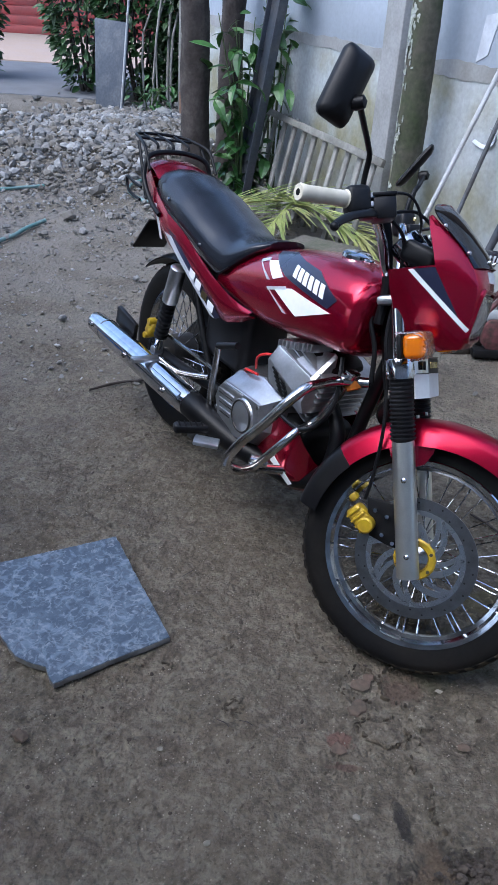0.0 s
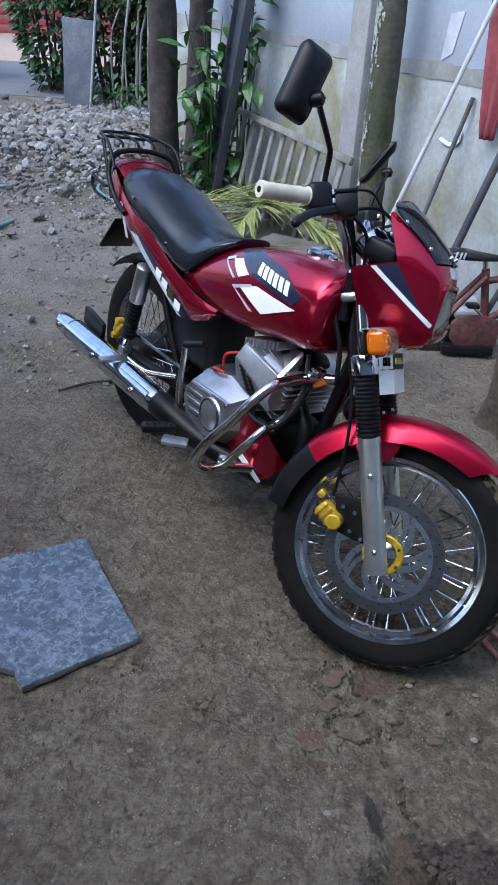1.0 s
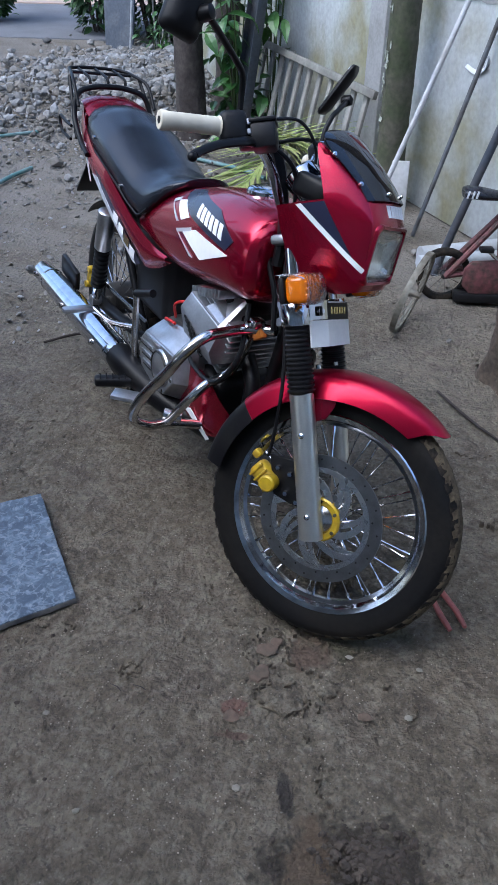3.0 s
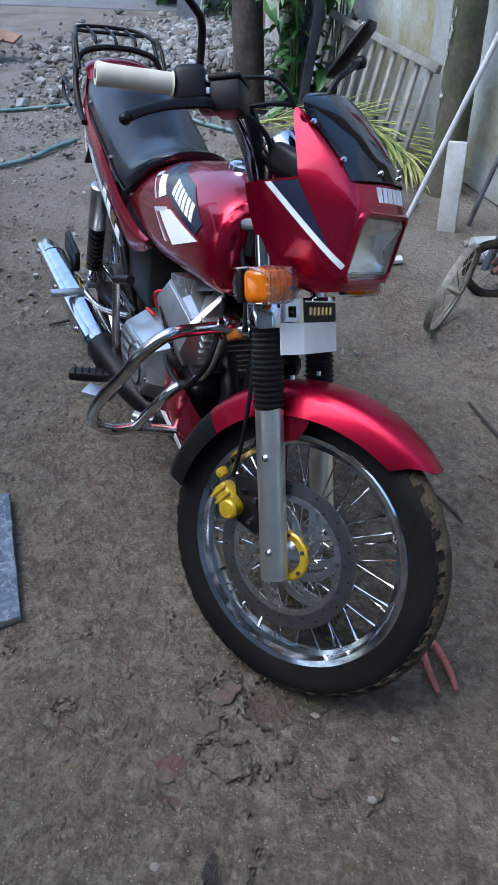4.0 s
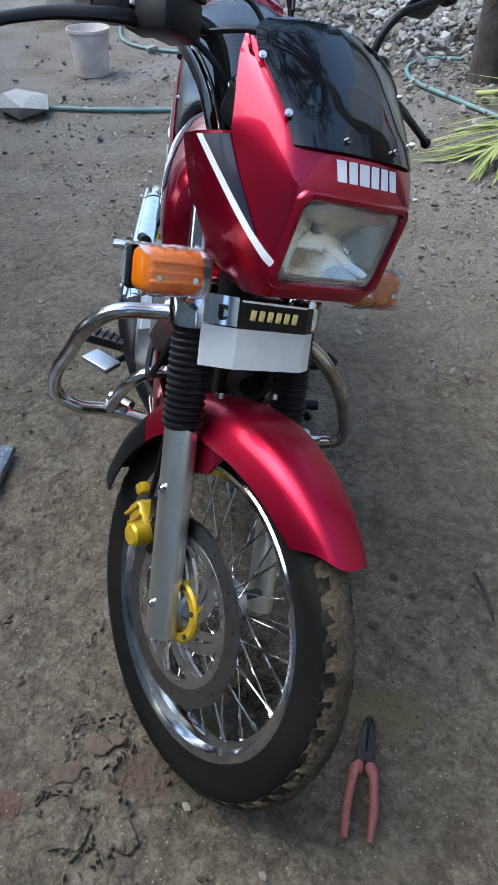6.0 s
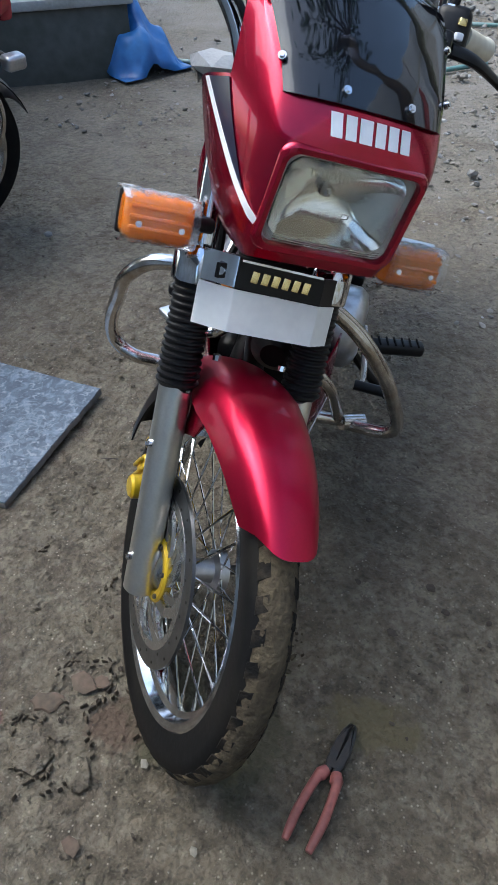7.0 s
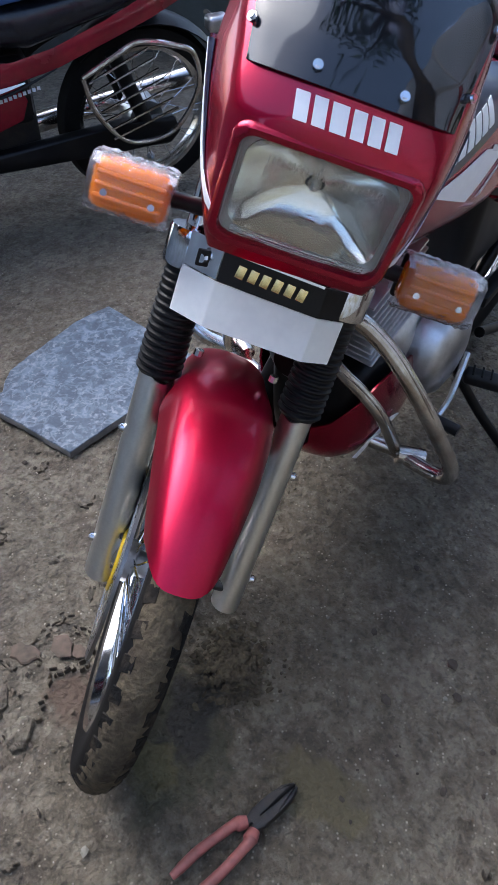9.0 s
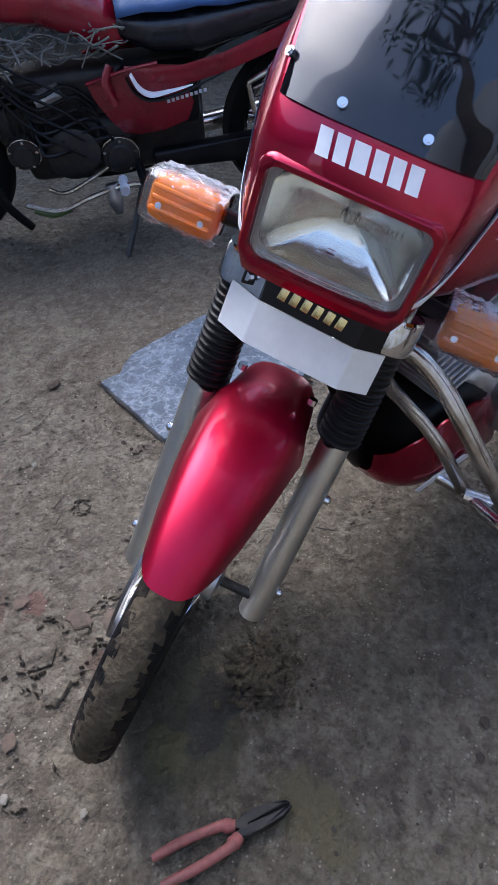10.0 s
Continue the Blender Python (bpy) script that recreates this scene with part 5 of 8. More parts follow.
# indicators, still in their clear film
def indicator(s):
    c = Vector((0.036, s * 0.180, 0.506))
    base = sp("indicator", box((0.012, 0.084, 0.053), c - Vector((0.022, 0, 0)), 0.004, seg=3), PLASTIC, None, "amber indicator wrapped in clear film")
    lens = box((0.046, 0.086, 0.055), c + Vector((0.007, 0, 0)), 0.013, seg=4)
    sp("lens", lens, AMBER, base, "ribbed amber lens")
    rb = bmesh.new()
    for k in range(3):
        box((0.007, 0.076, 0.0065), c + Vector((0.0290, 0, -0.013 + 0.0125 * k)), 0.003, bm=rb)
    sp("rib", rb, AMBER, base)
    # loose film: a thin crumpled skin over the top and front, with a gathered end
    rnd = random.Random(int(5 + s))
    rows = []
    for i in range(30):
        v = i / 29
        row = []
        for j in range(33):
            a = radians(-115 + 300 * j / 32)
            r = 1.0 + 0.10 * noise.noise((v * 9, j * 0.55, s * 3)) + 0.05 * noise.noise((v * 21, j * 1.3, s * 7))
            x = 0.0325 * math.copysign(abs(math.sin(a)) ** 0.6, math.sin(a)) * r + 0.004
            z = 0.0302 * math.copysign(abs(math.cos(a)) ** 0.5, math.cos(a)) * r
            row.append(c + Vector((x, (v - 0.5) * 0.092 + 0.002 * noise.noise((j * 0.7, v * 5, 2)), z)))
        rows.append(row)
    film = sp("film", sheet(rows, 0.0005), FILM, base, "crinkled clear wrapping film", 25)
    film.visible_shadow = False
    # the film's gathered fold along the top
    fold = [[c + Vector((-0.030 + 0.058 * q / 9, (v / 17 - 0.5) * 0.090, 0.0295 + 0.0035 * noise.noise((v * 0.9, q * 0.8, s)) + 0.0025 * noise.noise((v * 2.3, q * 2.1, 4)) - 0.010 * (q / 9) ** 4)) for v in range(18)] for q in range(10)]
    sp("film_fold", sheet(fold, 0.0006), MILKY, base, "whitish gathered fold of the film", 20)
    for dy in (-0.026, 0.026):
        sp("screw", rod(c + Vector((0.028, dy, -0.008)), c + Vector((0.032, dy, -0.008)), 0.004, 8), CHROME, base)
    sp("stalk", rod(c - Vector((0.014, s * 0.04, 0)), (0.01, s * 0.10, 0.506), 0.010, 10), PLASTIC, base)


indicator(-1)
indicator(1)


# handlebar, grips, levers, mirrors
BAR = sp("handlebar", tube([(-0.15, -0.337, 0.830), (-0.095, -0.26, 0.822), (-0.07, -0.205, 0.815), (-0.052, -0.145, 0.797), (-0.045, -0.098, 0.745), (-0.047, -0.06, 0.672), (-0.05, 0, 0.655), (-0.047, 0.06, 0.672), (-0.045, 0.098, 0.745), (-0.052, 0.145, 0.797), (-0.07, 0.205, 0.815), (-0.095, 0.26, 0.822), (-0.15, 0.337, 0.830)], 0.0112, 14), CHROME, None, "chrome handlebar")
for s in (-1, 1):
    a, b = Vector((-0.152, s * 0.340, 0.830)), Vector((-0.083, s * 0.243, 0.821))
    d = (a - b).normalized()
    g = tube([b, b + d * 0.003, b + d * 0.10, a - d * 0.004, a], [0.0195, 0.0168, 0.0165, 0.0185, 0.0165], 18, smooth=False)
    gr = sp("grip", g, GRIP, BAR, "off-white rubber grip")
    sp("grip_hole", rod(a - d * 0.001, a + d * 0.0006, 0.007, 12), BLACK, gr)
    sw = sp("switch_box", box((0.054, 0.05, 0.062), Vector((-0.066, s * 0.218, 0.818)), 0.014, Euler((0, 0, radians(-s * 36))).to_matrix(), seg=3), PLASTIC, BAR, "black switch housing")
    sp("button", box((0.008, 0.012, 0.010), Vector((-0.034, s * 0.212, 0.826)), 0.002), GOLD if s > 0 else LINEM, sw)
    sp("button", box((0.008, 0.012, 0.010), Vector((-0.034, s * 0.212, 0.808)), 0.002), LINEM, sw)
    lv = sp("lever", tube([(-0.035, s * 0.205, 0.790), (-0.03, s * 0.245, 0.785), (-0.052, s * 0.30, 0.776), (-0.064, s * 0.345, 0.762), (-0.067, s * 0.366, 0.753)], [0.009, 0.0075, 0.0065, 0.006, 0.006], 10, flat=1.5), BLACK, BAR, "black brake and clutch lever")
    bb = bmesh.new()
    bmesh.ops.create_icosphere(bb, subdivisions=2, radius=0.0095)
    bb.transform(Matrix.Translation((-0.068, s * 0.373, 0.749)))
    sp("lever_ball", bb, BLACK, lv)
    sp("perch", box((0.05, 0.045, 0.03), Vector((-0.045, s * 0.185, 0.795)), 0.008, Euler((0, 0, radians(-s * 30))).to_matrix()), PLASTIC, BAR)
mc = sp("brake_reservoir", box((0.050, 0.076, 0.048), (-0.022, -0.172, 0.800), 0.007, Euler((0, 0, radians(22))).to_matrix()), PLASTIC, BAR, "black brake fluid reservoir")
sp("reservoir_lid", box((0.053, 0.079, 0.008), (-0.022, -0.172, 0.827), 0.002, Euler((0, 0, radians(22))).to_matrix()), BLACK, mc)
sp("yellow_band", rod((-0.055, -0.158, 0.808), (-0.052, -0.152, 0.803), 0.0165, 14), BRASS, BAR, "yellow band round the throttle cable")
sp("throttle_sleeve", tube([(-0.062, -0.195, 0.825), (-0.05, -0.15, 0.812), (-0.03, -0.11, 0.80)], [0.016, 0.015, 0.006], 12), PLASTIC, BAR)


def mirror(s, c, tip, n, v):
    """A black-backed rectangular mirror on a bent stalk; n: the way its back looks, v: its long side."""
    X, Z = Vector(n).normalized(), Vector(v)
    Z = (Z - X * Z.dot(X)).normalized()
    R = Matrix((X, Z.cross(X), Z)).transposed().to_4x4()
    rings = []
    kx_ = 1.0 if s < 0 else 0.55
    k_, kw_ = (0.88, 0.80) if s < 0 else (0.90, 0.72)
    for hw, hh, x in ((0.038, 0.070, -0.012), (0.044, 0.076, -0.010), (0.046, 0.078, 0.0), (0.041, 0.072, 0.010), (0.022, 0.058, 0.020), (0.008, 0.03, 0.022)):
        ring = []
        hw, hh = hw * kw_, hh * k_
        for cx, cz, a0 in ((1, 1, 0), (-1, 1, 90), (-1, -1, 180), (1, -1, 270)):
            r = hw * 0.42
            for k in range(5):
                a = radians(a0 + 22.5 * k)
                ring.append(Vector((x * kx_, cx * (hw - r) + r * math.cos(a), cz * (hh - r) + r * math.sin(a))))
        rings.append(ring)
    b = loft(rings)
    b.transform(Matrix.Translation(c) @ R)
    mo = sp("mirror", b, PLASTIC, BAR, "black rear-view mirror on a bent stalk")
    gl = loft([[Vector((-0.0125 * kx_, p.y * 0.9, p.z * 0.94)) for p in rings[1]], [Vector((-0.0125 * kx_ - 0.001, p.y * 0.9, p.z * 0.94)) for p in rings[1]]])
    gl.transform(Matrix.Translation(c) @ R)
    sp("mirror_glass", gl, MIRROR, mo, "mirror glass")
    base = Vector((-0.058, s * 0.205, 0.835))
    st = tube([base, base + Vector((0.010, s * 0.004, 0.035)), base + Vector((0.024, s * 0.018, 0.066)), base + Vector((0.030, s * 0.045, 0.084)), Vector(tip)], 0.0062, 10, n=5)
    sp("stalk", st, BLACK, mo)
    sp("stalk_nut", rod(base - Vector((0, 0, 0.012)), base + Vector((0, 0, 0.012)), 0.0095, 6), CHROME, mo)
    sp("ball_joint", lathe([(0, -0.014), (0.011, -0.014), (0.014, -0.006), (0.012, 0.01), (0, 0.016)], 14, "X", tip), BLACK, mo)


mirror(-1, (-0.026, -0.398, 0.993), (-0.004, -0.392, 0.962), (0.752, -0.587, -0.302), (0.474, 0.162, 0.865))
mirror(1, (-0.055, 0.335, 0.985), (-0.03, 0.325, 0.955), (0.66, 0.185, -0.728), (0.739, 0.013, 0.674))

# instruments behind the screen
INS = sp("instrument_panel", box((0.085, 0.20, 0.05), (0.035, 0, 0.705), 0.014, Euler((0, radians(30), 0)).to_matrix(), seg=3), PLASTIC, None, "black instrument panel behind the screen")
sp("panel_edge", box((0.006, 0.17, 0.008), (0.058, 0, 0.742), 0.002), SILVERD, INS)
for s in (-1, 1):
    c = Vector((0.0, s * 0.05, 0.735))
    dd = Vector((-0.55, 0, 0.83)).normalized()
    sp("gauge", tube([c - dd * 0.05, c - dd * 0.046, c + dd * 0.008, c + dd * 0.012], [0.026, 0.036, 0.04, 0.037], 28, smooth=False), CHROME, INS, "round chrome-cased gauge")
    sp("gauge_face", rod(c + dd * 0.011, c + dd * 0.0135, 0.034, 28), PLASTIC, INS)
sp("key_lock", rod((-0.04, 0, 0.64), (-0.04, 0, 0.665), 0.014, 14), CHROME, INS)


def cable(pts, r=0.0038, m=None, name="cable", label="", steer=True):
    b = tube(pts, r, 8, n=8)
    (sp if steer else mp)(name, b, m or PLASTIC, None, label)


cable([(-0.02, -0.15, 0.79), (0.005, -0.10, 0.74), (-0.02, -0.075, 0.64), (-0.045, -0.070, 0.53), (-0.052, -0.078, 0.42), (-0.062, -0.086, 0.31), (-0.092, -0.082, 0.20), (-0.116, -0.077, 0.14)], 0.0045, None, "brake_hose", "black front brake hose")
cable([(-0.05, -0.125, 0.812), (-0.040, -0.090, 0.795), (-0.040, -0.068, 0.73), (-0.050, -0.055, 0.64), (-0.075, -0.05, 0.56)], 0.0125, None, "wiring_sheath", "thick black sheath round the handlebar wiring")
cable([(-0.03, -0.16, 0.835), (0.02, -0.09, 0.835), (0.035, -0.055, 0.77), (-0.01, -0.045, 0.68)], 0.0034, None, "throttle_cable")
cable([(-0.03, -0.11, 0.80), (0.03, -0.06, 0.80), (0.06, -0.02, 0.74), (0.0, 0.0, 0.66), (-0.07, -0.02, 0.60)], 0.004, None, "throttle_cable")
cable([(-0.03, 0.17, 0.79), (0.05, 0.12, 0.78), (0.05, 0.05, 0.70), (-0.02, 0.03, 0.62), (-0.1, 0.02, 0.55)], 0.004, None, "clutch_cable")
cable([(0.0, -0.04, 0.70), (-0.03, -0.05, 0.62), (-0.05, -0.075, 0.52), (-0.05, -0.07, 0.42)], 0.0045, None, "speedo_cable")
cable([(-0.05, -0.05, 0.64), (-0.09, -0.05, 0.58), (-0.085, -0.05, 0.5), (-0.1, -0.04, 0.42)], 0.0065, None, "wiring_loom", "black taped wiring loom")

# ---- tank, seat, tail ----
TX = [0.335, 0.40, 0.47, 0.55, 0.63, 0.72, 0.80, 0.87, 0.92, 0.95, 0.967, 0.973]
TT = [0.712, 0.762, 0.803, 0.834, 0.856, 0.876, 0.888, 0.892, 0.890, 0.882, 0.868, 0.85]
TB = [0.655, 0.638, 0.625, 0.618, 0.622, 0.636, 0.653, 0.664, 0.671, 0.680, 0.698, 0.72]
TW = [0.108, 0.114, 0.119, 0.124, 0.129, 0.132, 0.132, 0.130, 0.127, 0.121, 0.107, 0.088]
TPW = 2.7


def tank_at(x):
    return (float(np.interp(x, TX, TT)), float(np.interp(x, TX, TB)), float(np.interp(x, TX, TW)))


def tank_y(x, z):
    t, b, w = tank_at(x)
    u = (z - (0.62 * b + 0.38 * t)) / ((0.62 * (t - b)) if z > 0.62 * b + 0.38 * t else 0.38 * (t - b))
    return w * max(0.0, 1 - abs(u) ** TPW) ** (1 / TPW)


def tank():
    xs = sorted(set(list(np.linspace(0.335, 0.95, 34)) + [0.957, 0.962, 0.967, 0.970, 0.973]))
    rings = []
    for x in xs:
        t, b, w = tank_at(x)
        zc = 0.62 * b + 0.38 * t
        ring = []
        for k in range(48):
            a = 6.28319 * k / 48
            cy, cz = math.cos(a), math.sin(a)
            y = w * math.copysign(abs(cy) ** (2 / TPW), cy)
            z = zc + (0.62 if cz > 0 else 0.38) * (t - b) * math.copysign(abs(cz) ** (2 / TPW), cz)
            ring.append((x, y, z))
        rings.append(ring)
    return mp("fuel_tank", loft(rings), RED, None, "glossy red fuel tank with white and dark decals", 60)


TANK = tank()


def decal(quad, m, label, parent, yf, sides=(-1, 1), lift=0.0022, name="decal"):
    """A patch on a flank, from four (x, z) corners, laid on the surface y = yf(x, z)."""
    for s in sides:
        rows = []
        for i in range(7):
            u = i / 6
            row = []
            for j in range(7):
                v = j / 6
                p = (Vector(quad[0]) * (1 - v) + Vector(quad[1]) * v) * (1 - u) + (Vector(quad[3]) * (1 - v) + Vector(quad[2]) * v) * u
                row.append(Vector((p.x, s * (yf(p.x, p.y) + lift), p.y)))
            rows.append(row)
        mp(name, sheet(rows, 0.0012 * -s), m, parent, label, 60)


decal([(0.652, 0.758), (0.728, 0.782), (0.893, 0.776), (0.768, 0.722)], WHITE, "white decal panel", TANK, tank_y)
decal([(0.570, 0.808), (0.612, 0.820), (0.676, 0.796), (0.634, 0.777)], WHITE, "white decal panel", TANK, tank_y)
decal([(0.530, 0.800), (0.566, 0.815), (0.572, 0.809), (0.538, 0.794)], SILVERD, "silver decal line", TANK, tank_y)
decal([(0.538, 0.795), (0.548, 0.794), (0.622, 0.771), (0.608, 0.767)], SILVERD, "silver decal line", TANK, tank_y)
decal([(0.615, 0.751), (0.700, 0.779), (0.708, 0.773), (0.626, 0.745)], SILVERD, "silver decal line", TANK, tank_y)
decal([(0.622, 0.749), (0.634, 0.746), (0.728, 0.714), (0.712, 0.712)], SILVERD, "silver decal line", TANK, tank_y)
decal([(0.562, 0.832), (0.640, 0.852), (0.800, 0.852), (0.680, 0.800)], NAVY, "dark blue decal with lettering blocks", TANK, tank_y, lift=0.0020)
decal([(0.680, 0.800), (0.800, 0.852), (0.902, 0.812), (0.878, 0.783)], NAVY, "dark blue decal with lettering blocks", TANK, tank_y, lift=0.0020)
for k in range(6):
    u0, u1 = k / 6 + 0.014, (k + 0.80) / 6
    p = lambda u, v: (0.701 + 0.150 * u + 0.010 * v, 0.8385 - 0.008 * u - 0.028 * v - 0.004 * u * v)
    decal([p(u0, 0), p(u1, 0), p(u1, 1), p(u0, 1)], WHITE, "plain white lettering block", TANK, tank_y, lift=0.0036, name="letter_block")
mp("filler_cap", lathe([(0, 0.0), (0.036, 0.0), (0.04, 0.004), (0.038, 0.012), (0.03, 0.017), (0, 0.019)], 28, "Z", (0.80, 0, 0.884)), CHROME, TANK, "chrome filler cap")
mp("cap_hinge", box((0.03, 0.02, 0.012), (0.845, 0, 0.889), 0.004), CHROME, TANK)

SX = [-0.165, -0.13, -0.05, 0.08, 0.2, 0.3, 0.37, 0.42, 0.47, 0.505]
ST = [0.885, 0.905, 0.908, 0.885, 0.848, 0.822, 0.816, 0.822, 0.836, 0.842]
SB = [0.850, 0.825, 0.795, 0.768, 0.738, 0.702, 0.692, 0.740, 0.790, 0.820]
SW = [0.075, 0.105, 0.128, 0.134, 0.134, 0.130, 0.125, 0.116, 0.096, 0.06]


def seat():
    rings = []
    for x in np.linspace(-0.165, 0.505, 34):
        t, b, w = (float(np.interp(x, SX, q)) for q in (ST, SB, SW))
        zc = b + 0.35 * (t - b)
        ring = []
        for k in range(36):
            a = 6.28319 * k / 36
            cy, cz = math.cos(a), math.sin(a)
            p = 2.6
            y = w * math.copysign(abs(cy) ** (2 / p), cy)
            up = cz > 0
            z = zc + (0.65 * (t - b) if up else 0.35 * (t - b)) * math.copysign(abs(cz) ** (2 / (2.4 if up else 5)), cz)
            if up:
                y *= 1 - 0.16 * cz ** 2
            ring.append((x, y, z))
        rings.append(ring)
    s = mp("seat", loft(rings), SEAT, None, "long black vinyl dual seat", 60)
    for x, z in ((0.013, 0.835), (0.241, 0.752)):
        for sd in (-1, 1):
            mp("stud", rod((x, sd * 0.131, z), (x, sd * 0.137, z), 0.006, 10), CHROME, s)
    # piping along the lower edge
    for sd in (-1, 1):
        mp("piping", tube([(x, sd * (float(np.interp(x, SX, SW)) - 0.002), float(np.interp(x, SX, SB)) + 0.012) for x in np.linspace(-0.13, 0.40, 14)], 0.0035, 6), BLACK, s)
    return s


seat()


def flank(sd):
    """Red side panel and tail, from the tank back to the tail end."""
    X = [-0.29, -0.22, -0.10, 0.02, 0.14, 0.26, 0.34, 0.42, 0.50, 0.555]
    T = [0.865, 0.872, 0.835, 0.792, 0.768, 0.722, 0.692, 0.668, 0.655, 0.650]
    Bm = [0.80, 0.775, 0.735, 0.700, 0.672, 0.640, 0.610, 0.575, 0.605, 0.638]
    Y = [0.055, 0.085, 0.118, 0.132, 0.136, 0.134, 0.132, 0.128, 0.122, 0.116]
    rows = []
    for x in np.linspace(-0.29, 0.555, 30):
        t, b, y = (float(np.interp(x, X, q)) for q in (T, Bm, Y))
        rows.append([(x, sd * (y + 0.010 * math.sin(math.pi * v) - 0.012 * v * v), t + (b - t) * v) for v in (0, 0.12, 0.25, 0.4, 0.55, 0.7, 0.85, 1.0)])
    fp = mp("side_panel", sheet(rows if sd < 0 else rows[::-1], 0.004), RED, None, "glossy red side panel and tail", 50)
    yf = lambda x, z: float(np.interp(x, X, Y)) + 0.010
    decal([(-0.085, 0.800), (-0.065, 0.800), (0.022, 0.706), (0.000, 0.706)], SILVERD, "silver stripe", fp, yf, (sd,))
    decal([(0.035, 0.735), (0.085, 0.735), (0.400, 0.578), (0.378, 0.580)], SILVERD, "silver stripe on the side panel", fp, yf, (sd,), 0.003)
    decal([(0.045, 0.752), (0.11, 0.744), (0.425, 0.590), (0.405, 0.578)], NAVY, "black decal band", fp, yf, (sd,), 0.0015)
    for k in range(4):
        u = k / 4
        x0, z0 = 0.235 + 0.165 * u, 0.668 - 0.078 * u
        decal([(x0, z0 + 0.012), (x0 + 0.034, z0 + 0.004), (x0 + 0.030, z0 - 0.020), (x0 - 0.002, z0 - 0.012)], WHITE if k != 2 else GOLD, "plain white lettering block", fp, yf, (sd,), 0.0045, "letter_block")
    return fp


flank(-1)
flank(1)


def tail_top():
    rows = []
    for x, z, w in ((-0.12, 0.885, 0.105), (-0.17, 0.905, 0.102), (-0.22, 0.912, 0.094), (-0.27, 0.905, 0.076), (-0.305, 0.885, 0.058), (-0.312, 0.82, 0.052)):
        rows.append([(x, w * v, z - 0.02 * abs(v) ** 3) for v in (-1, -0.85, -0.5, 0, 0.5, 0.85, 1)])
    mp("tail_cowl", sheet(rows, 0.004), RED, None, "red tail cowl behind the seat", 50)
    mp("tail_lamp", box((0.04, 0.12, 0.06), (-0.305, 0, 0.815), 0.012, seg=3), DARKRED, None, "red tail lamp")
    mp("rear_mudguard", fender_body(), BLACK, None, "black rear mudguard")
    mp("mud_flap", slab([(-0.25, -0.062, 0.70), (-0.25, 0.062, 0.70), (-0.355, 0.066, 0.575), (-0.355, -0.066, 0.575)], 0.008, bevel=0.002), BLACK, None, "black plate below the tail")


def fender_body():
    rows = []
    for i in range(20):
        a = radians(-44 + 90 * i / 19)
        rows.append([(0.345 * math.sin(a), 0.062 * v, 0.30 + (0.345 - 0.02 * v * v) * math.cos(a)) for v in (-1, -0.6, 0, 0.6, 1)])
    return sheet(rows, 0.004)


tail_top()

# grab rail and luggage rack
GR = mp("grab_rail", tube([(-0.02, -0.142, 0.775), (-0.10, -0.138, 0.80), (-0.18, -0.132, 0.86), (-0.205, -0.112, 0.918), (-0.222, -0.06, 0.936), (-0.226, 0, 0.940), (-0.222, 0.06, 0.936), (-0.205, 0.112, 0.918), (-0.18, 0.132, 0.86), (-0.10, 0.138, 0.80), (-0.02, 0.142, 0.775)], 0.0085, 12), BLACK, None, "black tubular grab rail round the tail")
RK = mp("luggage_rack", tube([(-0.15, -0.128, 0.89), (-0.21, -0.125, 0.952), (-0.29, -0.108, 0.968), (-0.355, -0.088, 0.972), (-0.375, 0, 0.974), (-0.355, 0.088, 0.972), (-0.29, 0.108, 0.968), (-0.21, 0.125, 0.952), (-0.15, 0.128, 0.89)], 0.0055, 10), BLACK, None, "black wire luggage rack over the tail")
for y in (-0.06, 0.0, 0.06):
    mp("rack_bar", tube([(-0.24, y, 0.945), (-0.26, y, 0.962), (-0.37, y, 0.971)], 0.0048, 8), BLACK, RK)
mp("rack_bar", rod((-0.31, -0.104, 0.966), (-0.31, 0.104, 0.966), 0.0048, 8), BLACK, RK)
for s in (-1, 1):
    mp("rack_stay", rod((-0.27, s * 0.12, 0.96), (-0.13, s * 0.14, 0.80), 0.006, 8), BLACK, RK)
    mp("rack_stay", tube([(-0.16, s * 0.15, 0.79), (-0.25, s * 0.15, 0.80), (-0.27, s * 0.15, 0.84), (-0.22, s * 0.15, 0.835), (-0.16, s * 0.148, 0.83)], 0.005, 8), BLACK, RK)

# ---- rear wheel, swing arm, shocks ----
RW = wheel("rear_wheel", lambda n, b, m, par=None, lab="", ang=40: part(n, b, m, par or moto, lab, Matrix.Translation((0, 0, 0.305)), True, ang), 0.307, 0.088, "spoked rear wheel with chrome rim", False)
mp("drum", lathe([(0, -0.065), (0.035, -0.065), (0.052, -0.058), (0.056, -0.045), (0.056, 0.03), (0, 0.03)], 32, "Y", (0, 0, 0.305)), IRON, RW, "dark cast rear brake drum")
RC = mp("rear_caliper", box((0.045, 0.04, 0.062), (-0.06, -0.098, 0.365), 0.012, Euler((0, radians(25), 0)).to_matrix(), seg=3), YELLOW, RW, "grimy yellow painted rear brake caliper")
for k in (-1, 1):
    mp("caliper_lug", lathe([(0, -0.026), (0.011, -0.026), (0.013, -0.02), (0.013, 0.0)], 14, "Y", (-0.06 + 0.012 * k, -0.098, 0.365 + 0.03 * k)), YELLOW, RW)
mp("sprocket", lathe([(0.03, 0.062), (0.09, 0.062), (0.094, 0.065), (0.09, 0.068), (0.03, 0.068)], 36, "Y", (0, 0, 0.305)), IRON, RW)
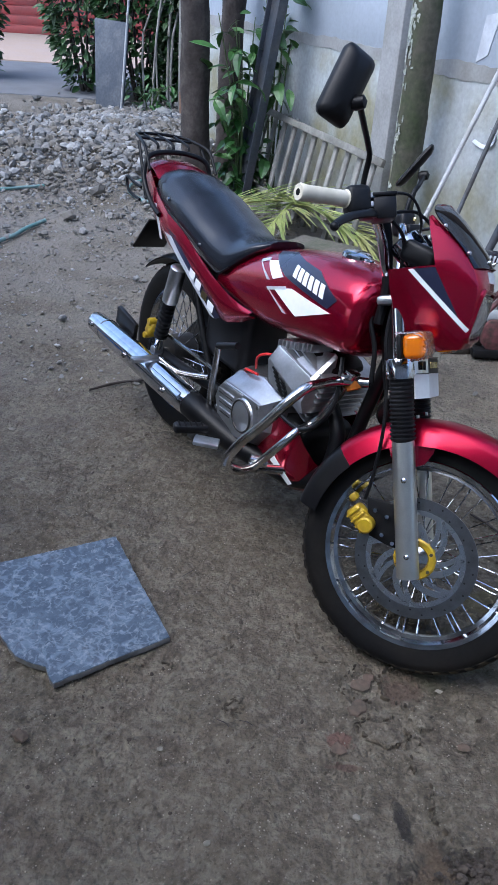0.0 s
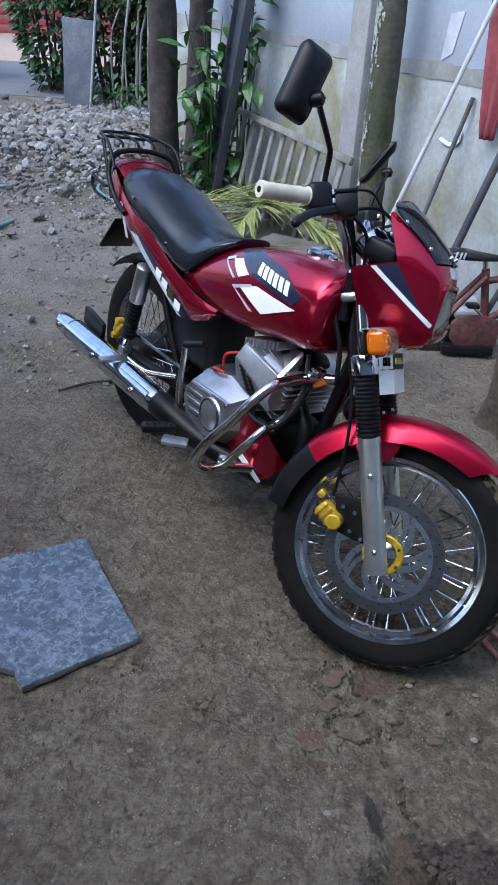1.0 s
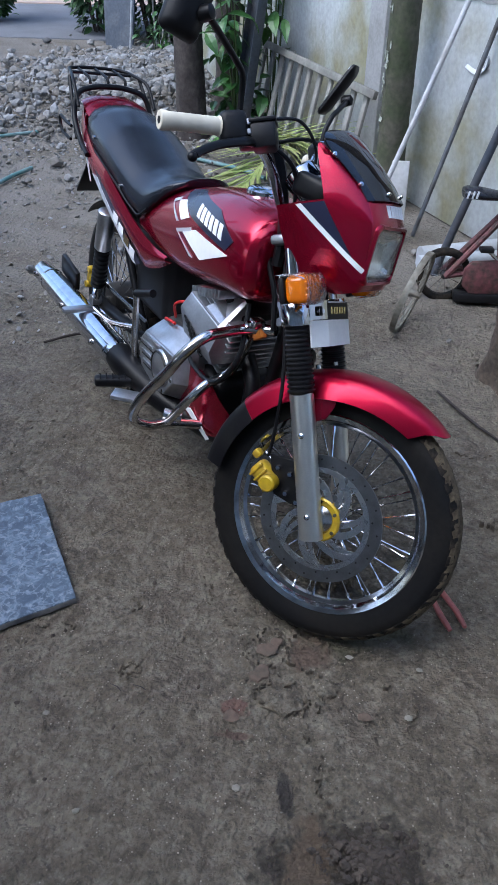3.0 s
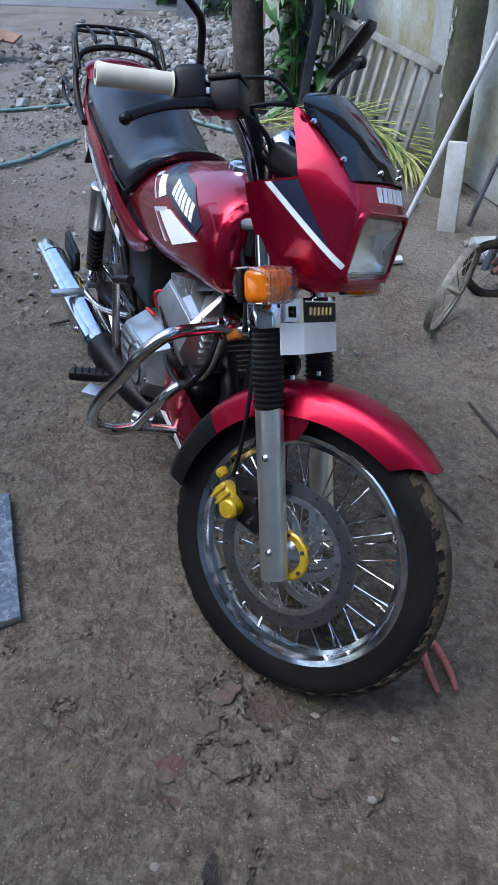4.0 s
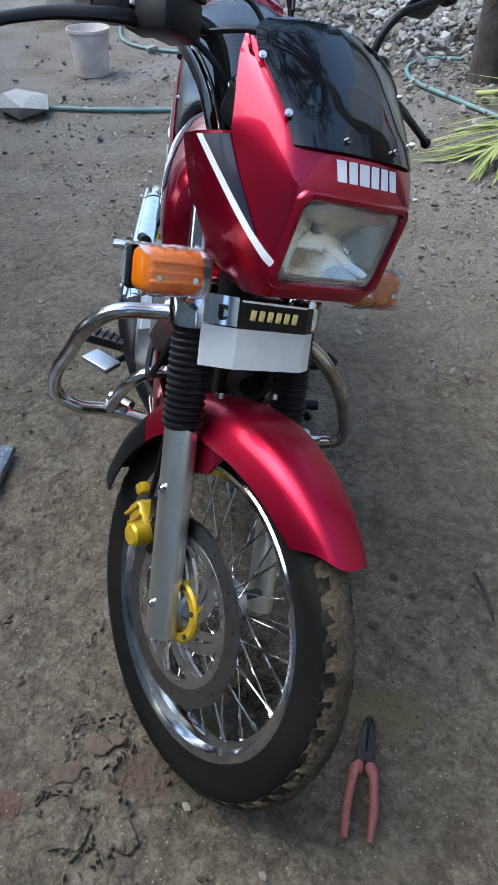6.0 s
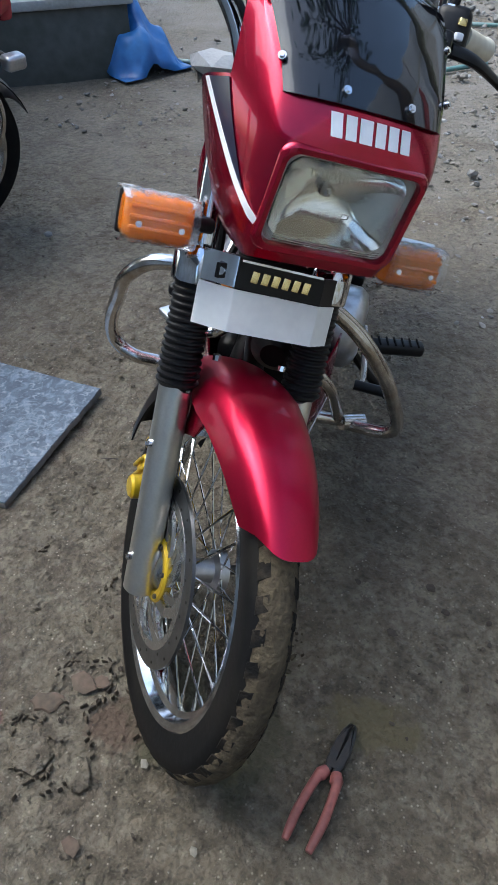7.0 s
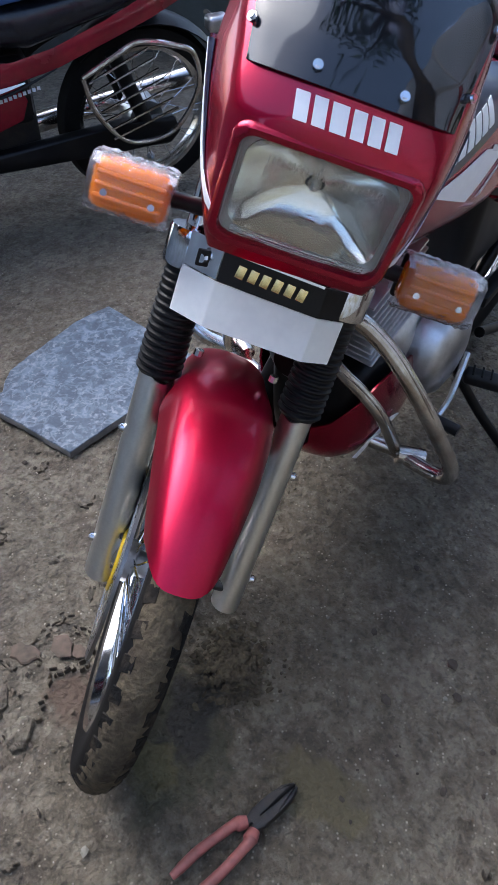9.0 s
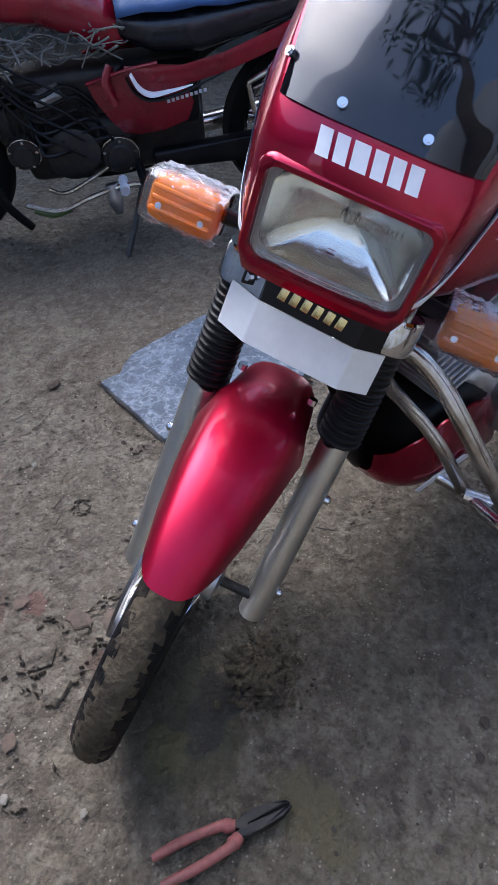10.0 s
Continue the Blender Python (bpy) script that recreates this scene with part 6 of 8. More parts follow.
for s in (-1, 1):
    mp("swing_arm", tube([(0.43, s * 0.075, 0.335), (0.2, s * 0.098, 0.318), (-0.03, s * 0.10, 0.305)], 0.019, 12, flat=0.8), BLACK, None, "black swing arm")
    sh = mp("shock_absorber", lathe([(0, 0), (0.024, 0), (0.027, 0.004), (0.027, 0.13), (0.022, 0.134), (0, 0.134)], 24, "Z", (0, 0, 0)), ALU, None, "rear shock absorber with silver upper cover")
    top, bot = Vector((0.135, s * 0.128, 0.668)), Vector((0.045, s * 0.128, 0.325))
    d = (top - bot).normalized()
    qm = d.to_track_quat("Z", "Y").to_matrix().to_4x4()
    sh.data.transform(Matrix.Translation(bot + d * 0.20) @ qm)
    prof = [(0.014, 0.05)]
    for k in range(9):
        prof += [(0.024, 0.06 + k * 0.016), (0.024, 0.068 + k * 0.016), (0.018, 0.070 + k * 0.016), (0.018, 0.074 + k * 0.016)]
    b = lathe(prof + [(0.014, 0.205)], 20, "Z")
    b.transform(Matrix.Translation(bot) @ qm)
    mp("spring", b, PLASTIC, sh, "black ribbed spring cover", 25)
    mp("eye", rod(bot - Vector((0, 0.016, 0)), bot + Vector((0, 0.016, 0)), 0.018, 14), ALU, sh)
    mp("shaft", rod(bot, bot + d * 0.06, 0.015, 12), CHROME, sh)
mp("axle_nut", rod((0, -0.13, 0.305), (0, 0.13, 0.305), 0.010, 12), STEEL, RW)
mp("chain_case", slab([(0.42, 0.115, 0.37), (0.0, 0.115, 0.40), (-0.02, 0.115, 0.38), (0.42, 0.115, 0.345)], 0.03, bevel=0.006), BLACK, None, "black chain guard")
mp("torque_rod", rod((0.0, -0.11, 0.39), (0.40, -0.10, 0.40), 0.006, 8), STEEL)

# ---- frame and engine ----
mp("frame", tube([(1.0, 0, 0.70), (0.965, 0, 0.52), (0.93, 0, 0.34), (0.84, 0, 0.235), (0.6, 0, 0.225), (0.40, 0, 0.25), (0.36, 0, 0.40), (0.30, 0, 0.62), (-0.1, 0, 0.76)], 0.018, 12), BLACK, None, "black tubular frame")
for s in (-1, 1):
    mp("frame_rail", tube([(0.97, s * 0.03, 0.76), (0.7, s * 0.05, 0.68), (0.3, s * 0.08, 0.66), (-0.15, s * 0.08, 0.76)], 0.014, 10), BLACK, None, "black frame rail")
    mp("frame_stay", tube([(0.38, s * 0.07, 0.30), (0.28, s * 0.085, 0.45), (0.15, s * 0.09, 0.66)], 0.012, 10), BLACK, None, "black frame stay")
mp("air_box", box((0.24, 0.17, 0.24), (0.38, 0, 0.535), 0.03, seg=3), PLASTIC, None, "black air box below the seat")
mp("battery_case", box((0.12, 0.14, 0.16), (0.235, 0, 0.56), 0.02), PLASTIC, None, "black plastic case")
ENG = mp("engine", box((0.31, 0.19, 0.20), (0.61, 0.0, 0.36), 0.05, seg=4), ALU, None, "cast aluminium engine")
CBASE = [(0.482, 0.372), (0.495, 0.425), (0.541, 0.470), (0.66, 0.500), (0.765, 0.480), (0.765, 0.37), (0.70, 0.295), (0.60, 0.272), (0.52, 0.285)]
CFACE = [(0.507, 0.372), (0.515, 0.405), (0.545, 0.441), (0.66, 0.449), (0.735, 0.452), (0.738, 0.375), (0.685, 0.315), (0.60, 0.295), (0.54, 0.31)]


def inset(ring, f):
    cx, cz = sum(a for a, _ in ring) / len(ring), sum(a for _, a in ring) / len(ring)
    return [(cx + (a - cx) * f, cz + (z - cz) * f) for a, z in ring]


# the cover rises in broad flat facets from the crankcase to its face
cc = loft([[Vector((a, y, z)) for a, z in ring] for ring, y in ((CBASE, -0.085), (CBASE, -0.104), (inset(CBASE, 0.985), -0.110), (inset(CFACE, 1.02), -0.157), (CFACE, -0.161), (inset(CFACE, 0.97), -0.163))])
CC = mp("clutch_cover", cc, ALU, ENG, "silver clutch cover", 12)
mp("cover_boss", lathe([(0, -0.172), (0.042, -0.172), (0.05, -0.168), (0.056, -0.158), (0.058, -0.14)], 32, "Y", (0.665, 0, 0.385)), ALU, ENG, "round boss of the clutch cover")
mp("cover_ridge", box((0.105, 0.010, 0.012), (0.598, -0.163, 0.434), 0.004, Euler((0, radians(-3), 0)).to_matrix()), ALU, ENG)
for x, z in ((0.52, 0.345), (0.725, 0.440), (0.728, 0.378), (0.68, 0.322), (0.56, 0.312)):
    mp("bolt", rod((x, -0.155, z), (x, -0.164, z), 0.006, 8), CHROME, ENG)
for k in range(3):
    mp("cover_rib", box((0.085 - 0.012 * k, 0.006, 0.0055), (0.565 + 0.004 * k, -0.1645, 0.412 - 0.028 * k), 0.002, Euler((0, radians(-3), 0)).to_matrix()), ALU, ENG)
    mp("cover_groove", box((0.080 - 0.012 * k, 0.003, 0.004), (0.565 + 0.004 * k, -0.1632, 0.4005 - 0.028 * k), 0.001, Euler((0, radians(-3), 0)).to_matrix()), IRON, ENG)
mp("boss_ring", tube([(0.665 + 0.046 * math.cos(q), -0.1705, 0.385 + 0.046 * math.sin(q)) for q in np.linspace(0, 6.2832, 25)[:-1]], 0.0035, 6, closed=True), IRON, ENG, "dark seam round the cover boss")
mp("left_cover", lathe([(0, 0.158), (0.05, 0.158), (0.075, 0.15), (0.085, 0.135), (0.088, 0.09), (0, 0.09)], 36, "Y", (0.62, 0, 0.365)), ALU, ENG, "silver left engine cover")
CYA = Vector((0.30, 0, 0.954))
CYR = Euler((0, math.atan2(0.30, 0.954), 0)).to_matrix()
for k in range(9):
    mp("fin", box((0.165 - 0.003 * abs(k - 5), 0.185, 0.006), Vector((0.775, 0, 0.475)) + CYA * (0.018 * k), 0.003, CYR), ALU, ENG, "cooling fin" if k == 0 else "")
mp("cylinder", box((0.12, 0.13, 0.19), Vector((0.775, 0, 0.475)) + CYA * 0.075, 0.03, CYR), BLACK, ENG)
# angular head cover: a bright panel under a ridge, a sloping top, a slotted skirt
shroud = loft([[Vector((x, y, z)) for y, z in ((-0.045, t), (-0.107, u + 0.002), (-0.112, u - 0.002), (-0.133, w + 0.003), (-0.135, w - 0.003), (-0.122, d), (-0.045, d))] for x, t, u, w, d in ((0.694, 0.600, 0.606, 0.574, 0.515), (0.700, 0.606, 0.613, 0.578, 0.505), (0.775, 0.630, 0.601, 0.554, 0.494), (0.855, 0.650, 0.588, 0.530, 0.486), (0.866, 0.645, 0.580, 0.526, 0.490))])
mp("cylinder_shroud", shroud, ALU, ENG, "angular silver head cover of the cylinder", 12)
mp("shroud_ridge", rod((0.704, -0.1085, 0.6145), (0.852, -0.1085, 0.5905), 0.0032, 8), ALU, ENG)
for k in range(6):
    mp("shroud_slot", box((0.030, 0.006, 0.0055), (0.735 + 0.006 * k, -0.1345 + 0.0018 * k, 0.556 - 0.0105 * k), 0.001, Euler((0, radians(17), 0)).to_matrix()), BLACK, ENG)
    mp("shroud_slot", box((0.022, 0.006, 0.0055), (0.772 + 0.006 * k, -0.1345 + 0.0018 * k, 0.543 - 0.0105 * k), 0.001, Euler((0, radians(17), 0)).to_matrix()), BLACK, ENG)
for k in range(9):
    mp("fin", box((0.007, 0.075, 0.024), (0.680 + 0.0172 * k, -0.062, 0.610 + 0.0052 * k), 0.002), ALU, ENG)
mp("carburettor", rod((0.60, 0, 0.545), (0.72, 0, 0.56), 0.036, 18), IRON, ENG)
mp("carburettor_bowl", box((0.06, 0.06, 0.08), (0.655, -0.02, 0.515), 0.012), ALU, ENG)
mp("oil_cap", lathe([(0, -0.02), (0.014, -0.02), (0.016, 0.0), (0, 0)], 14, "Y", (0.69, -0.07, 0.585)), BLUEBAG, ENG)
cable([(0.60, -0.10, 0.50), (0.62, -0.115, 0.545), (0.66, -0.11, 0.57), (0.70, -0.09, 0.575)], 0.004, WIRE, "red_wire", "red wire behind the cylinder", False)
cable([(0.55, -0.09, 0.46), (0.58, -0.12, 0.49), (0.64, -0.12, 0.50)], 0.004, WIRE, "red_wire", "red wire behind the cylinder", False)
cable([(0.90, -0.06, 0.66), (0.95, -0.10, 0.55), (0.90, -0.13, 0.46), (0.78, -0.13, 0.45), (0.70, -0.11, 0.47)], 0.006, None, "rubber_hose", "black hose in front of the engine", False)
mp("orange_coil", box((0.045, 0.022, 0.022), (0.955, -0.055, 0.605), 0.006, Euler((0, radians(-35), 0)).to_matrix()), ORANGE, None, "orange ignition coil")
mp("horn", lathe([(0, 0.0), (0.035, 0.0), (0.04, 0.012), (0.02, 0.03), (0, 0.03)], 24, "X", (1.0, 0.04, 0.55)), BLACK, None, "black horn")

# exhaust
EX = mp("exhaust_pipe", tube([(0.86, -0.02, 0.50), (0.92, -0.03, 0.44), (0.93, -0.05, 0.34), (0.86, -0.07, 0.272), (0.75, -0.098, 0.262), (0.62, -0.148, 0.276), (0.48, -0.182, 0.300), (0.40, -0.185, 0.304)], [0.02, 0.021, 0.023, 0.026, 0.030, 0.036, 0.042, 0.043], 18), BLACK, None, "black exhaust pipe")
MU = mp("silencer", tube([(0.43, -0.186, 0.304), (0.41, -0.186, 0.304), (0.2, -0.188, 0.298), (0.0, -0.19, 0.294), (-0.22, -0.192, 0.29), (-0.33, -0.193, 0.288), (-0.345, -0.193, 0.288)], [0.040, 0.044, 0.046, 0.045, 0.042, 0.039, 0.034], 28, smooth=False), CHROME, None, "chrome silencer with bolted cover")
mp("silencer_outlet", rod((-0.34, -0.193, 0.288), (-0.352, -0.193, 0.288), 0.014, 14), BLACK, MU)
mp("cover_strip", tube([(0.40, -0.222, 0.325), (0.0, -0.224, 0.318), (-0.32, -0.222, 0.308)], 0.014, 12, flat=0.5), CHROME, MU, "raised chrome strip")
mp("end_band", tube([(-0.235, -0.192, 0.290), (-0.23, -0.192, 0.290)], 0.0435, 28), STEEL, MU)
for x, z in ((-0.30, 0.292), (0.007, 0.297), (0.30, 0.300)):
    mp("bolt", rod((x, -0.222, z), (x, -0.240, z), 0.0095, 10), STEEL, MU)
    mp("bolt_hole", rod((x, -0.239, z), (x, -0.2412, z), 0.004, 8), BLACK, MU)
mp("silencer_guard", box((0.16, 0.02, 0.07), (-0.18, -0.142, 0.338), 0.008, Euler((0, radians(6), 0)).to_matrix()), PLASTIC, MU, "black plate behind the silencer")

# pegs, pedals, stands
for s in (-1, 1):
    pg = mp("footrest", box((0.034, 0.135, 0.028), (0.535, s * 0.232, 0.287), 0.009, Euler((0, 0, radians(s * 17))).to_matrix(), seg=3), PLASTIC, None, "black rubber footrest")
    mp("footrest_bracket", tube([(0.50, s * 0.09, 0.27), (0.555, s * 0.165, 0.283)], 0.012, 10), BLACK, pg)
    for k in range(7):
        u = -0.05 + 0.0165 * k
        mp("ridge", box((0.030, 0.004, 0.0035), Vector((0.535 - s * s * 0.29 * (u), s * (0.232 + u), 0.302)), 0.001, Euler((0, 0, radians(s * 17))).to_matrix()), RUBBER, pg)
    rg = mp("passenger_footrest", box((0.032, 0.10, 0.016), (0.155, s * 0.225, 0.345), 0.006), ALU, None, "folded silver passenger footrest")
    mp("footrest_bracket", tube([(0.36, s * 0.10, 0.36), (0.25, s * 0.15, 0.335), (0.16, s * 0.175, 0.345)], 0.010, 10), STEEL, rg)
BP = mp("brake_pedal", tube([(0.50, -0.15, 0.27), (0.56, -0.20, 0.262), (0.62, -0.235, 0.275), (0.635, -0.25, 0.285)], 0.0085, 10), STEEL, None, "silver rear brake pedal")
mp("pedal_pad", box((0.075, 0.05, 0.014), (0.625, -0.245, 0.290), 0.005, Euler((0, 0, radians(52))).to_matrix()), ALU, BP, "ribbed silver pedal pad")
KS = mp("kick_starter", tube([(0.492, -0.165, 0.335), (0.494, -0.172, 0.40), (0.503, -0.176, 0.48), (0.507, -0.178, 0.532)], [0.014, 0.010, 0.009, 0.010], 10), STEEL, None, "folded kick-start lever")
mp("kick_pedal", rod((0.505, -0.178, 0.535), (0.585, -0.165, 0.566), 0.011, 12), PLASTIC, KS, "black kick-start rubber")
GL = mp("gear_lever", tube([(0.55, 0.16, 0.33), (0.65, 0.18, 0.30), (0.72, 0.185, 0.30)], 0.007, 8), STEEL, None, "gear-change lever")
mp("gear_pad", rod((0.72, 0.17, 0.30), (0.72, 0.23, 0.30), 0.011, 12), PLASTIC, GL)
mp("side_stand", tube([(0.47, 0.10, 0.25), (0.45, 0.20, 0.13), (0.43, 0.285, 0.045)], 0.011, 10), BLACK, None, "lowered black side stand")
mp("centre_stand", tube([(0.34, 0.12, 0.235), (0.16, 0.13, 0.16), (0.12, 0.13, 0.15)], 0.012, 10), BLACK, None, "folded centre stand")


# crash guard, both sides
def guard(s):
    loop = [(0.985, -0.03, 0.625), (0.94, -0.07, 0.614), (0.93, -0.13, 0.608), (0.938, -0.19, 0.604), (0.930, -0.237, 0.562), (0.902, -0.264, 0.50), (0.862, -0.294, 0.43), (0.834, -0.308, 0.370), (0.826, -0.298, 0.335), (0.825, -0.26, 0.315), (0.81, -0.20, 0.302), (0.83, -0.10, 0.29), (0.86, -0.03, 0.285)]
    br = [(0.81, -0.205, 0.303), (0.845, -0.188, 0.362), (0.872, -0.165, 0.415), (0.876, -0.137, 0.443), (0.868, -0.095, 0.450), (0.882, -0.074, 0.477), (0.903, -0.066, 0.524), (0.94, -0.067, 0.60)]
    if s > 0:  # the left loop is bent in and down from a fall
        loop = [(0.985, 0.035, 0.628), (0.955, 0.09, 0.614), (0.937, 0.136, 0.58), (0.928, 0.178, 0.537), (0.905, 0.22, 0.468), (0.87, 0.248, 0.391), (0.846, 0.265, 0.338), (0.83, 0.262, 0.298), (0.82, 0.235, 0.280), (0.812, 0.19, 0.273), (0.808, 0.155, 0.274), (0.83, 0.09, 0.282), (0.86, 0.03, 0.285)]
        br = [(0.808, 0.158, 0.276), (0.858, 0.134, 0.376), (0.878, 0.098, 0.425), (0.902, 0.068, 0.465), (0.945, 0.055, 0.53), (0.965, 0.05, 0.62)]
    g = mp("crash_guard", tube(loop, 0.0132, 14, n=8), STEEL, None, "chromed tubular crash guard")
    mp("guard_brace", tube(br, 0.0115, 12, n=8), STEEL, g)
    mp("clamp", box((0.03, 0.03, 0.022), (0.955, s * 0.065, 0.635), 0.005), STEEL, g)
    mp("bolt", rod((0.95, s * 0.075, 0.632), (0.948, s * 0.09, 0.632), 0.008, 6), CHROME, g)
    mp("clamp", rod((0.79, s * 0.205, 0.32 - 0.025 * (1 + s)), (0.815, s * 0.165, 0.315 - 0.02 * (1 + s)), 0.0165, 12), STEEL, g)


guard(-1)
guard(1)


# belly cowl
def belly():
    rows = []
    for x, zt, zb, w in ((0.66, 0.29, 0.215, 0.105), (0.71, 0.37, 0.206, 0.117), (0.76, 0.44, 0.200, 0.124), (0.81, 0.445, 0.204, 0.123), (0.85, 0.43, 0.217, 0.114), (0.88, 0.39, 0.234, 0.097), (0.90, 0.35, 0.252, 0.07), (0.91, 0.325, 0.272, 0.038)):
        row = []
        h = (zt - zb) * 0.6
        for k in range(-14, 15):
            a = radians(90 * k / 10)
            if abs(k) <= 10:
                y, z = w * math.copysign(abs(math.sin(a)) ** 0.75, k), zb + h - h * max(0, math.cos(a)) ** 0.8
            else:
                y, z = math.copysign(w, k), zb + h + (zt - zb - h) * (abs(k) - 10) / 4
            row.append((x, y, z))
        rows.append(row)
    bc = mp("belly_cowl", sheet(rows[::-1], 0.004), RED, None, "glossy red belly cowl under the engine", 50)
    for s in (-1, 1):
        mp("decal", slab([(0.76, s * 0.129, 0.310), (0.79, s * 0.129, 0.325), (0.872, s * 0.109, 0.272), (0.86, s * 0.110, 0.262)], 0.002), WHITE, bc, "white decal wedge")


belly()
# Added black block: stands in for the dark hollow above the belly cowl.
mp("cowl_shade_fill", box((0.20, 0.19, 0.20), (0.765, 0, 0.33), 0.03, seg=3), BLACK, None, "black filler block standing in for the shade inside the belly cowl")


# ---- loose things in the yard ----
def thing(name, bm, m, label, cat, group="", smooth=True, angle=40):
    return tagged(link(name, bm, m, None, "", smooth, angle), label, cat, group)


def stone_slab():
    """A broken stone tile with chipped edges lying flat on the earth."""
    c = [(-0.166, 2.030), (-0.05, 1.842), (0.066, 1.658), (-0.06, 1.568), (-0.182, 1.476), (-0.196, 1.490), (-0.215, 1.522), (-0.250, 1.528), (-0.30, 1.545), (-0.36, 1.605), (-0.425, 1.680), (-0.475, 1.735), (-0.525, 1.835), (-0.46, 1.870), (-0.30, 1.955)]
    rnd = random.Random(2)
    top = []
    for i, p in enumerate(c):
        q = c[(i + 1) % len(c)]
        n = max(2, int(math.dist(p, q) / 0.015))
        for k in range(n):
            u = k / n
            j = 0.0015 if k else 0
            top.append((p[0] + (q[0] - p[0]) * u + rnd.uniform(-j, j), p[1] + (q[1] - p[1]) * u + rnd.uniform(-j, j)))
    bm = bmesh.new()
    cx, cy = -0.24, 1.75
    rings = [[(x, y, 0.004) for x, y in top], [(x + rnd.uniform(-0.001, 0.001), y, 0.0205) for x, y in top], [(cx + (x - cx) * 0.994, cy + (y - cy) * 0.994, 0.0225) for x, y in top]]
    loft(rings, bm)
    e = link("stone_slab", bm, STONE)
    e.data.materials.append(STONEEDGE)
    for f in e.data.polygons:
        if abs(f.normal.z) < 0.3:
            f.material_index = 1
    return tagged(e, "broken blue-grey polished stone tile lying on the earth", "stone tile")


stone_slab()

# the tile that leans at the yard's edge, and the sticks behind it
lt = slab([(-2.28, 9.62, -0.02), (-1.92, 9.42, -0.02), (-1.88, 9.70, 0.90), (-2.31, 9.89, 0.92)], 0.025, bevel=0.003)
thing("stone_slab", lt, DARKSLATE, "tall blue-grey stone tile leaning upright at the yard's edge", "stone tile")
rs = random.Random(8)
for k in range(9):
    x = -1.72 + 0.085 * k + rs.uniform(-0.03, 0.03)
    y = 9.55 + rs.uniform(-0.1, 0.25)
    thing("stick", tube([(x, y, 0), (x + rs.uniform(-0.05, 0.1), y + 0.15, 0.8), (x + rs.uniform(0.0, 0.3), y + 0.35, rs.uniform(1.2, 1.9))], rs.uniform(0.009, 0.018), 7, n=3), WOODG, "thin weathered stick leaning in the undergrowth", "stick", "leaning sticks")
thing("pole", rod((-1.90, 9.25, 0), (-1.72, 9.5, 2.0), 0.014, 8), GREYPOLE, "thin pale pole leaning beside the tile", "pole")
thing("board", box((0.075, 0.02, 1.3), (-1.27, 9.65, 0.64), 0.003, Euler((radians(-6), 0, 0)).to_matrix()), WOODG, "narrow pale board standing upright", "board")
thing("concrete_lump", rock(0.2, 5, at=(-1.35, 8.9, 0.12)), CEMENT, "pale lump of concrete beside the trunk", "rubble", smooth=False)
thing("board", box((0.10, 0.03, 0.34), (-1.12, 8.9, 0.17), 0.004, Euler((radians(-10), 0, 0.2)).to_matrix()), WOODB, "short ochre board end standing by the trunk", "board")

# steel plank and slatted panel leaning on the wall
sp_ = box((0.17, 0.035, 3.1), (0, 0, 1.55), 0.004)
sp_.transform(Matrix.Translation(wl(-2.08, 0.42, -0.02)) @ WALLROT.to_4x4() @ Euler((radians(-7), radians(5.5), 0)).to_matrix().to_4x4())
SPK = thing("steel_channel", sp_, DARKSTEEL, "dark blue-grey steel channel leaning on the wall", "steel channel")
for dx in (-0.085, 0.085):
    b = box((0.012, 0.06, 3.1), (dx, -0.02, 1.55), 0.002)
    b.transform(Matrix.Translation(wl(-2.08, 0.42, -0.02)) @ WALLROT.to_4x4() @ Euler((radians(-7), radians(5.5), 0)).to_matrix().to_4x4())
    link("flange", b, DARKSTEEL, SPK)


def slat_panel():
    """A low panel of upright weathered slats with gaps and two rails, leaning on the wall."""
    M = Matrix.Translation(wl(-2.45, 0.30, -0.01)) @ WALLROT.to_4x4() @ Euler((radians(-16), 0, 0)).to_matrix().to_4x4()
    e = empty("slatted_panel", M, "weathered grey slatted panel leaning at the wall's foot", "panel")
    rnd = random.Random(3)
    x = 0.0
    while x < 1.75:
        h = 0.66 - 0.05 * x + rnd.uniform(-0.015, 0.01)
        part("slat", box((0.045 + rnd.uniform(-0.006, 0.006), 0.02, h), (x + 0.05, 0.0, h / 2), 0.004, Euler((0, radians(-6 + rnd.uniform(-1.5, 1.5)), 0)).to_matrix()), WOODG, e)
        x += 0.15
    part("rail", box((1.82, 0.03, 0.045), (0.9, -0.032, 0.625 - 0.03), 0.006, Euler((0, radians(1.6), 0)).to_matrix()), WOODG, e)
    part("rail", box((1.82, 0.03, 0.045), (0.9, -0.034, 0.09), 0.006), WOODG, e)
    return e


slat_panel()
# poles leaning on the wall
for a, b, r, m, lb in (((0.632, 3.66, 0.005), (1.45, 3.93, 2.33), 0.011, PALEPOLE, "pale grey pole leaning against the wall"), ((0.982, 4.343, 0), (1.237, 4.396, 1.0), 0.012, DARKPOLE, "dull iron pole leaning against the wall"), ((1.06, 3.85, 0), (1.46, 3.93, 1.4), 0.019, DARKSTEEL, "dark steel pipe leaning against the wall"), (wl(0.75, 0.35, 0), wl(1.1, 0.03, 1.5), 0.014, DARKPOLE, "dull iron pole leaning against the wall")):
    thing("pole", rod(a, b, r, 10), m, lb, "pole", "leaning poles")
thing("board", box((0.085, 0.025, 0.40), (0.878, 4.262, 0.195), 0.004, Euler((radians(-4), radians(-2), radians(-8))).to_matrix()), PALEPOLE, "short pale board standing upright before the wall", "board")


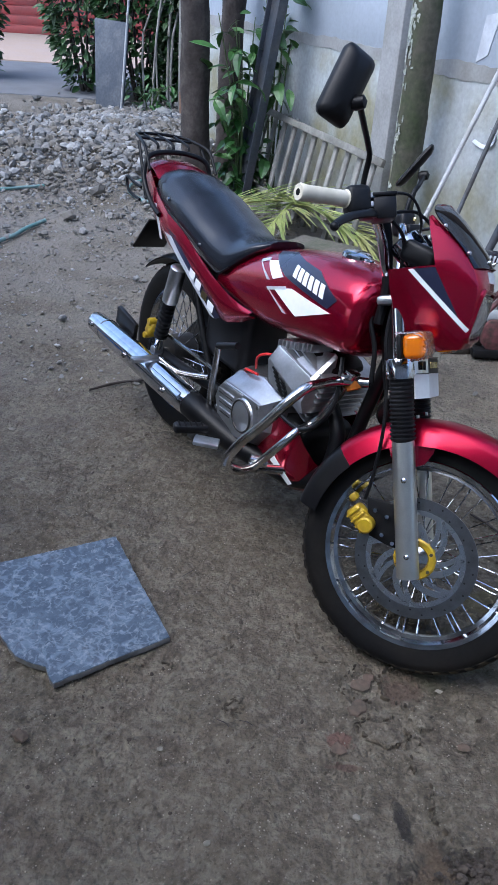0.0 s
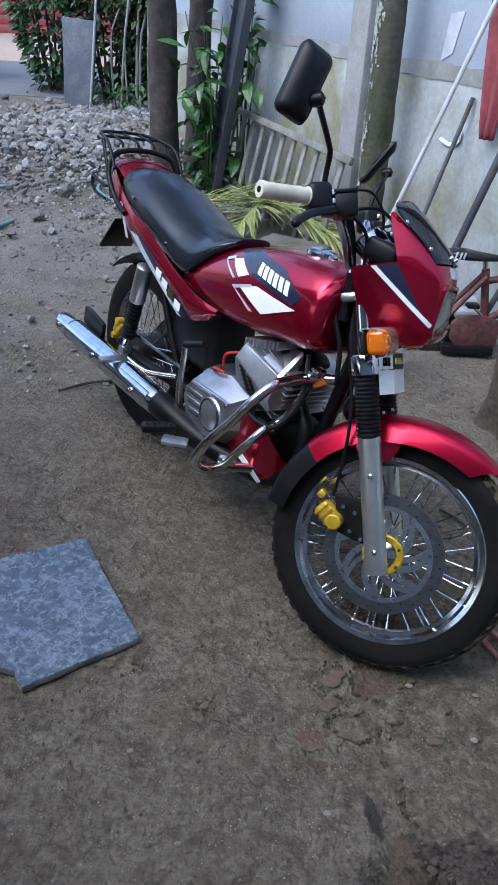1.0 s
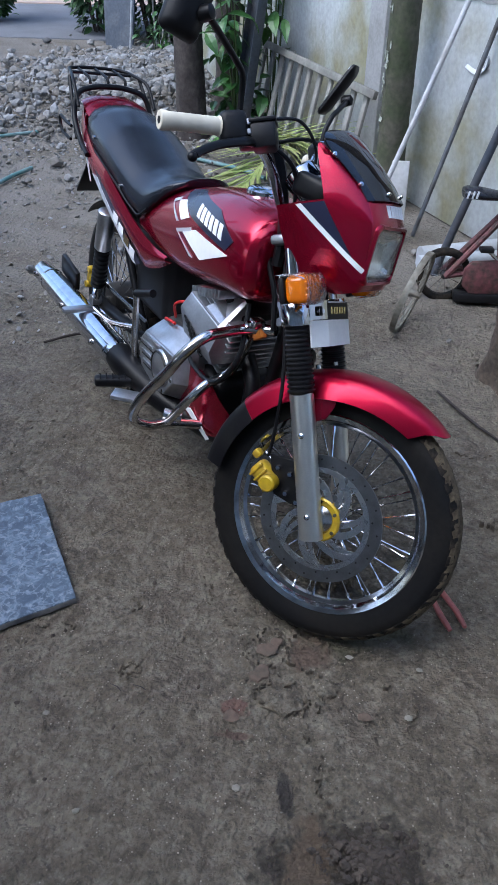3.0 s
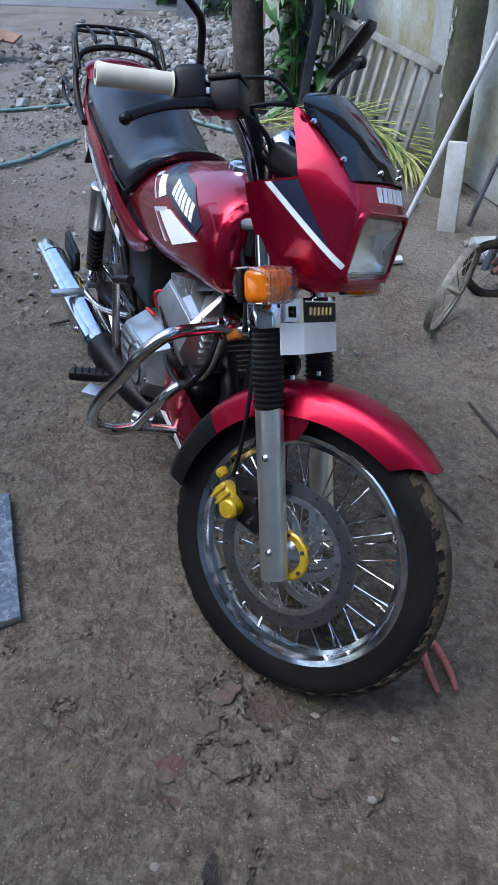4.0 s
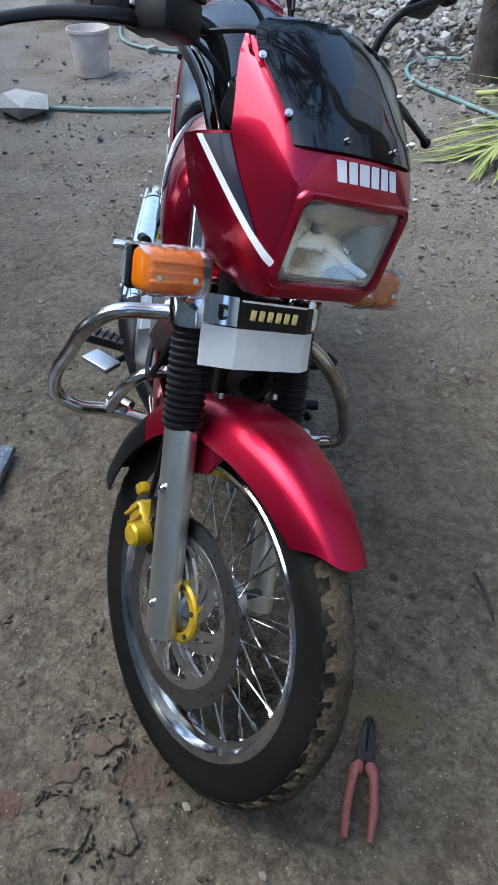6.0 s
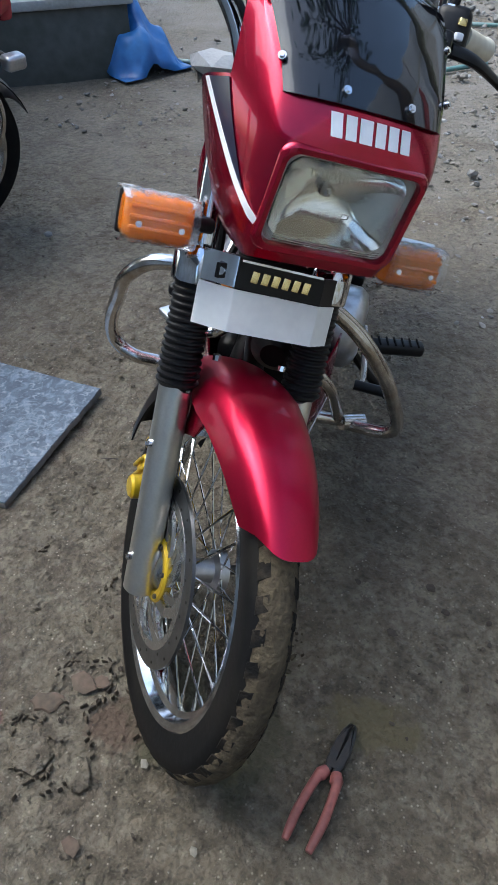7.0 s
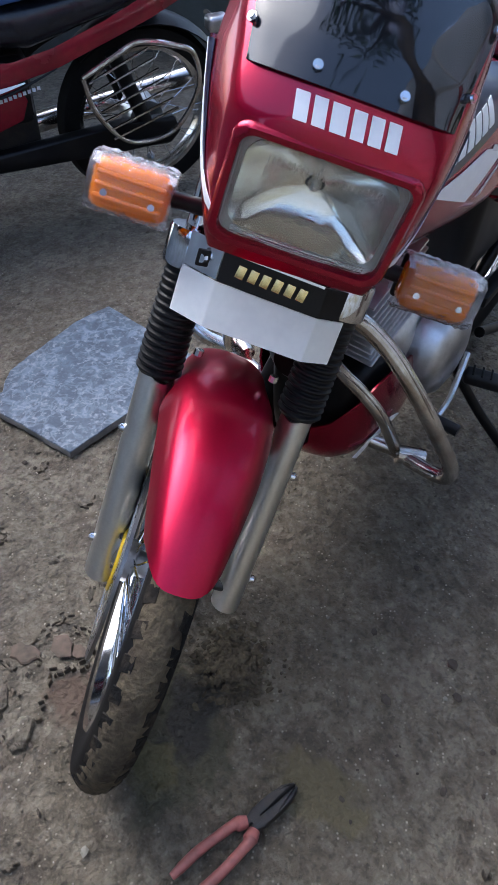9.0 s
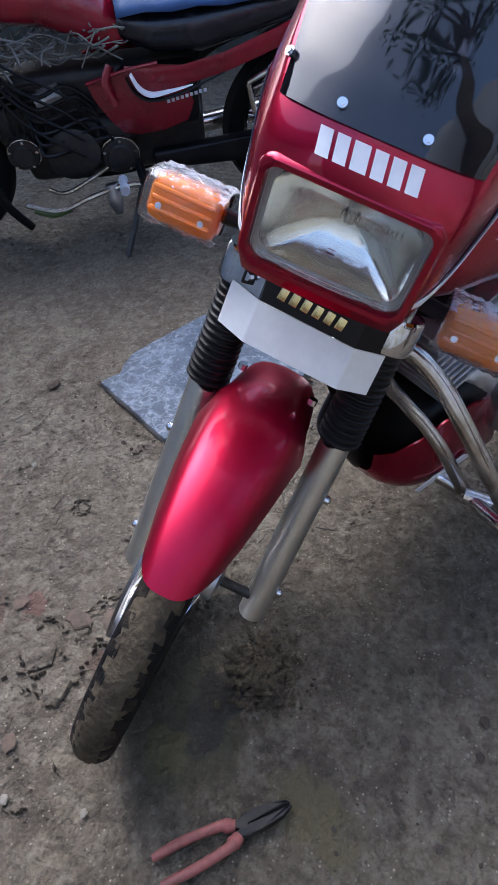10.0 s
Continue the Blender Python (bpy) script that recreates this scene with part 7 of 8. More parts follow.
def cloth():
    rows = []
    for i in range(26):
        u = i / 25
        row = []
        for j in range(13):
            v = j / 12
            w = 0.05 + 0.2 * (1 - u) ** 0.8
            s = 0.25 + w * (v - 0.5) + 0.05 * u
            row.append(wl(s, 0.06 + 0.02 * math.sin(v * 11 + u * 2) * (0.4 + u), 1.62 - 0.78 * u))
        rows.append(row)
    thing("cloth", sheet(rows, 0.003), REDCLOTH, "dull red cloth hanging folded on the wall", "cloth", angle=180)


cloth()
thing("pvc_pipe", tube([(1.0, 3.97, 0.045), (1.2, 4.05, 0.045), (1.38, 4.13, 0.045)], 0.042, 16), PVC, "grey-white plastic drain pipe lying by the wall", "pipe")
thing("pvc_pipe", tube([(0.99, 3.90, 0.035), (1.2, 3.97, 0.035), (1.42, 4.04, 0.035)], 0.034, 16), PVC, "grey-white plastic drain pipe lying by the wall", "pipe")


# ---- old child's bicycle ----
def bicycle():
    M = pose(1.06, 3.60, -0.004, -6, 0, 3) @ Matrix.Scale(0.92, 4)
    e = empty("bicycle", M, "old child's bicycle with faded red frame and black saddle", "bicycle")

    def w(x, r, tyre=True):
        rim = part("wheel", lathe([(r - 0.02, -0.010), (r - 0.008, -0.013), (r - 0.006, 0), (r - 0.008, 0.013), (r - 0.02, 0.010), (r - 0.023, 0)], 40, "Y", (x, 0, r), closed=True), STEEL, e, "rusty wheel")
        if tyre:
            part("tyre", lathe([(r - 0.026, -0.014), (r - 0.014, -0.021), (r - 0.001, -0.019), (r + 0.007, -0.010), (r + 0.008, 0), (r + 0.007, 0.010), (r - 0.001, 0.019), (r - 0.014, 0.021), (r - 0.026, 0.014)], 40, "Y", (x, 0, r), closed=True), MUDRUB, rim)
        part("hub", rod((x, -0.03, r), (x, 0.03, r), 0.014, 10), IRON, rim)
        for k in range(14):
            a = 6.283 * k / 14
            part("spoke", rod((x, 0.018 * (-1) ** k, r), (x + (r - 0.02) * math.cos(a), 0, r + (r - 0.02) * math.sin(a)), 0.0013, 5), STEEL, rim)

    w(0.02, 0.120)
    w(0.62, 0.125)
    part("seat_tube", rod((0.28, 0, 0.17), (0.24, 0, 0.43), 0.020, 10), PINK, e)
    part("down_tube", tube([(0.28, 0, 0.17), (0.45, 0, 0.28), (0.60, 0, 0.42)], 0.020, 10), PINK, e)
    part("top_tube", rod((0.25, 0, 0.37), (0.60, 0, 0.45), 0.017, 10), PINK, e)
    for s in (-1, 1):
        part("chain_stay", rod((0.28, s * 0.03, 0.17), (0.02, s * 0.045, 0.125), 0.013, 8), PINK, e)
        part("seat_stay", rod((0.245, s * 0.03, 0.40), (0.02, s * 0.05, 0.125), 0.014, 8), PINK, e)
        part("fork_blade", tube([(0.615, s * 0.04, 0.42), (0.62, s * 0.045, 0.30), (0.62, s * 0.045, 0.125)], 0.012, 8), PINK, e)
        part("crank", rod((0.26, s * 0.05, 0.20), (0.26 + s * 0.08, s * 0.06, 0.20 - s * 0.07), 0.008, 8), STEEL, e)
        part("pedal", box((0.06, 0.06, 0.02), (0.26 + s * 0.08, s * 0.09, 0.20 - s * 0.07), 0.005), PLASTIC, e)
    part("chain_guard", slab([(0.10, -0.06, 0.170), (0.13, -0.06, 0.205), (0.26, -0.06, 0.215), (0.34, -0.06, 0.19), (0.34, -0.06, 0.06), (0.14, -0.06, 0.05), (0.10, -0.06, 0.09)], 0.03, bevel=0.008), PINK, e, "faded red chain guard")
    part("head_tube", rod((0.61, 0, 0.42), (0.57, 0, 0.54), 0.02, 10), PINK, e)
    part("handlebar", tube([(0.50, -0.22, 0.66), (0.55, -0.10, 0.64), (0.56, 0, 0.60), (0.55, 0.10, 0.64), (0.50, 0.22, 0.66)], 0.011, 8), STEEL, e)
    for s in (-1, 1):
        part("grip", rod((0.515, s * 0.18, 0.655), (0.48, s * 0.27, 0.668), 0.017, 10), PLASTIC, e)
    part("seat_post", rod((0.24, 0, 0.41), (0.232, 0, 0.475), 0.013, 8), STEEL, e)
    rings = []
    for x, hw, z, h in ((-0.02, 0.05, 0.60, 0.035), (0.0, 0.072, 0.60, 0.045), (0.06, 0.075, 0.595, 0.045), (0.13, 0.045, 0.588, 0.038), (0.20, 0.022, 0.585, 0.03), (0.25, 0.014, 0.582, 0.022)):
        rings.append([(x + 0.075, hw * math.cos(a), z - 0.10 + h * 0.62 * math.sin(a) * (1 if math.sin(a) > 0 else 0.9)) for a in (6.283 * k / 20 for k in range(20))])
    sd_ = part("saddle", loft(rings), SEAT, e, "black saddle with a white side flash")
    for x in (0.065, 0.087, 0.105):
        part("flash", box((0.009, 0.004, 0.032), (x, -0.0745, 0.503), 0.0015, Euler((0, radians(12), 0)).to_matrix()), LINEM, sd_, "white flash on the saddle's side")
    part("belly_plate", box((0.26, 0.08, 0.045), (0.20, -0.045, 0.035), 0.01), PLASTIC, e, "black plastic step under the chain guard")


bicycle()
# loose rim lying against the poles
WHM = pose(0.925, 3.26, 0.17, 14, 0, 70)
WHE = empty("wheel_rim", WHM, "bare rusty bicycle wheel leaning by the poles", "wheel")
part("rim", lathe([(0.158, -0.008), (0.170, -0.012), (0.172, 0), (0.170, 0.012), (0.158, 0.008)], 44, "Y", closed=True), OLDRIM, WHE)
part("hub", rod((0, -0.035, 0), (0, 0.035, 0), 0.013, 10), OLDRIM, WHE)
for k in range(20):
    q = 6.283 * k / 20
    part("spoke", rod((0, 0.028 * (-1) ** k, 0), (0.16 * math.cos(q), 0, 0.16 * math.sin(q)), 0.0016, 5), OLDRIM, WHE)

# concrete block, palm frond, hose, bucket, planks
cb = box((0.40, 0.20, 0.19), (0, 0, 0.09), 0.014, seg=3)
for v in cb.verts:
    v.co += Vector((noise.noise(v.co * 9), noise.noise(v.co * 9 + Vector((4, 0, 0))), noise.noise(v.co * 9 + Vector((0, 4, 0))))) * 0.012
cb.transform(pose(0.42, 4.52, 0, 0, 0, -30))
thing("concrete_block", cb, MOSSBLOCK, "rough grey cement block lying on the ground", "block")


def frond(base, tip, side, seed, label):
    """A fallen palm frond: a bowed midrib with long narrow leaflets on both sides."""
    rnd = random.Random(seed)
    b, t = Vector(base), Vector(tip)
    e = empty("palm_frond", Matrix.Translation(b), label, "palm frond")
    mid = (b + t) * 0.5 + Vector(side)
    rib = spline([b, mid, t], 14)
    part("midrib", tube([p - b for p in rib], [0.014, 0.010, 0.004], 7, smooth=False), PALM, e)
    for i in range(3, len(rib) - 1):
        d = (rib[i] - rib[i - 1]).normalized()
        for s in (-1, 1):
            for q in range(2):
                sv = Vector((0, 0, 1)).cross(d) * s
                out = (sv * rnd.uniform(0.3, 0.65) + d * rnd.uniform(0.8, 1.0) + Vector((0, 0, rnd.uniform(0.0, 0.35)))).normalized()
                L = rnd.uniform(0.38, 0.62) * (0.55 + 0.45 * math.sin(math.pi * i / len(rib)))
                bm = bmesh.new()
                at = rib[i] + d * q * 0.02 - b
                rows = []
                for u, w in ((0, 0.5), (0.3, 1), (0.65, 0.75), (1, 0.05)):
                    c = at + out * L * u - Vector((0, 0, 0.12 * L * u * u))
                    c.z = max(c.z, 0.012 - b.z)
                    sd = out.cross(Vector((0, 0, 1))).normalized() * 0.0085 * w
                    rows.append([c + sd, c - Vector((0, 0, 0.003 * w)), c - sd])
                part("leaflet", sheet(rows, 0.0008, bm), PALM, e)
    return e


frond((-0.42, 5.62, 0.05), (0.66, 4.98, 0.10), (0.1, 0.05, 0.12), 3, "fallen yellow-green palm frond lying by the shrub")
frond((0.25, 5.75, 0.10), (0.0, 4.75, 0.06), (0.05, 0, 0.10), 4, "fallen yellow-green palm frond lying across the block")
thing("hose", tube([(-3.4, 3.5, 0.013), (-2.7, 3.9, 0.013), (-2.25, 4.10, 0.013), (-1.84, 4.35, 0.013), (-1.60, 4.57, 0.013), (-1.50, 4.75, 0.013), (-1.47, 4.92, 0.014), (-1.41, 5.13, 0.013)], 0.013, 10), HOSE, "faded teal garden hose lying across the yard", "hose")
thing("hose", tube([(-0.86, 6.42, 0.02), (-1.02, 6.34, 0.02), (-1.08, 6.15, 0.016), (-1.02, 5.95, 0.013), (-0.85, 5.75, 0.013), (-0.5, 5.55, 0.013), (-0.1, 5.33, 0.013), (0.1, 5.15, 0.013)], 0.013, 10), HOSE, "curved end of faded teal hose beside the rubble", "hose")
thing("hose", tube([(-3.6, 6.1, 0.013), (-3.0, 5.5, 0.013), (-2.4, 5.55, 0.013), (-1.7, 6.0, 0.013)], 0.012, 10), HOSE, "thin dark hose lying beyond the bucket", "hose")
bk = lathe([(0.0, 0.004), (0.10, 0.0), (0.125, 0.24), (0.132, 0.245), (0.132, 0.262), (0.125, 0.262), (0.12, 0.25), (0.098, 0.02), (0, 0.02)], 32, "Z", (-2.62, 4.78, 0))
BKT = thing("bucket", bk, BUCKET, "stained white paint bucket standing on the earth", "bucket")
for k in range(6):
    p = box((1.1, 0.12, 0.022), (0, 0, 0), 0.003)
    p.transform(pose(-3.95 + 0.10 * k, 7.15 + 0.05 * k, 0.06 + 0.03 * k, 8 + 3 * k, -6 + 2 * k, -50 + 7 * k))
    thing("plank", p, WOODB, "brown plank lying in a loose pile", "plank", "plank pile")
thing("gate_post", box((0.34, 0.34, 1.1), (-3.95, 5.95, 0.5), 0.02), CEMENT, "stained grey cement post at the yard's side", "post")


def heap_cloth(name, c, sx, sy, h, m, label, seed, cat="cloth"):
    rows = []
    for i in range(18):
        row = []
        for j in range(18):
            u, v = i / 17 * 2 - 1, j / 17 * 2 - 1
            r = math.hypot(u, v)
            z = h * max(0, 1 - r * r * 0.8) * (0.7 + 0.5 * noise.noise((u * 2.2 + seed, v * 2.2, 0))) + 0.05 * h * noise.noise((u * 7, v * 7, seed))
            row.append((c[0] + u * sx, c[1] + v * sy, c[2] + max(z, 0.004 + 0.01 * r)))
        rows.append(row)
    return thing(name, sheet(rows, 0.003), m, label, cat, angle=180)


heap_cloth("crumpled_cloth", (-3.45, 6.35, 0), 0.22, 0.22, 0.45, TEAL, "teal cloth heaped beside the cement post", 3)
# stick behind the silencer, stick by the stump
thing("stick", tube([(-0.50, 2.93, 0.008), (-0.38, 3.02, 0.010), (-0.20, 3.08, 0.008)], [0.005, 0.006, 0.003], 6), BARK, "thin dark stick lying on the earth", "stick")
thing("stick", tube([(1.02, 2.80, 0.008), (1.12, 2.62, 0.012), (1.22, 2.50, 0.008)], [0.004, 0.005, 0.003], 6), BARK, "thin dark stick lying on the earth", "stick")


# ---- pliers ----
def pliers():
    """Combination pliers with slim red handles, nose towards the motorcycle."""
    T, J = Vector((0.919, 1.899, 0)), Vector((0.9508, 1.8245, 0))
    d = (T - J).normalized()
    M = Matrix.Translation((J.x, J.y, 0.008)) @ Matrix(((d.x, -d.y, 0), (d.y, d.x, 0), (0, 0, 1))).to_4x4()
    e = empty("pliers", M, "combination pliers with faded red handles lying open on the earth", "pliers")
    for s in (-1, 1):
        jaw = [(-0.016, s * 0.003), (-0.006, s * 0.012), (0.008, s * 0.0165), (0.024, s * 0.0155), (0.045, s * 0.0145), (0.064, s * 0.012), (0.076, s * 0.0085), (0.081, s * 0.004), (0.081, s * 0.0006), (0.0, s * 0.0006)]
        jw = part("jaw", slab([(x, y, 0.010) for x, y in (jaw if s > 0 else jaw[::-1])], 0.013, bevel=0.004), TOOLBLACK, e, "dark oily steel jaw")
        h = tube([(-0.006, -s * 0.008, 0.009), (-0.018, -s * 0.0135, 0.010), (-0.026, -s * 0.0165, 0.011), (-0.055, -s * 0.0195, 0.011), (-0.085, -s * 0.0215, 0.011), (-0.112, -s * 0.0205, 0.010), (-0.132, -s * 0.0195, 0.009)], [0.0085, 0.0112, 0.0080, 0.0075, 0.0078, 0.0074, 0.0055], 12, n=5)
        part("handle", h, PLIERH, e, "faded red rubber handle")
    part("pivot", rod((0.004, 0, 0.003), (0.004, 0, 0.0175), 0.0075, 14), TOOLBLACK, e)


pliers()


# small finds on the earth: brick shards, pale chips, a dry leaf
def shard(x, y, s, m, label, seed, flat=0.3, cat="stone"):
    thing("brick_shard" if m is BRICKM else "stone_chip", rock(s, seed, at=(x, y, s * 0.06), flat=flat), m, label, cat, smooth=False)


for x, y, s, k in ((0.557, 1.588, 0.048, 1), (0.786, 1.441, 0.03, 2), (0.50, 1.40, 0.034, 3), (0.575, 1.615, 0.026, 6)):
    shard(x, y, s, BRICKM, "flat brown brick shard pressed into the earth", k, 0.12)
for x, y, s, k in ((0.748, 1.594, 0.020, 11), (0.536, 1.243, 0.022, 12), (0.909, 1.581, 0.018, 13), (0.881, 1.452, 0.022, 14), (0.253, 2.205, 0.02, 15), (0.853, 2.181, 0.012, 16), (0.234, 1.151, 0.02, 17), (0.35, 1.9, 0.012, 18), (-0.55, 2.3, 0.025, 19), (-0.7, 2.6, 0.03, 20), (0.1, 1.35, 0.02, 21)):
    shard(x, y, s * 0.75, PEBBLE, "small pale stone chip on the earth", k, 0.5)
shard(-0.214, 1.341, 0.034, BRICKM, "rounded brown pebble on the earth", 71, 0.7)
lf = bmesh.new()
leaf_mesh(lf, Vector((0.69, 1.645, 0.012)), Vector((0.9, 0.3, 0)).normalized(), Vector((0, 0, 1)), 0.045, 0.014, 0.1)
thing("dry_leaf", lf, PALM, "small dry yellow leaf under the front tyre", "leaf")


# ---- raised floor with a blue sheet ----
def platform():
    a, b = Vector((-2.62, 3.62, 0)), Vector((-3.6, 1.50, 0))
    d = (b - a).normalized()
    n = Vector((-d.y, d.x, 0)) * -1
    if n.x > 0:
        n = -n
    L = 7.0
    R = Matrix(((d.x, n.x, 0), (d.y, n.y, 0), (0, 0, 1))).to_4x4()
    M = Matrix.Translation(a) @ R
    f = box((L, 3.6, 0.40), (L / 2, 1.8, 0.15), 0.01)
    f.transform(M)
    p = tagged(link("raised_floor", f, DARKFACE), "raised dark-faced cement floor of a shed", "floor", kind="structure")
    e = box((L + 0.06, 3.66, 0.05), (L / 2, 1.80, 0.376), 0.01)
    e.transform(M)
    link("floor_edge", e, CEMENT, p, "pale cement nosing")
    w = box((L, 0.15, 2.6), (L / 2, 3.7, 1.3), 0.01)
    w.transform(M)
    tagged(link("wall_west", w, MOSSWALL), "dim stained cement wall of the shed", "wall", kind="structure")
    # Roof stays out of view; its overhang is sized to shade the second motorcycle.
    r = box((L - 0.9, 5.7, 0.05), (L / 2 + 0.75, 0.95, 2.62), 0.01, Euler((radians(4), 0, 0)).to_matrix())
    r.transform(M)
    tagged(link("shade_roof", r, ROOFM), "unseen grey sheet roof over the raised floor, overhang sized for shade", "roof", kind="structure")
    for x in (0.1, 3.4, 6.8):
        c = box((0.12, 0.12, 2.25), (x, 0.1, 1.5), 0.01)
        c.transform(M)
        link("post", c, CEMENT, p)
    return M


DARKFACE = mat("dark_damp_cement", (0.07, 0.075, 0.07), 0.85, 0, 0.2, 20, (0.045, 0.05, 0.042), 3, 0.003)
PLM = platform()
heap_cloth("plastic_sheet", (-2.78, 3.70, 0.0), 0.30, 0.22, 0.42, BLUEBAG, "crumpled blue plastic sheet beside the raised floor", 7, "plastic sheet")
thing("stone", rock(0.30, 31, at=(-2.35, 3.95, 0.06), flat=0.5), CEMENT, "flat grey stone lying on the earth", "stone", smooth=False)
thing("bottle_cap", lathe([(0, 0), (0.018, 0), (0.018, 0.02), (0.012, 0.026), (0, 0.026)], 16, "Z", (-2.019, 2.571, 0)), PVC, "small white plastic cap on the earth", "cap")


# ---- second motorcycle, parked behind ----
def second_bike():
    M = pose(-1.34, 2.10, 0, -10, 0, -80)
    e = empty("motorcycle", M, "older dark red commuter motorcycle parked on its side stand", "motorcycle")

    def hp(name, bm, m, par=None, lab="", ang=40):
        return part(name, bm, m, par or e, lab, None, True, ang)

    for nm, x in (("rear_wheel", 0.0), ("front_wheel", 1.30)):
        r = 0.295
        rim = hp(nm, lathe([(0.215, -0.03), (0.232, -0.033), (0.225, -0.015), (0.213, 0), (0.225, 0.015), (0.232, 0.033), (0.215, 0.03), (0.205, 0)], 44, "Y", (x, 0, r), closed=True), STEEL, None, "spoked wheel with dull chrome rim")
        hp("tyre", lathe([(0.222, -0.03), (0.25, -0.042), (0.28, -0.034), (0.295, 0), (0.28, 0.034), (0.25, 0.042), (0.222, 0.03)], 52, "Y", (x, 0, r), closed=True), RUBBER, rim, "worn black tyre")
        hp("hub", lathe([(0, -0.05), (0.06, -0.05), (0.06, 0.05), (0, 0.05)], 24, "Y", (x, 0, r)), ALU, rim)
        for k in range(28):
            a = 6.283 * k / 28
            a2 = a + (0.4 if k % 2 else -0.4)
            hp("spoke", rod((x + 0.055 * math.cos(a), 0.03 * (-1) ** k, r + 0.055 * math.sin(a)), (x + 0.212 * math.cos(a2), 0, r + 0.212 * math.sin(a2)), 0.0016, 5), STEEL, rim)
    # seat with a blue plastic cover folded over its top
    rings = []
    for x, t, bt, w in ((-0.12, 0.76, 0.70, 0.09), (0.0, 0.77, 0.665, 0.12), (0.2, 0.755, 0.625, 0.13), (0.36, 0.74, 0.585, 0.13), (0.5, 0.735, 0.60, 0.125), (0.60, 0.745, 0.645, 0.10), (0.66, 0.755, 0.69, 0.07)):
        rings.append([(x, w * math.copysign(abs(math.cos(a)) ** 0.75, math.cos(a)), (t + bt) / 2 + (t - bt) / 2 * math.copysign(abs(math.sin(a)) ** 0.8, math.sin(a))) for a in (6.283 * k / 28 for k in range(28))])
    st = hp("seat", loft(rings), SEAT, None, "black seat partly covered by blue plastic", 60)
    rows = [[(x, 0.137 * v, 0.775 - 0.035 * abs(v) ** 4 + 0.004 * math.sin(x * 40 + v * 6)) for v in np.linspace(-1, 1, 13)] for x in np.linspace(0.0, 0.60, 16)]
    hp("cover", sheet(rows, 0.003), NAVYSHEET, st, "blue plastic seat cover", 180)
    rings = []
    for x, t, bt, w in ((0.58, 0.74, 0.62, 0.09), (0.64, 0.80, 0.60, 0.12), (0.72, 0.85, 0.66, 0.138), (0.82, 0.87, 0.71, 0.14), (0.95, 0.87, 0.73, 0.13), (1.04, 0.83, 0.75, 0.09), (1.06, 0.80, 0.77, 0.05)):
        rings.append([(x, w * math.copysign(abs(math.cos(a)) ** 0.8, math.cos(a)), (t + bt) / 2 + (t - bt) / 2 * math.copysign(abs(math.sin(a)) ** 0.8, math.sin(a))) for a in (6.283 * k / 32 for k in range(32))])
    hp("fuel_tank", loft(rings), DARKRED, None, "faded red fuel tank", 60)
    for s in (-1, 1):
        # side panel below the seat, long tail band rising to the rear
        pn = hp("side_panel", sheet([[(0.72, s * 0.11, 0.555), (0.60, s * 0.128, 0.585), (0.53, s * 0.135, 0.60), (0.44, s * 0.132, 0.585)][::s], [(0.70, s * 0.122, 0.50), (0.60, s * 0.142, 0.52), (0.52, s * 0.148, 0.525), (0.42, s * 0.14, 0.53)][::s], [(0.66, s * 0.12, 0.43), (0.60, s * 0.138, 0.44), (0.51, s * 0.142, 0.45), (0.40, s * 0.135, 0.47)][::s], [(0.63, s * 0.105, 0.385), (0.58, s * 0.12, 0.38), (0.50, s * 0.122, 0.385), (0.42, s * 0.115, 0.405)][::s]], 0.005), DARKRED, None, "dark red side panel with plain lettering bars", 60)
        band = []
        for x, t, b_ in ((0.60, 0.60, 0.575), (0.52, 0.585, 0.53), (0.42, 0.585, 0.53), (0.30, 0.605, 0.55), (0.14, 0.655, 0.60), (0.0, 0.71, 0.645), (-0.14, 0.75, 0.69), (-0.26, 0.77, 0.73)):
            y = 0.142 - 0.25 * max(0, -x) ** 1.2
            band.append([(x, s * (y - 0.01), t), (x, s * y, (t + b_) / 2), (x, s * (y - 0.008), b_)])
        hp("tail_band", sheet(band[::s], 0.005), DARKRED, None, "red tail panel below the seat", 60)
        hp("stripe", tube([(0.585, s * 0.150, 0.585), (0.565, s * 0.152, 0.54), (0.53, s * 0.153, 0.517), (0.47, s * 0.152, 0.52), (0.40, s * 0.150, 0.53)], [0.006, 0.009, 0.010, 0.006, 0.002], 8, flat=0.3), WHITE, pn, "white and black stripe")
        for k in range(9):
            hp("letter_bar", box((0.010, 0.002, 0.011), (0.48 - 0.0145 * k, s * 0.1485, 0.488 + 0.0025 * k), 0.0005), LINEM, pn, "plain pale lettering bar")
        shk = hp("shock_absorber", rod((0.12, s * 0.12, 0.56), (0.02, s * 0.12, 0.30), 0.024, 14), BLACK, None, "black rear shock")
        hp("indicator", box((0.07, 0.05, 0.045), (-0.20, s * 0.18, 0.62), 0.012, seg=3), ALU, None, "rear indicator with a silver body")
        hp("indicator_stalk", rod((-0.20, s * 0.1, 0.62), (-0.20, s * 0.16, 0.62), 0.01, 8), PLASTIC)
        hp("footrest", rod((0.60, s * 0.12, 0.285), (0.595, s * 0.24, 0.285), 0.015, 10), PLASTIC, None, "black rubber footrest")
        hp("fork_leg", rod((1.29, s * 0.09, 0.29), (1.06, s * 0.09, 0.85), 0.024, 14), STEEL, None, "fork leg")
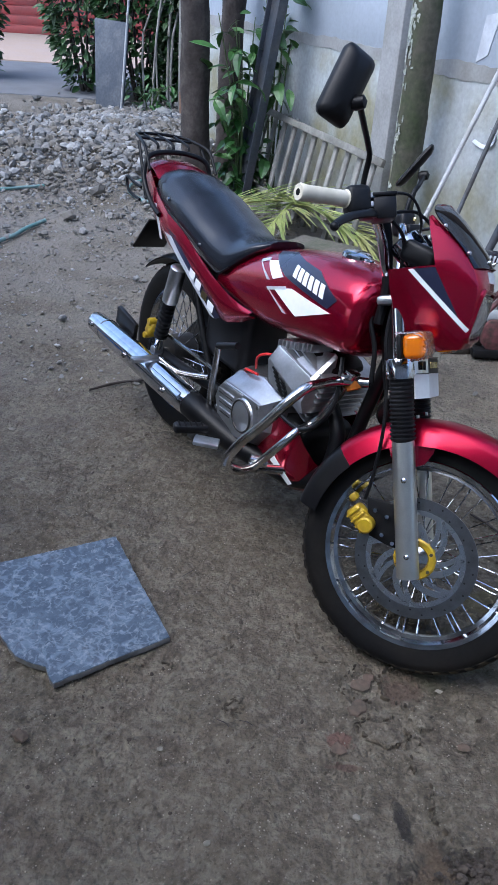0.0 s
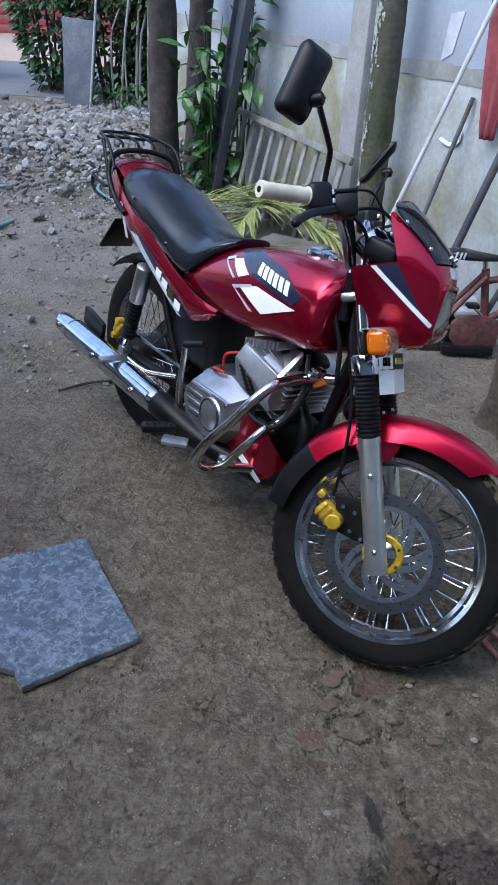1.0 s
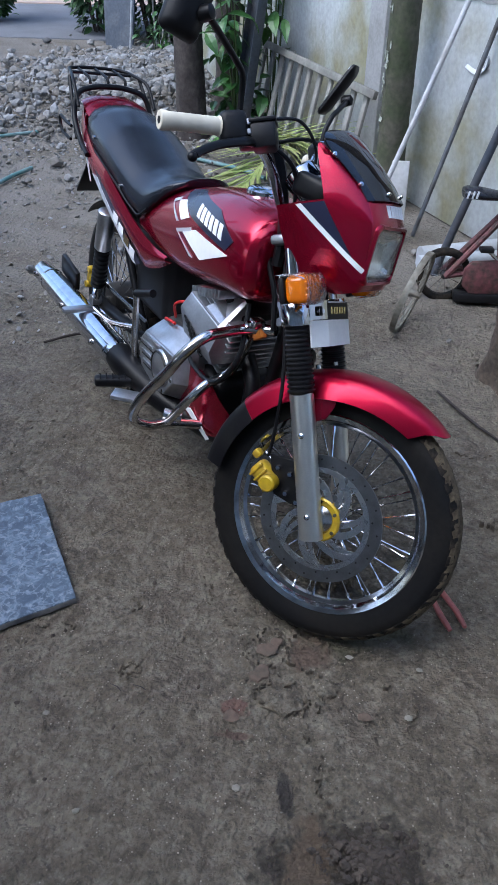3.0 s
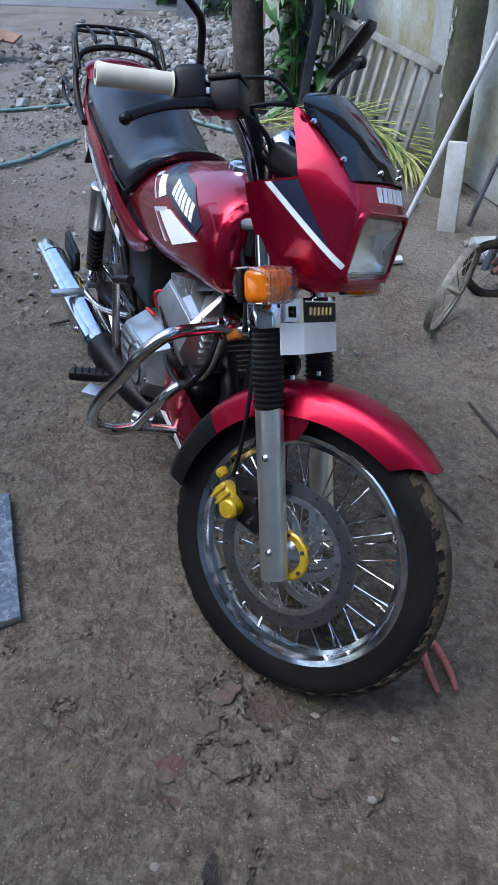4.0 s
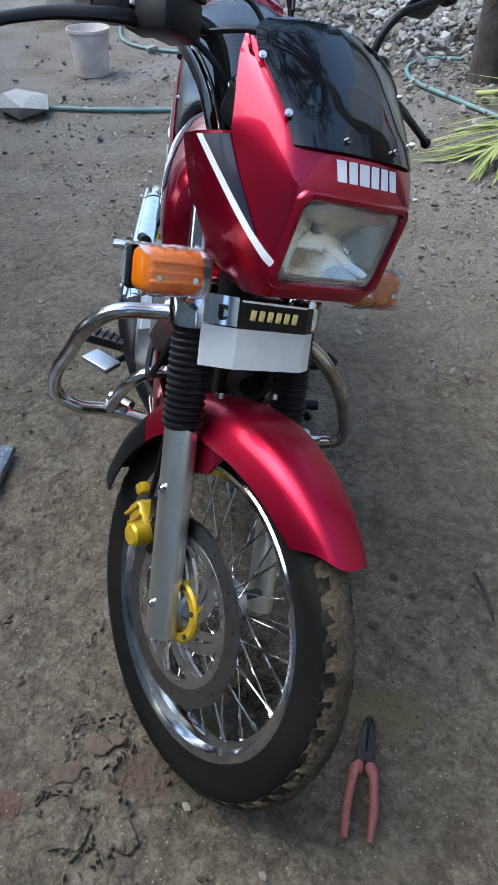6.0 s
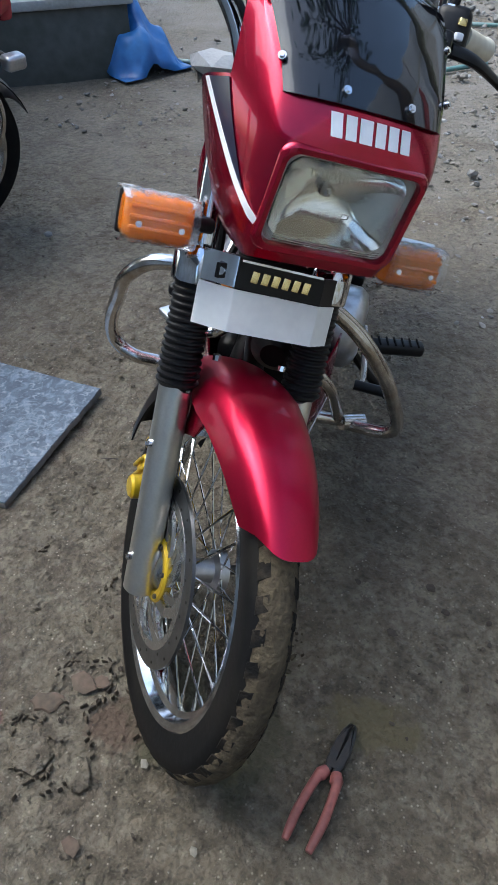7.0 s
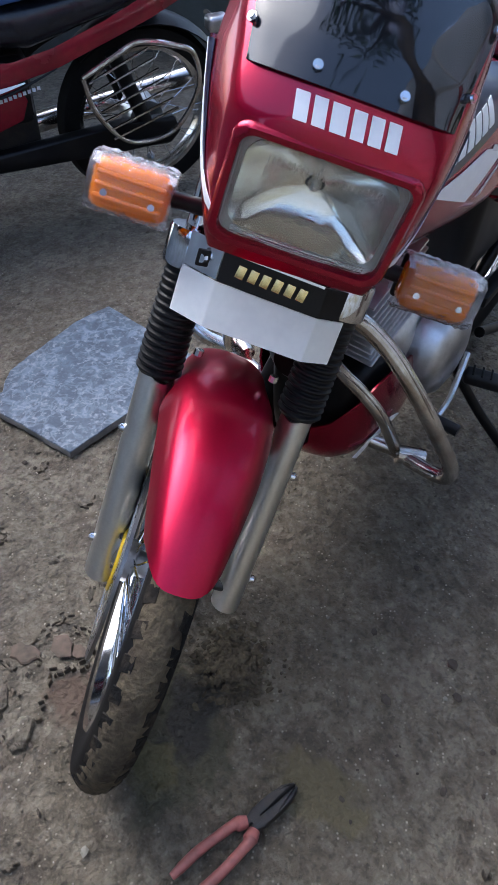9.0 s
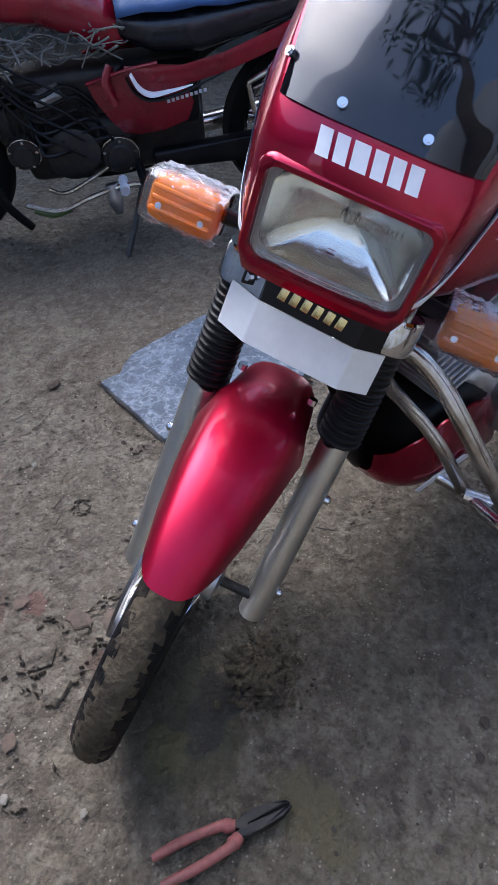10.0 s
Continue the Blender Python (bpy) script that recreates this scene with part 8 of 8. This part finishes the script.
    # bars that keep clothes from the wheel
    sg = hp("wheel_guard", tube([(0.23, 0.155, 0.515), (0.13, 0.165, 0.565), (0.05, 0.165, 0.595), (-0.06, 0.165, 0.57), (-0.13, 0.165, 0.53), (-0.14, 0.165, 0.42), (-0.05, 0.165, 0.30), (0.10, 0.16, 0.29), (0.20, 0.155, 0.40), (0.23, 0.155, 0.515)], 0.0085, 8), STEEL, None, "steel tube guard beside the rear wheel")
    for k in range(7):
        u = k / 6
        hp("guard_bar", rod((0.215 - 0.06 * u, 0.162, 0.50 - 0.19 * u), (0.0 - 0.09 * u + 0.02, 0.166, 0.575 - 0.2 * u), 0.0045, 6), STEEL, sg)
    hp("chain_case", slab([(0.55, 0.12, 0.32), (0.1, 0.12, 0.34), (-0.07, 0.12, 0.33), (-0.09, 0.12, 0.28), (-0.05, 0.12, 0.24), (0.1, 0.12, 0.25), (0.55, 0.12, 0.26)], 0.045, bevel=0.012), BLACK, None, "black chain case")
    hp("engine", box((0.30, 0.2, 0.2), (0.74, 0, 0.34), 0.05, seg=4), IRON, None, "dirty dark engine")
    hp("engine_cover", lathe([(0, 0.15), (0.06, 0.15), (0.085, 0.135), (0.09, 0.09), (0, 0.09)], 28, "Y", (0.80, 0, 0.35)), IRON, None, "oily engine cover")
    hp("cylinder", box((0.18, 0.16, 0.12), (0.93, 0, 0.43), 0.02), IRON)
    for k in range(6):
        hp("fin", box((0.006, 0.2, 0.15), (0.87 + 0.022 * k, 0, 0.43), 0.002), IRON)
    hp("air_box", box((0.26, 0.18, 0.2), (0.50, 0, 0.47), 0.03), PLASTIC)
    hp("frame", tube([(1.02, 0, 0.74), (0.98, 0, 0.4), (0.85, 0, 0.22), (0.5, 0, 0.23), (0.42, 0, 0.45), (0.3, 0, 0.58), (-0.1, 0, 0.68)], 0.018, 10), BLACK, None, "black frame")
    hp("gear_lever", tube([(0.70, 0.15, 0.30), (0.84, 0.18, 0.25), (0.90, 0.18, 0.27)], 0.007, 8), STEEL, None, "gear lever")
    hp("side_stand", tube([(0.58, 0.12, 0.25), (0.64, 0.22, 0.14), (0.69, 0.30, 0.055)], 0.011, 8), IRON, None, "lowered side stand")
    hp("silencer", tube([(0.9, -0.12, 0.22), (0.4, -0.16, 0.24), (-0.35, -0.18, 0.30)], [0.02, 0.035, 0.04], 16), STEEL, None, "chrome silencer")
    hp("rear_mudguard", sheet([[(0.325 * math.sin(a), 0.07 * v, 0.295 + 0.325 * math.cos(a) - 0.02 * v * v) for v in (-1, -0.5, 0, 0.5, 1)] for a in np.linspace(-1.2, 0.7, 14)], 0.004), BLACK, None, "black rear mudguard")
    hp("front_mudguard", sheet([[(1.30 + 0.32 * math.sin(a), 0.065 * v, 0.295 + 0.32 * math.cos(a) - 0.02 * v * v) for v in (-1, -0.5, 0, 0.5, 1)] for a in np.linspace(-1.0, 0.9, 14)], 0.004), DARKRED, None, "dark red front mudguard")
    # Added dark block closes see-through gaps that should read as deep shade.
    hp("gap_filler", box((0.60, 0.13, 0.36), (0.66, 0, 0.40), 0.04, seg=3), IRON, None, "dark filler block standing in for the black gaps round the engine")
    rn = random.Random(21)
    net = bmesh.new()
    for k in range(130):
        u = rn.random()
        o = Vector((0.62 + 0.46 * u, 0.10 + rn.gauss(0, 0.028), 0.69 - 0.03 * u + rn.gauss(0, 0.022)))
        q, L = rn.uniform(0, 6.28), rn.uniform(0.03, 0.075)
        d = Vector((math.cos(q), 0.6 * math.sin(q), rn.uniform(-0.6, 0.6))) * L
        tube([o - d, o + Vector((rn.gauss(0, 0.012), rn.gauss(0, 0.012), rn.gauss(0, 0.012))), o + d], rn.uniform(0.0016, 0.0042), 5, net, n=3)
    hp("netting", net, WOODG, None, "crumpled dusty netting stuffed above the engine", 180)
    # oily left side of the engine: covers with worn rims, fins, hoses, step plate
    for x, z, r in ((0.80, 0.335, 0.082), (0.655, 0.315, 0.066), (0.955, 0.36, 0.055)):
        cv = hp("engine_cover", lathe([(0, 0.128), (r * 0.55, 0.128), (r * 0.62, 0.122), (r * 0.85, 0.120), (r * 0.95, 0.110), (r, 0.085), (r, 0.06)], 30, "Y", (x, 0, z)), IRON, None, "oily dark round engine cover")
        hp("cover_rim", tube([(x + r * 0.93 * math.cos(q), 0.114, z + r * 0.93 * math.sin(q)) for q in np.linspace(0.4, 3.9, 14)], 0.0035, 6), STEEL, cv, "worn bright rim")
        for k in range(5):
            q = 6.283 * k / 5 + 0.4
            hp("bolt", rod((x + r * 0.8 * math.cos(q), 0.118, z + r * 0.8 * math.sin(q)), (x + r * 0.8 * math.cos(q), 0.126, z + r * 0.8 * math.sin(q)), 0.005, 6), STEEL, cv)
    for k in range(7):
        hp("fin", box((0.17, 0.16, 0.007), (0.95, 0.0, 0.425 + 0.021 * k), 0.002), IRON)
    hp("carburettor", rod((0.80, 0.07, 0.52), (0.88, 0.07, 0.50), 0.032, 14), ALU, None, "dull silver carburettor")
    for k in range(6):
        z = 0.60 - 0.035 * k
        hp("hose", tube([(0.98 - 0.02 * k, 0.09, z), (0.88, 0.125 + 0.006 * k, z - 0.06), (0.78 - 0.02 * k, 0.12, z - 0.04), (0.70, 0.10, z - 0.12)], 0.0065, 6), PLASTIC)
    stp = hp("step_bar", tube([(0.98, 0.20, 0.235), (0.88, 0.225, 0.215), (0.78, 0.225, 0.245), (0.68, 0.215, 0.265), (0.60, 0.225, 0.272)], 0.0085, 8), STEEL, None, "bent gear-change bar with a worn rubber end")
    hp("step_rubber", rod((0.66, 0.17, 0.262), (0.66, 0.25, 0.266), 0.016, 10), LINEM, stp)
    hp("cloth_tie", tube([(0.96, 0.21, 0.215), (0.90, 0.225, 0.20), (0.84, 0.23, 0.215)], [0.010, 0.014, 0.008], 8, flat=0.5), STEM, stp, "pale green strip tied round the bar")
    hp("stand_lug", tube([(0.70, 0.20, 0.27), (0.695, 0.215, 0.22), (0.69, 0.22, 0.175)], [0.022, 0.026, 0.012], 10), ALU, None, "grey cast lug over the stand")
    hp("crash_bar", tube([(1.06, 0.10, 0.60), (1.08, 0.20, 0.48), (1.04, 0.25, 0.30), (0.98, 0.22, 0.17)], 0.014, 10), BLACK, None, "black crash bar ahead of the engine")
    hp("pinstripe", tube([(0.60, 0.149, 0.575), (0.575, 0.152, 0.525), (0.53, 0.154, 0.500), (0.44, 0.153, 0.510), (0.30, 0.150, 0.555)], [0.004, 0.006, 0.006, 0.005, 0.002], 8, flat=0.3), BLACK, None, "black pinstripe under the white flash")
    hp("panel_edge", tube([(0.72, 0.118, 0.556), (0.60, 0.137, 0.590), (0.50, 0.146, 0.606)], 0.006, 8), DARKRED, None, "raised edge of the side panel")
    for k in range(4):
        hp("cable", tube([(1.05, 0.10, 0.80 - 0.02 * k), (0.95, 0.15, 0.66 - 0.05 * k), (0.80, 0.16, 0.56 - 0.06 * k), (0.72, 0.12, 0.45 - 0.05 * k)], 0.005, 6), PLASTIC)
    hp("lug", tube([(0.64, 0.12, 0.60), (0.66, 0.145, 0.56), (0.64, 0.15, 0.50)], [0.02, 0.022, 0.016], 8, flat=0.4), DARKRED)
    hp("tail_lamp", box((0.05, 0.14, 0.07), (-0.27, 0, 0.72), 0.015), DARKRED)
    hp("handlebar", tube([(0.82, -0.34, 1.0), (0.92, -0.15, 0.98), (0.97, 0, 0.92), (0.92, 0.15, 0.98), (0.82, 0.34, 1.0)], 0.011, 8), STEEL, None, "chrome handlebar")
    hp("grab_rail", tube([(0.02, -0.14, 0.72), (-0.2, -0.14, 0.79), (-0.27, 0, 0.80), (-0.2, 0.14, 0.79), (0.02, 0.14, 0.72)], 0.010, 10), STEEL, None, "chrome grab rail")
    hp("headlamp", lathe([(0, 0), (0.08, 0.0), (0.085, -0.02), (0.06, -0.1), (0, -0.12)], 24, "X", (1.20, 0, 0.82)), DARKRED)


second_bike()
thing("board", box((0.16, 0.05, 0.018), (0.64, 3.80, 0.012), 0.004, Euler((0, radians(-6), 0.3)).to_matrix()), PALEPOLE, "small pale board scrap lying on the earth", "board")


# flat stones sunk in the earth near the front tyre, each with a dark crack of loose soil round it
def sunken(x, y, w, h, turn, seed, m, label):
    rnd = random.Random(seed)
    ring, rim = [], []
    for k in range(14):
        a = 6.283 * k / 14
        f = rnd.uniform(0.66, 1.15)
        ring.append((w * f * math.cos(a), h * f * math.sin(a)))
    R = Matrix.Rotation(turn, 2)
    put = lambda p, g, z: (x + (R @ Vector(p)).x * g, y + (R @ Vector(p)).y * g, z)
    b = loft([[put(p, 1.0, -0.02) for p in ring], [put(p, 1.0, -0.001) for p in ring], [put(p, 0.88, 0.002) for p in ring], [put(p, 0.3, 0.0030 + rnd.uniform(-0.001, 0.001)) for p in ring]])
    thing("flat_stone", b, m, label, "stone")


sunken(0.61, 1.455, 0.05, 0.034, 0.4, 3, SOIL, "flat muddy stone sunk in the earth")
sunken(0.700, 1.50, 0.034, 0.026, -0.5, 4, SOIL, "flat muddy stone sunk in the earth")
sunken(0.545, 1.52, 0.03, 0.022, 0.9, 6, BRICKM, "flat brown stone sunk in the earth")
for k in range(9):
    rr_ = random.Random(60 + k)
    x, y, a = rr_.uniform(-0.5, 1.3), rr_.uniform(0.95, 2.6), rr_.uniform(0, 3.14)
    L = rr_.uniform(0.02, 0.05)
    thing("twig", tube([(x, y, 0.004), (x + L * 0.5 * math.cos(a) + 0.004, y + L * 0.5 * math.sin(a), 0.007), (x + L * math.cos(a), y + L * math.sin(a), 0.004)], [0.0012, 0.0015, 0.0008], 5, n=3), BARK, "short dark twig lying on the earth", "twig", "scattered twigs")


# dark clods of earth lying singly, and a thin stick
for k, (x, y, d) in enumerate(((0.800, 2.223, 0.020), (0.827, 2.088, 0.018), (0.701, 2.122, 0.014), (0.595, 2.254, 0.013), (0.859, 2.199, 0.017))):
    thing("earth_clod", rock(d, 80 + k, at=(x, y, 0.004), flat=0.35), DARKEARTH, "dark clod of damp earth lying on the ground", "clod", "scattered clods", smooth=False)
thing("stick", tube([(0.937, 2.332, 0.006), (0.984, 2.284, 0.009), (1.018, 2.236, 0.006)], [0.0035, 0.0045, 0.0025], 6), BARK, "thin dark stick lying on the earth", "stick")


# cracks in the drying crust and torn clods along them
def crack(pts, width, seed):
    """A jagged furrow lip of dark crumbs along a line on the ground."""
    rnd = random.Random(seed)
    b = bmesh.new()
    line = spline([(x, y, 0.0) for x, y in pts], 7)
    for p, q in zip(line, line[1:]):
        n = max(1, int((q - p).length / 0.005))
        for k in range(n):
            c = p.lerp(q, k / n) + Vector((rnd.gauss(0, 0.0035), rnd.gauss(0, 0.0035), 0))
            if rnd.random() < 0.6:
                w = width * 0.55 * rnd.choice((0.4, 0.7, 1.0, 1.9))
                a = math.atan2(q.y - p.y, q.x - p.x) + rnd.gauss(0, 0.5)
                d, e = Vector((math.cos(a), math.sin(a), 0)), Vector((-math.sin(a), math.cos(a), 0))
                L = rnd.uniform(0.0025, 0.007)
                z = Vector((0, 0, 0.0022 + 0.003 * noise.noise(c * 19)))
                loft([[c + d * L * u * f + e * w * v * f + Vector((0, 0, h)) + z * (h > 0) for u, v in ((1, 0.2), (0.4, 0.9), (-0.5, 0.8), (-1, -0.1), (-0.4, -0.9), (0.5, -0.8))] for f, h in ((1.0, -0.012), (1.0, 0.0005), (0.5, 0.0012))], b)
    return b


def ring_of(x, y, rx, ry, seed, a0=0.0, a1=6.2):
    rnd = random.Random(seed)
    return [(x + rx * rnd.uniform(0.8, 1.15) * math.cos(a), y + ry * rnd.uniform(0.8, 1.15) * math.sin(a)) for a in np.linspace(a0, a1, 11)]


CRACKS = bmesh.new()
for sd_, (pts_, wd_) in enumerate([(ring_of(0.558, 1.595, 0.052, 0.046, 1), 0.0022), (ring_of(0.606, 1.465, 0.062, 0.036, 2, 1.2, 6.6), 0.0026), ([(0.60, 1.56), (0.665, 1.54), (0.70, 1.49), (0.685, 1.44)], 0.0024), ([(0.655, 1.43), (0.665, 1.38), (0.70, 1.33), (0.70, 1.27), (0.735, 1.21)], 0.0022), (ring_of(0.254, 1.485, 0.022, 0.018, 3), 0.0018), ([(0.36, 1.30), (0.352, 1.262), (0.368, 1.235)], 0.0034), ([(0.058, 1.600), (0.073, 1.592), (0.085, 1.588)], 0.0060), ([(0.195, 1.70), (0.225, 1.675), (0.215, 1.655)], 0.0028), ([(0.44, 1.66), (0.48, 1.63), (0.50, 1.57), (0.53, 1.53)], 0.0026), ([(0.62, 1.64), (0.66, 1.655), (0.70, 1.60)], 0.0020), ([(0.30, 2.12), (0.36, 2.06), (0.43, 2.05)], 0.0022), ([(0.88, 1.42), (0.90, 1.46), (0.895, 1.49)], 0.0034), ([(0.83, 1.52), (0.86, 1.535)], 0.0040), ([(0.36, 1.80), (0.39, 1.76), (0.40, 1.70)], 0.0022), ([(1.10, 2.12), (1.13, 2.10), (1.14, 2.13)], 0.0036), ([(1.22, 1.95), (1.25, 1.99), (1.24, 2.03)], 0.0022), ([(0.95, 2.30), (1.0, 2.27)], 0.0030), ([(1.05, 2.45), (1.12, 2.42), (1.16, 2.45)], 0.0026)]):
    join(CRACKS, crack(pts_, wd_, sd_))
tagged(link("soil_cracks", CRACKS, CRUMB, smooth=False), "dark crumbling cracks in the drying earth", "cracks", kind="stuff")
stones("gravel", lambda r: (0.682 + r.gauss(0, 0.036), 1.868 + r.gauss(0, 0.030)), 620, 0.004, 0.019, 41, MUD, "clods of brown mud shed beside the front tyre", lambda x, y: 0.001, 0.6)
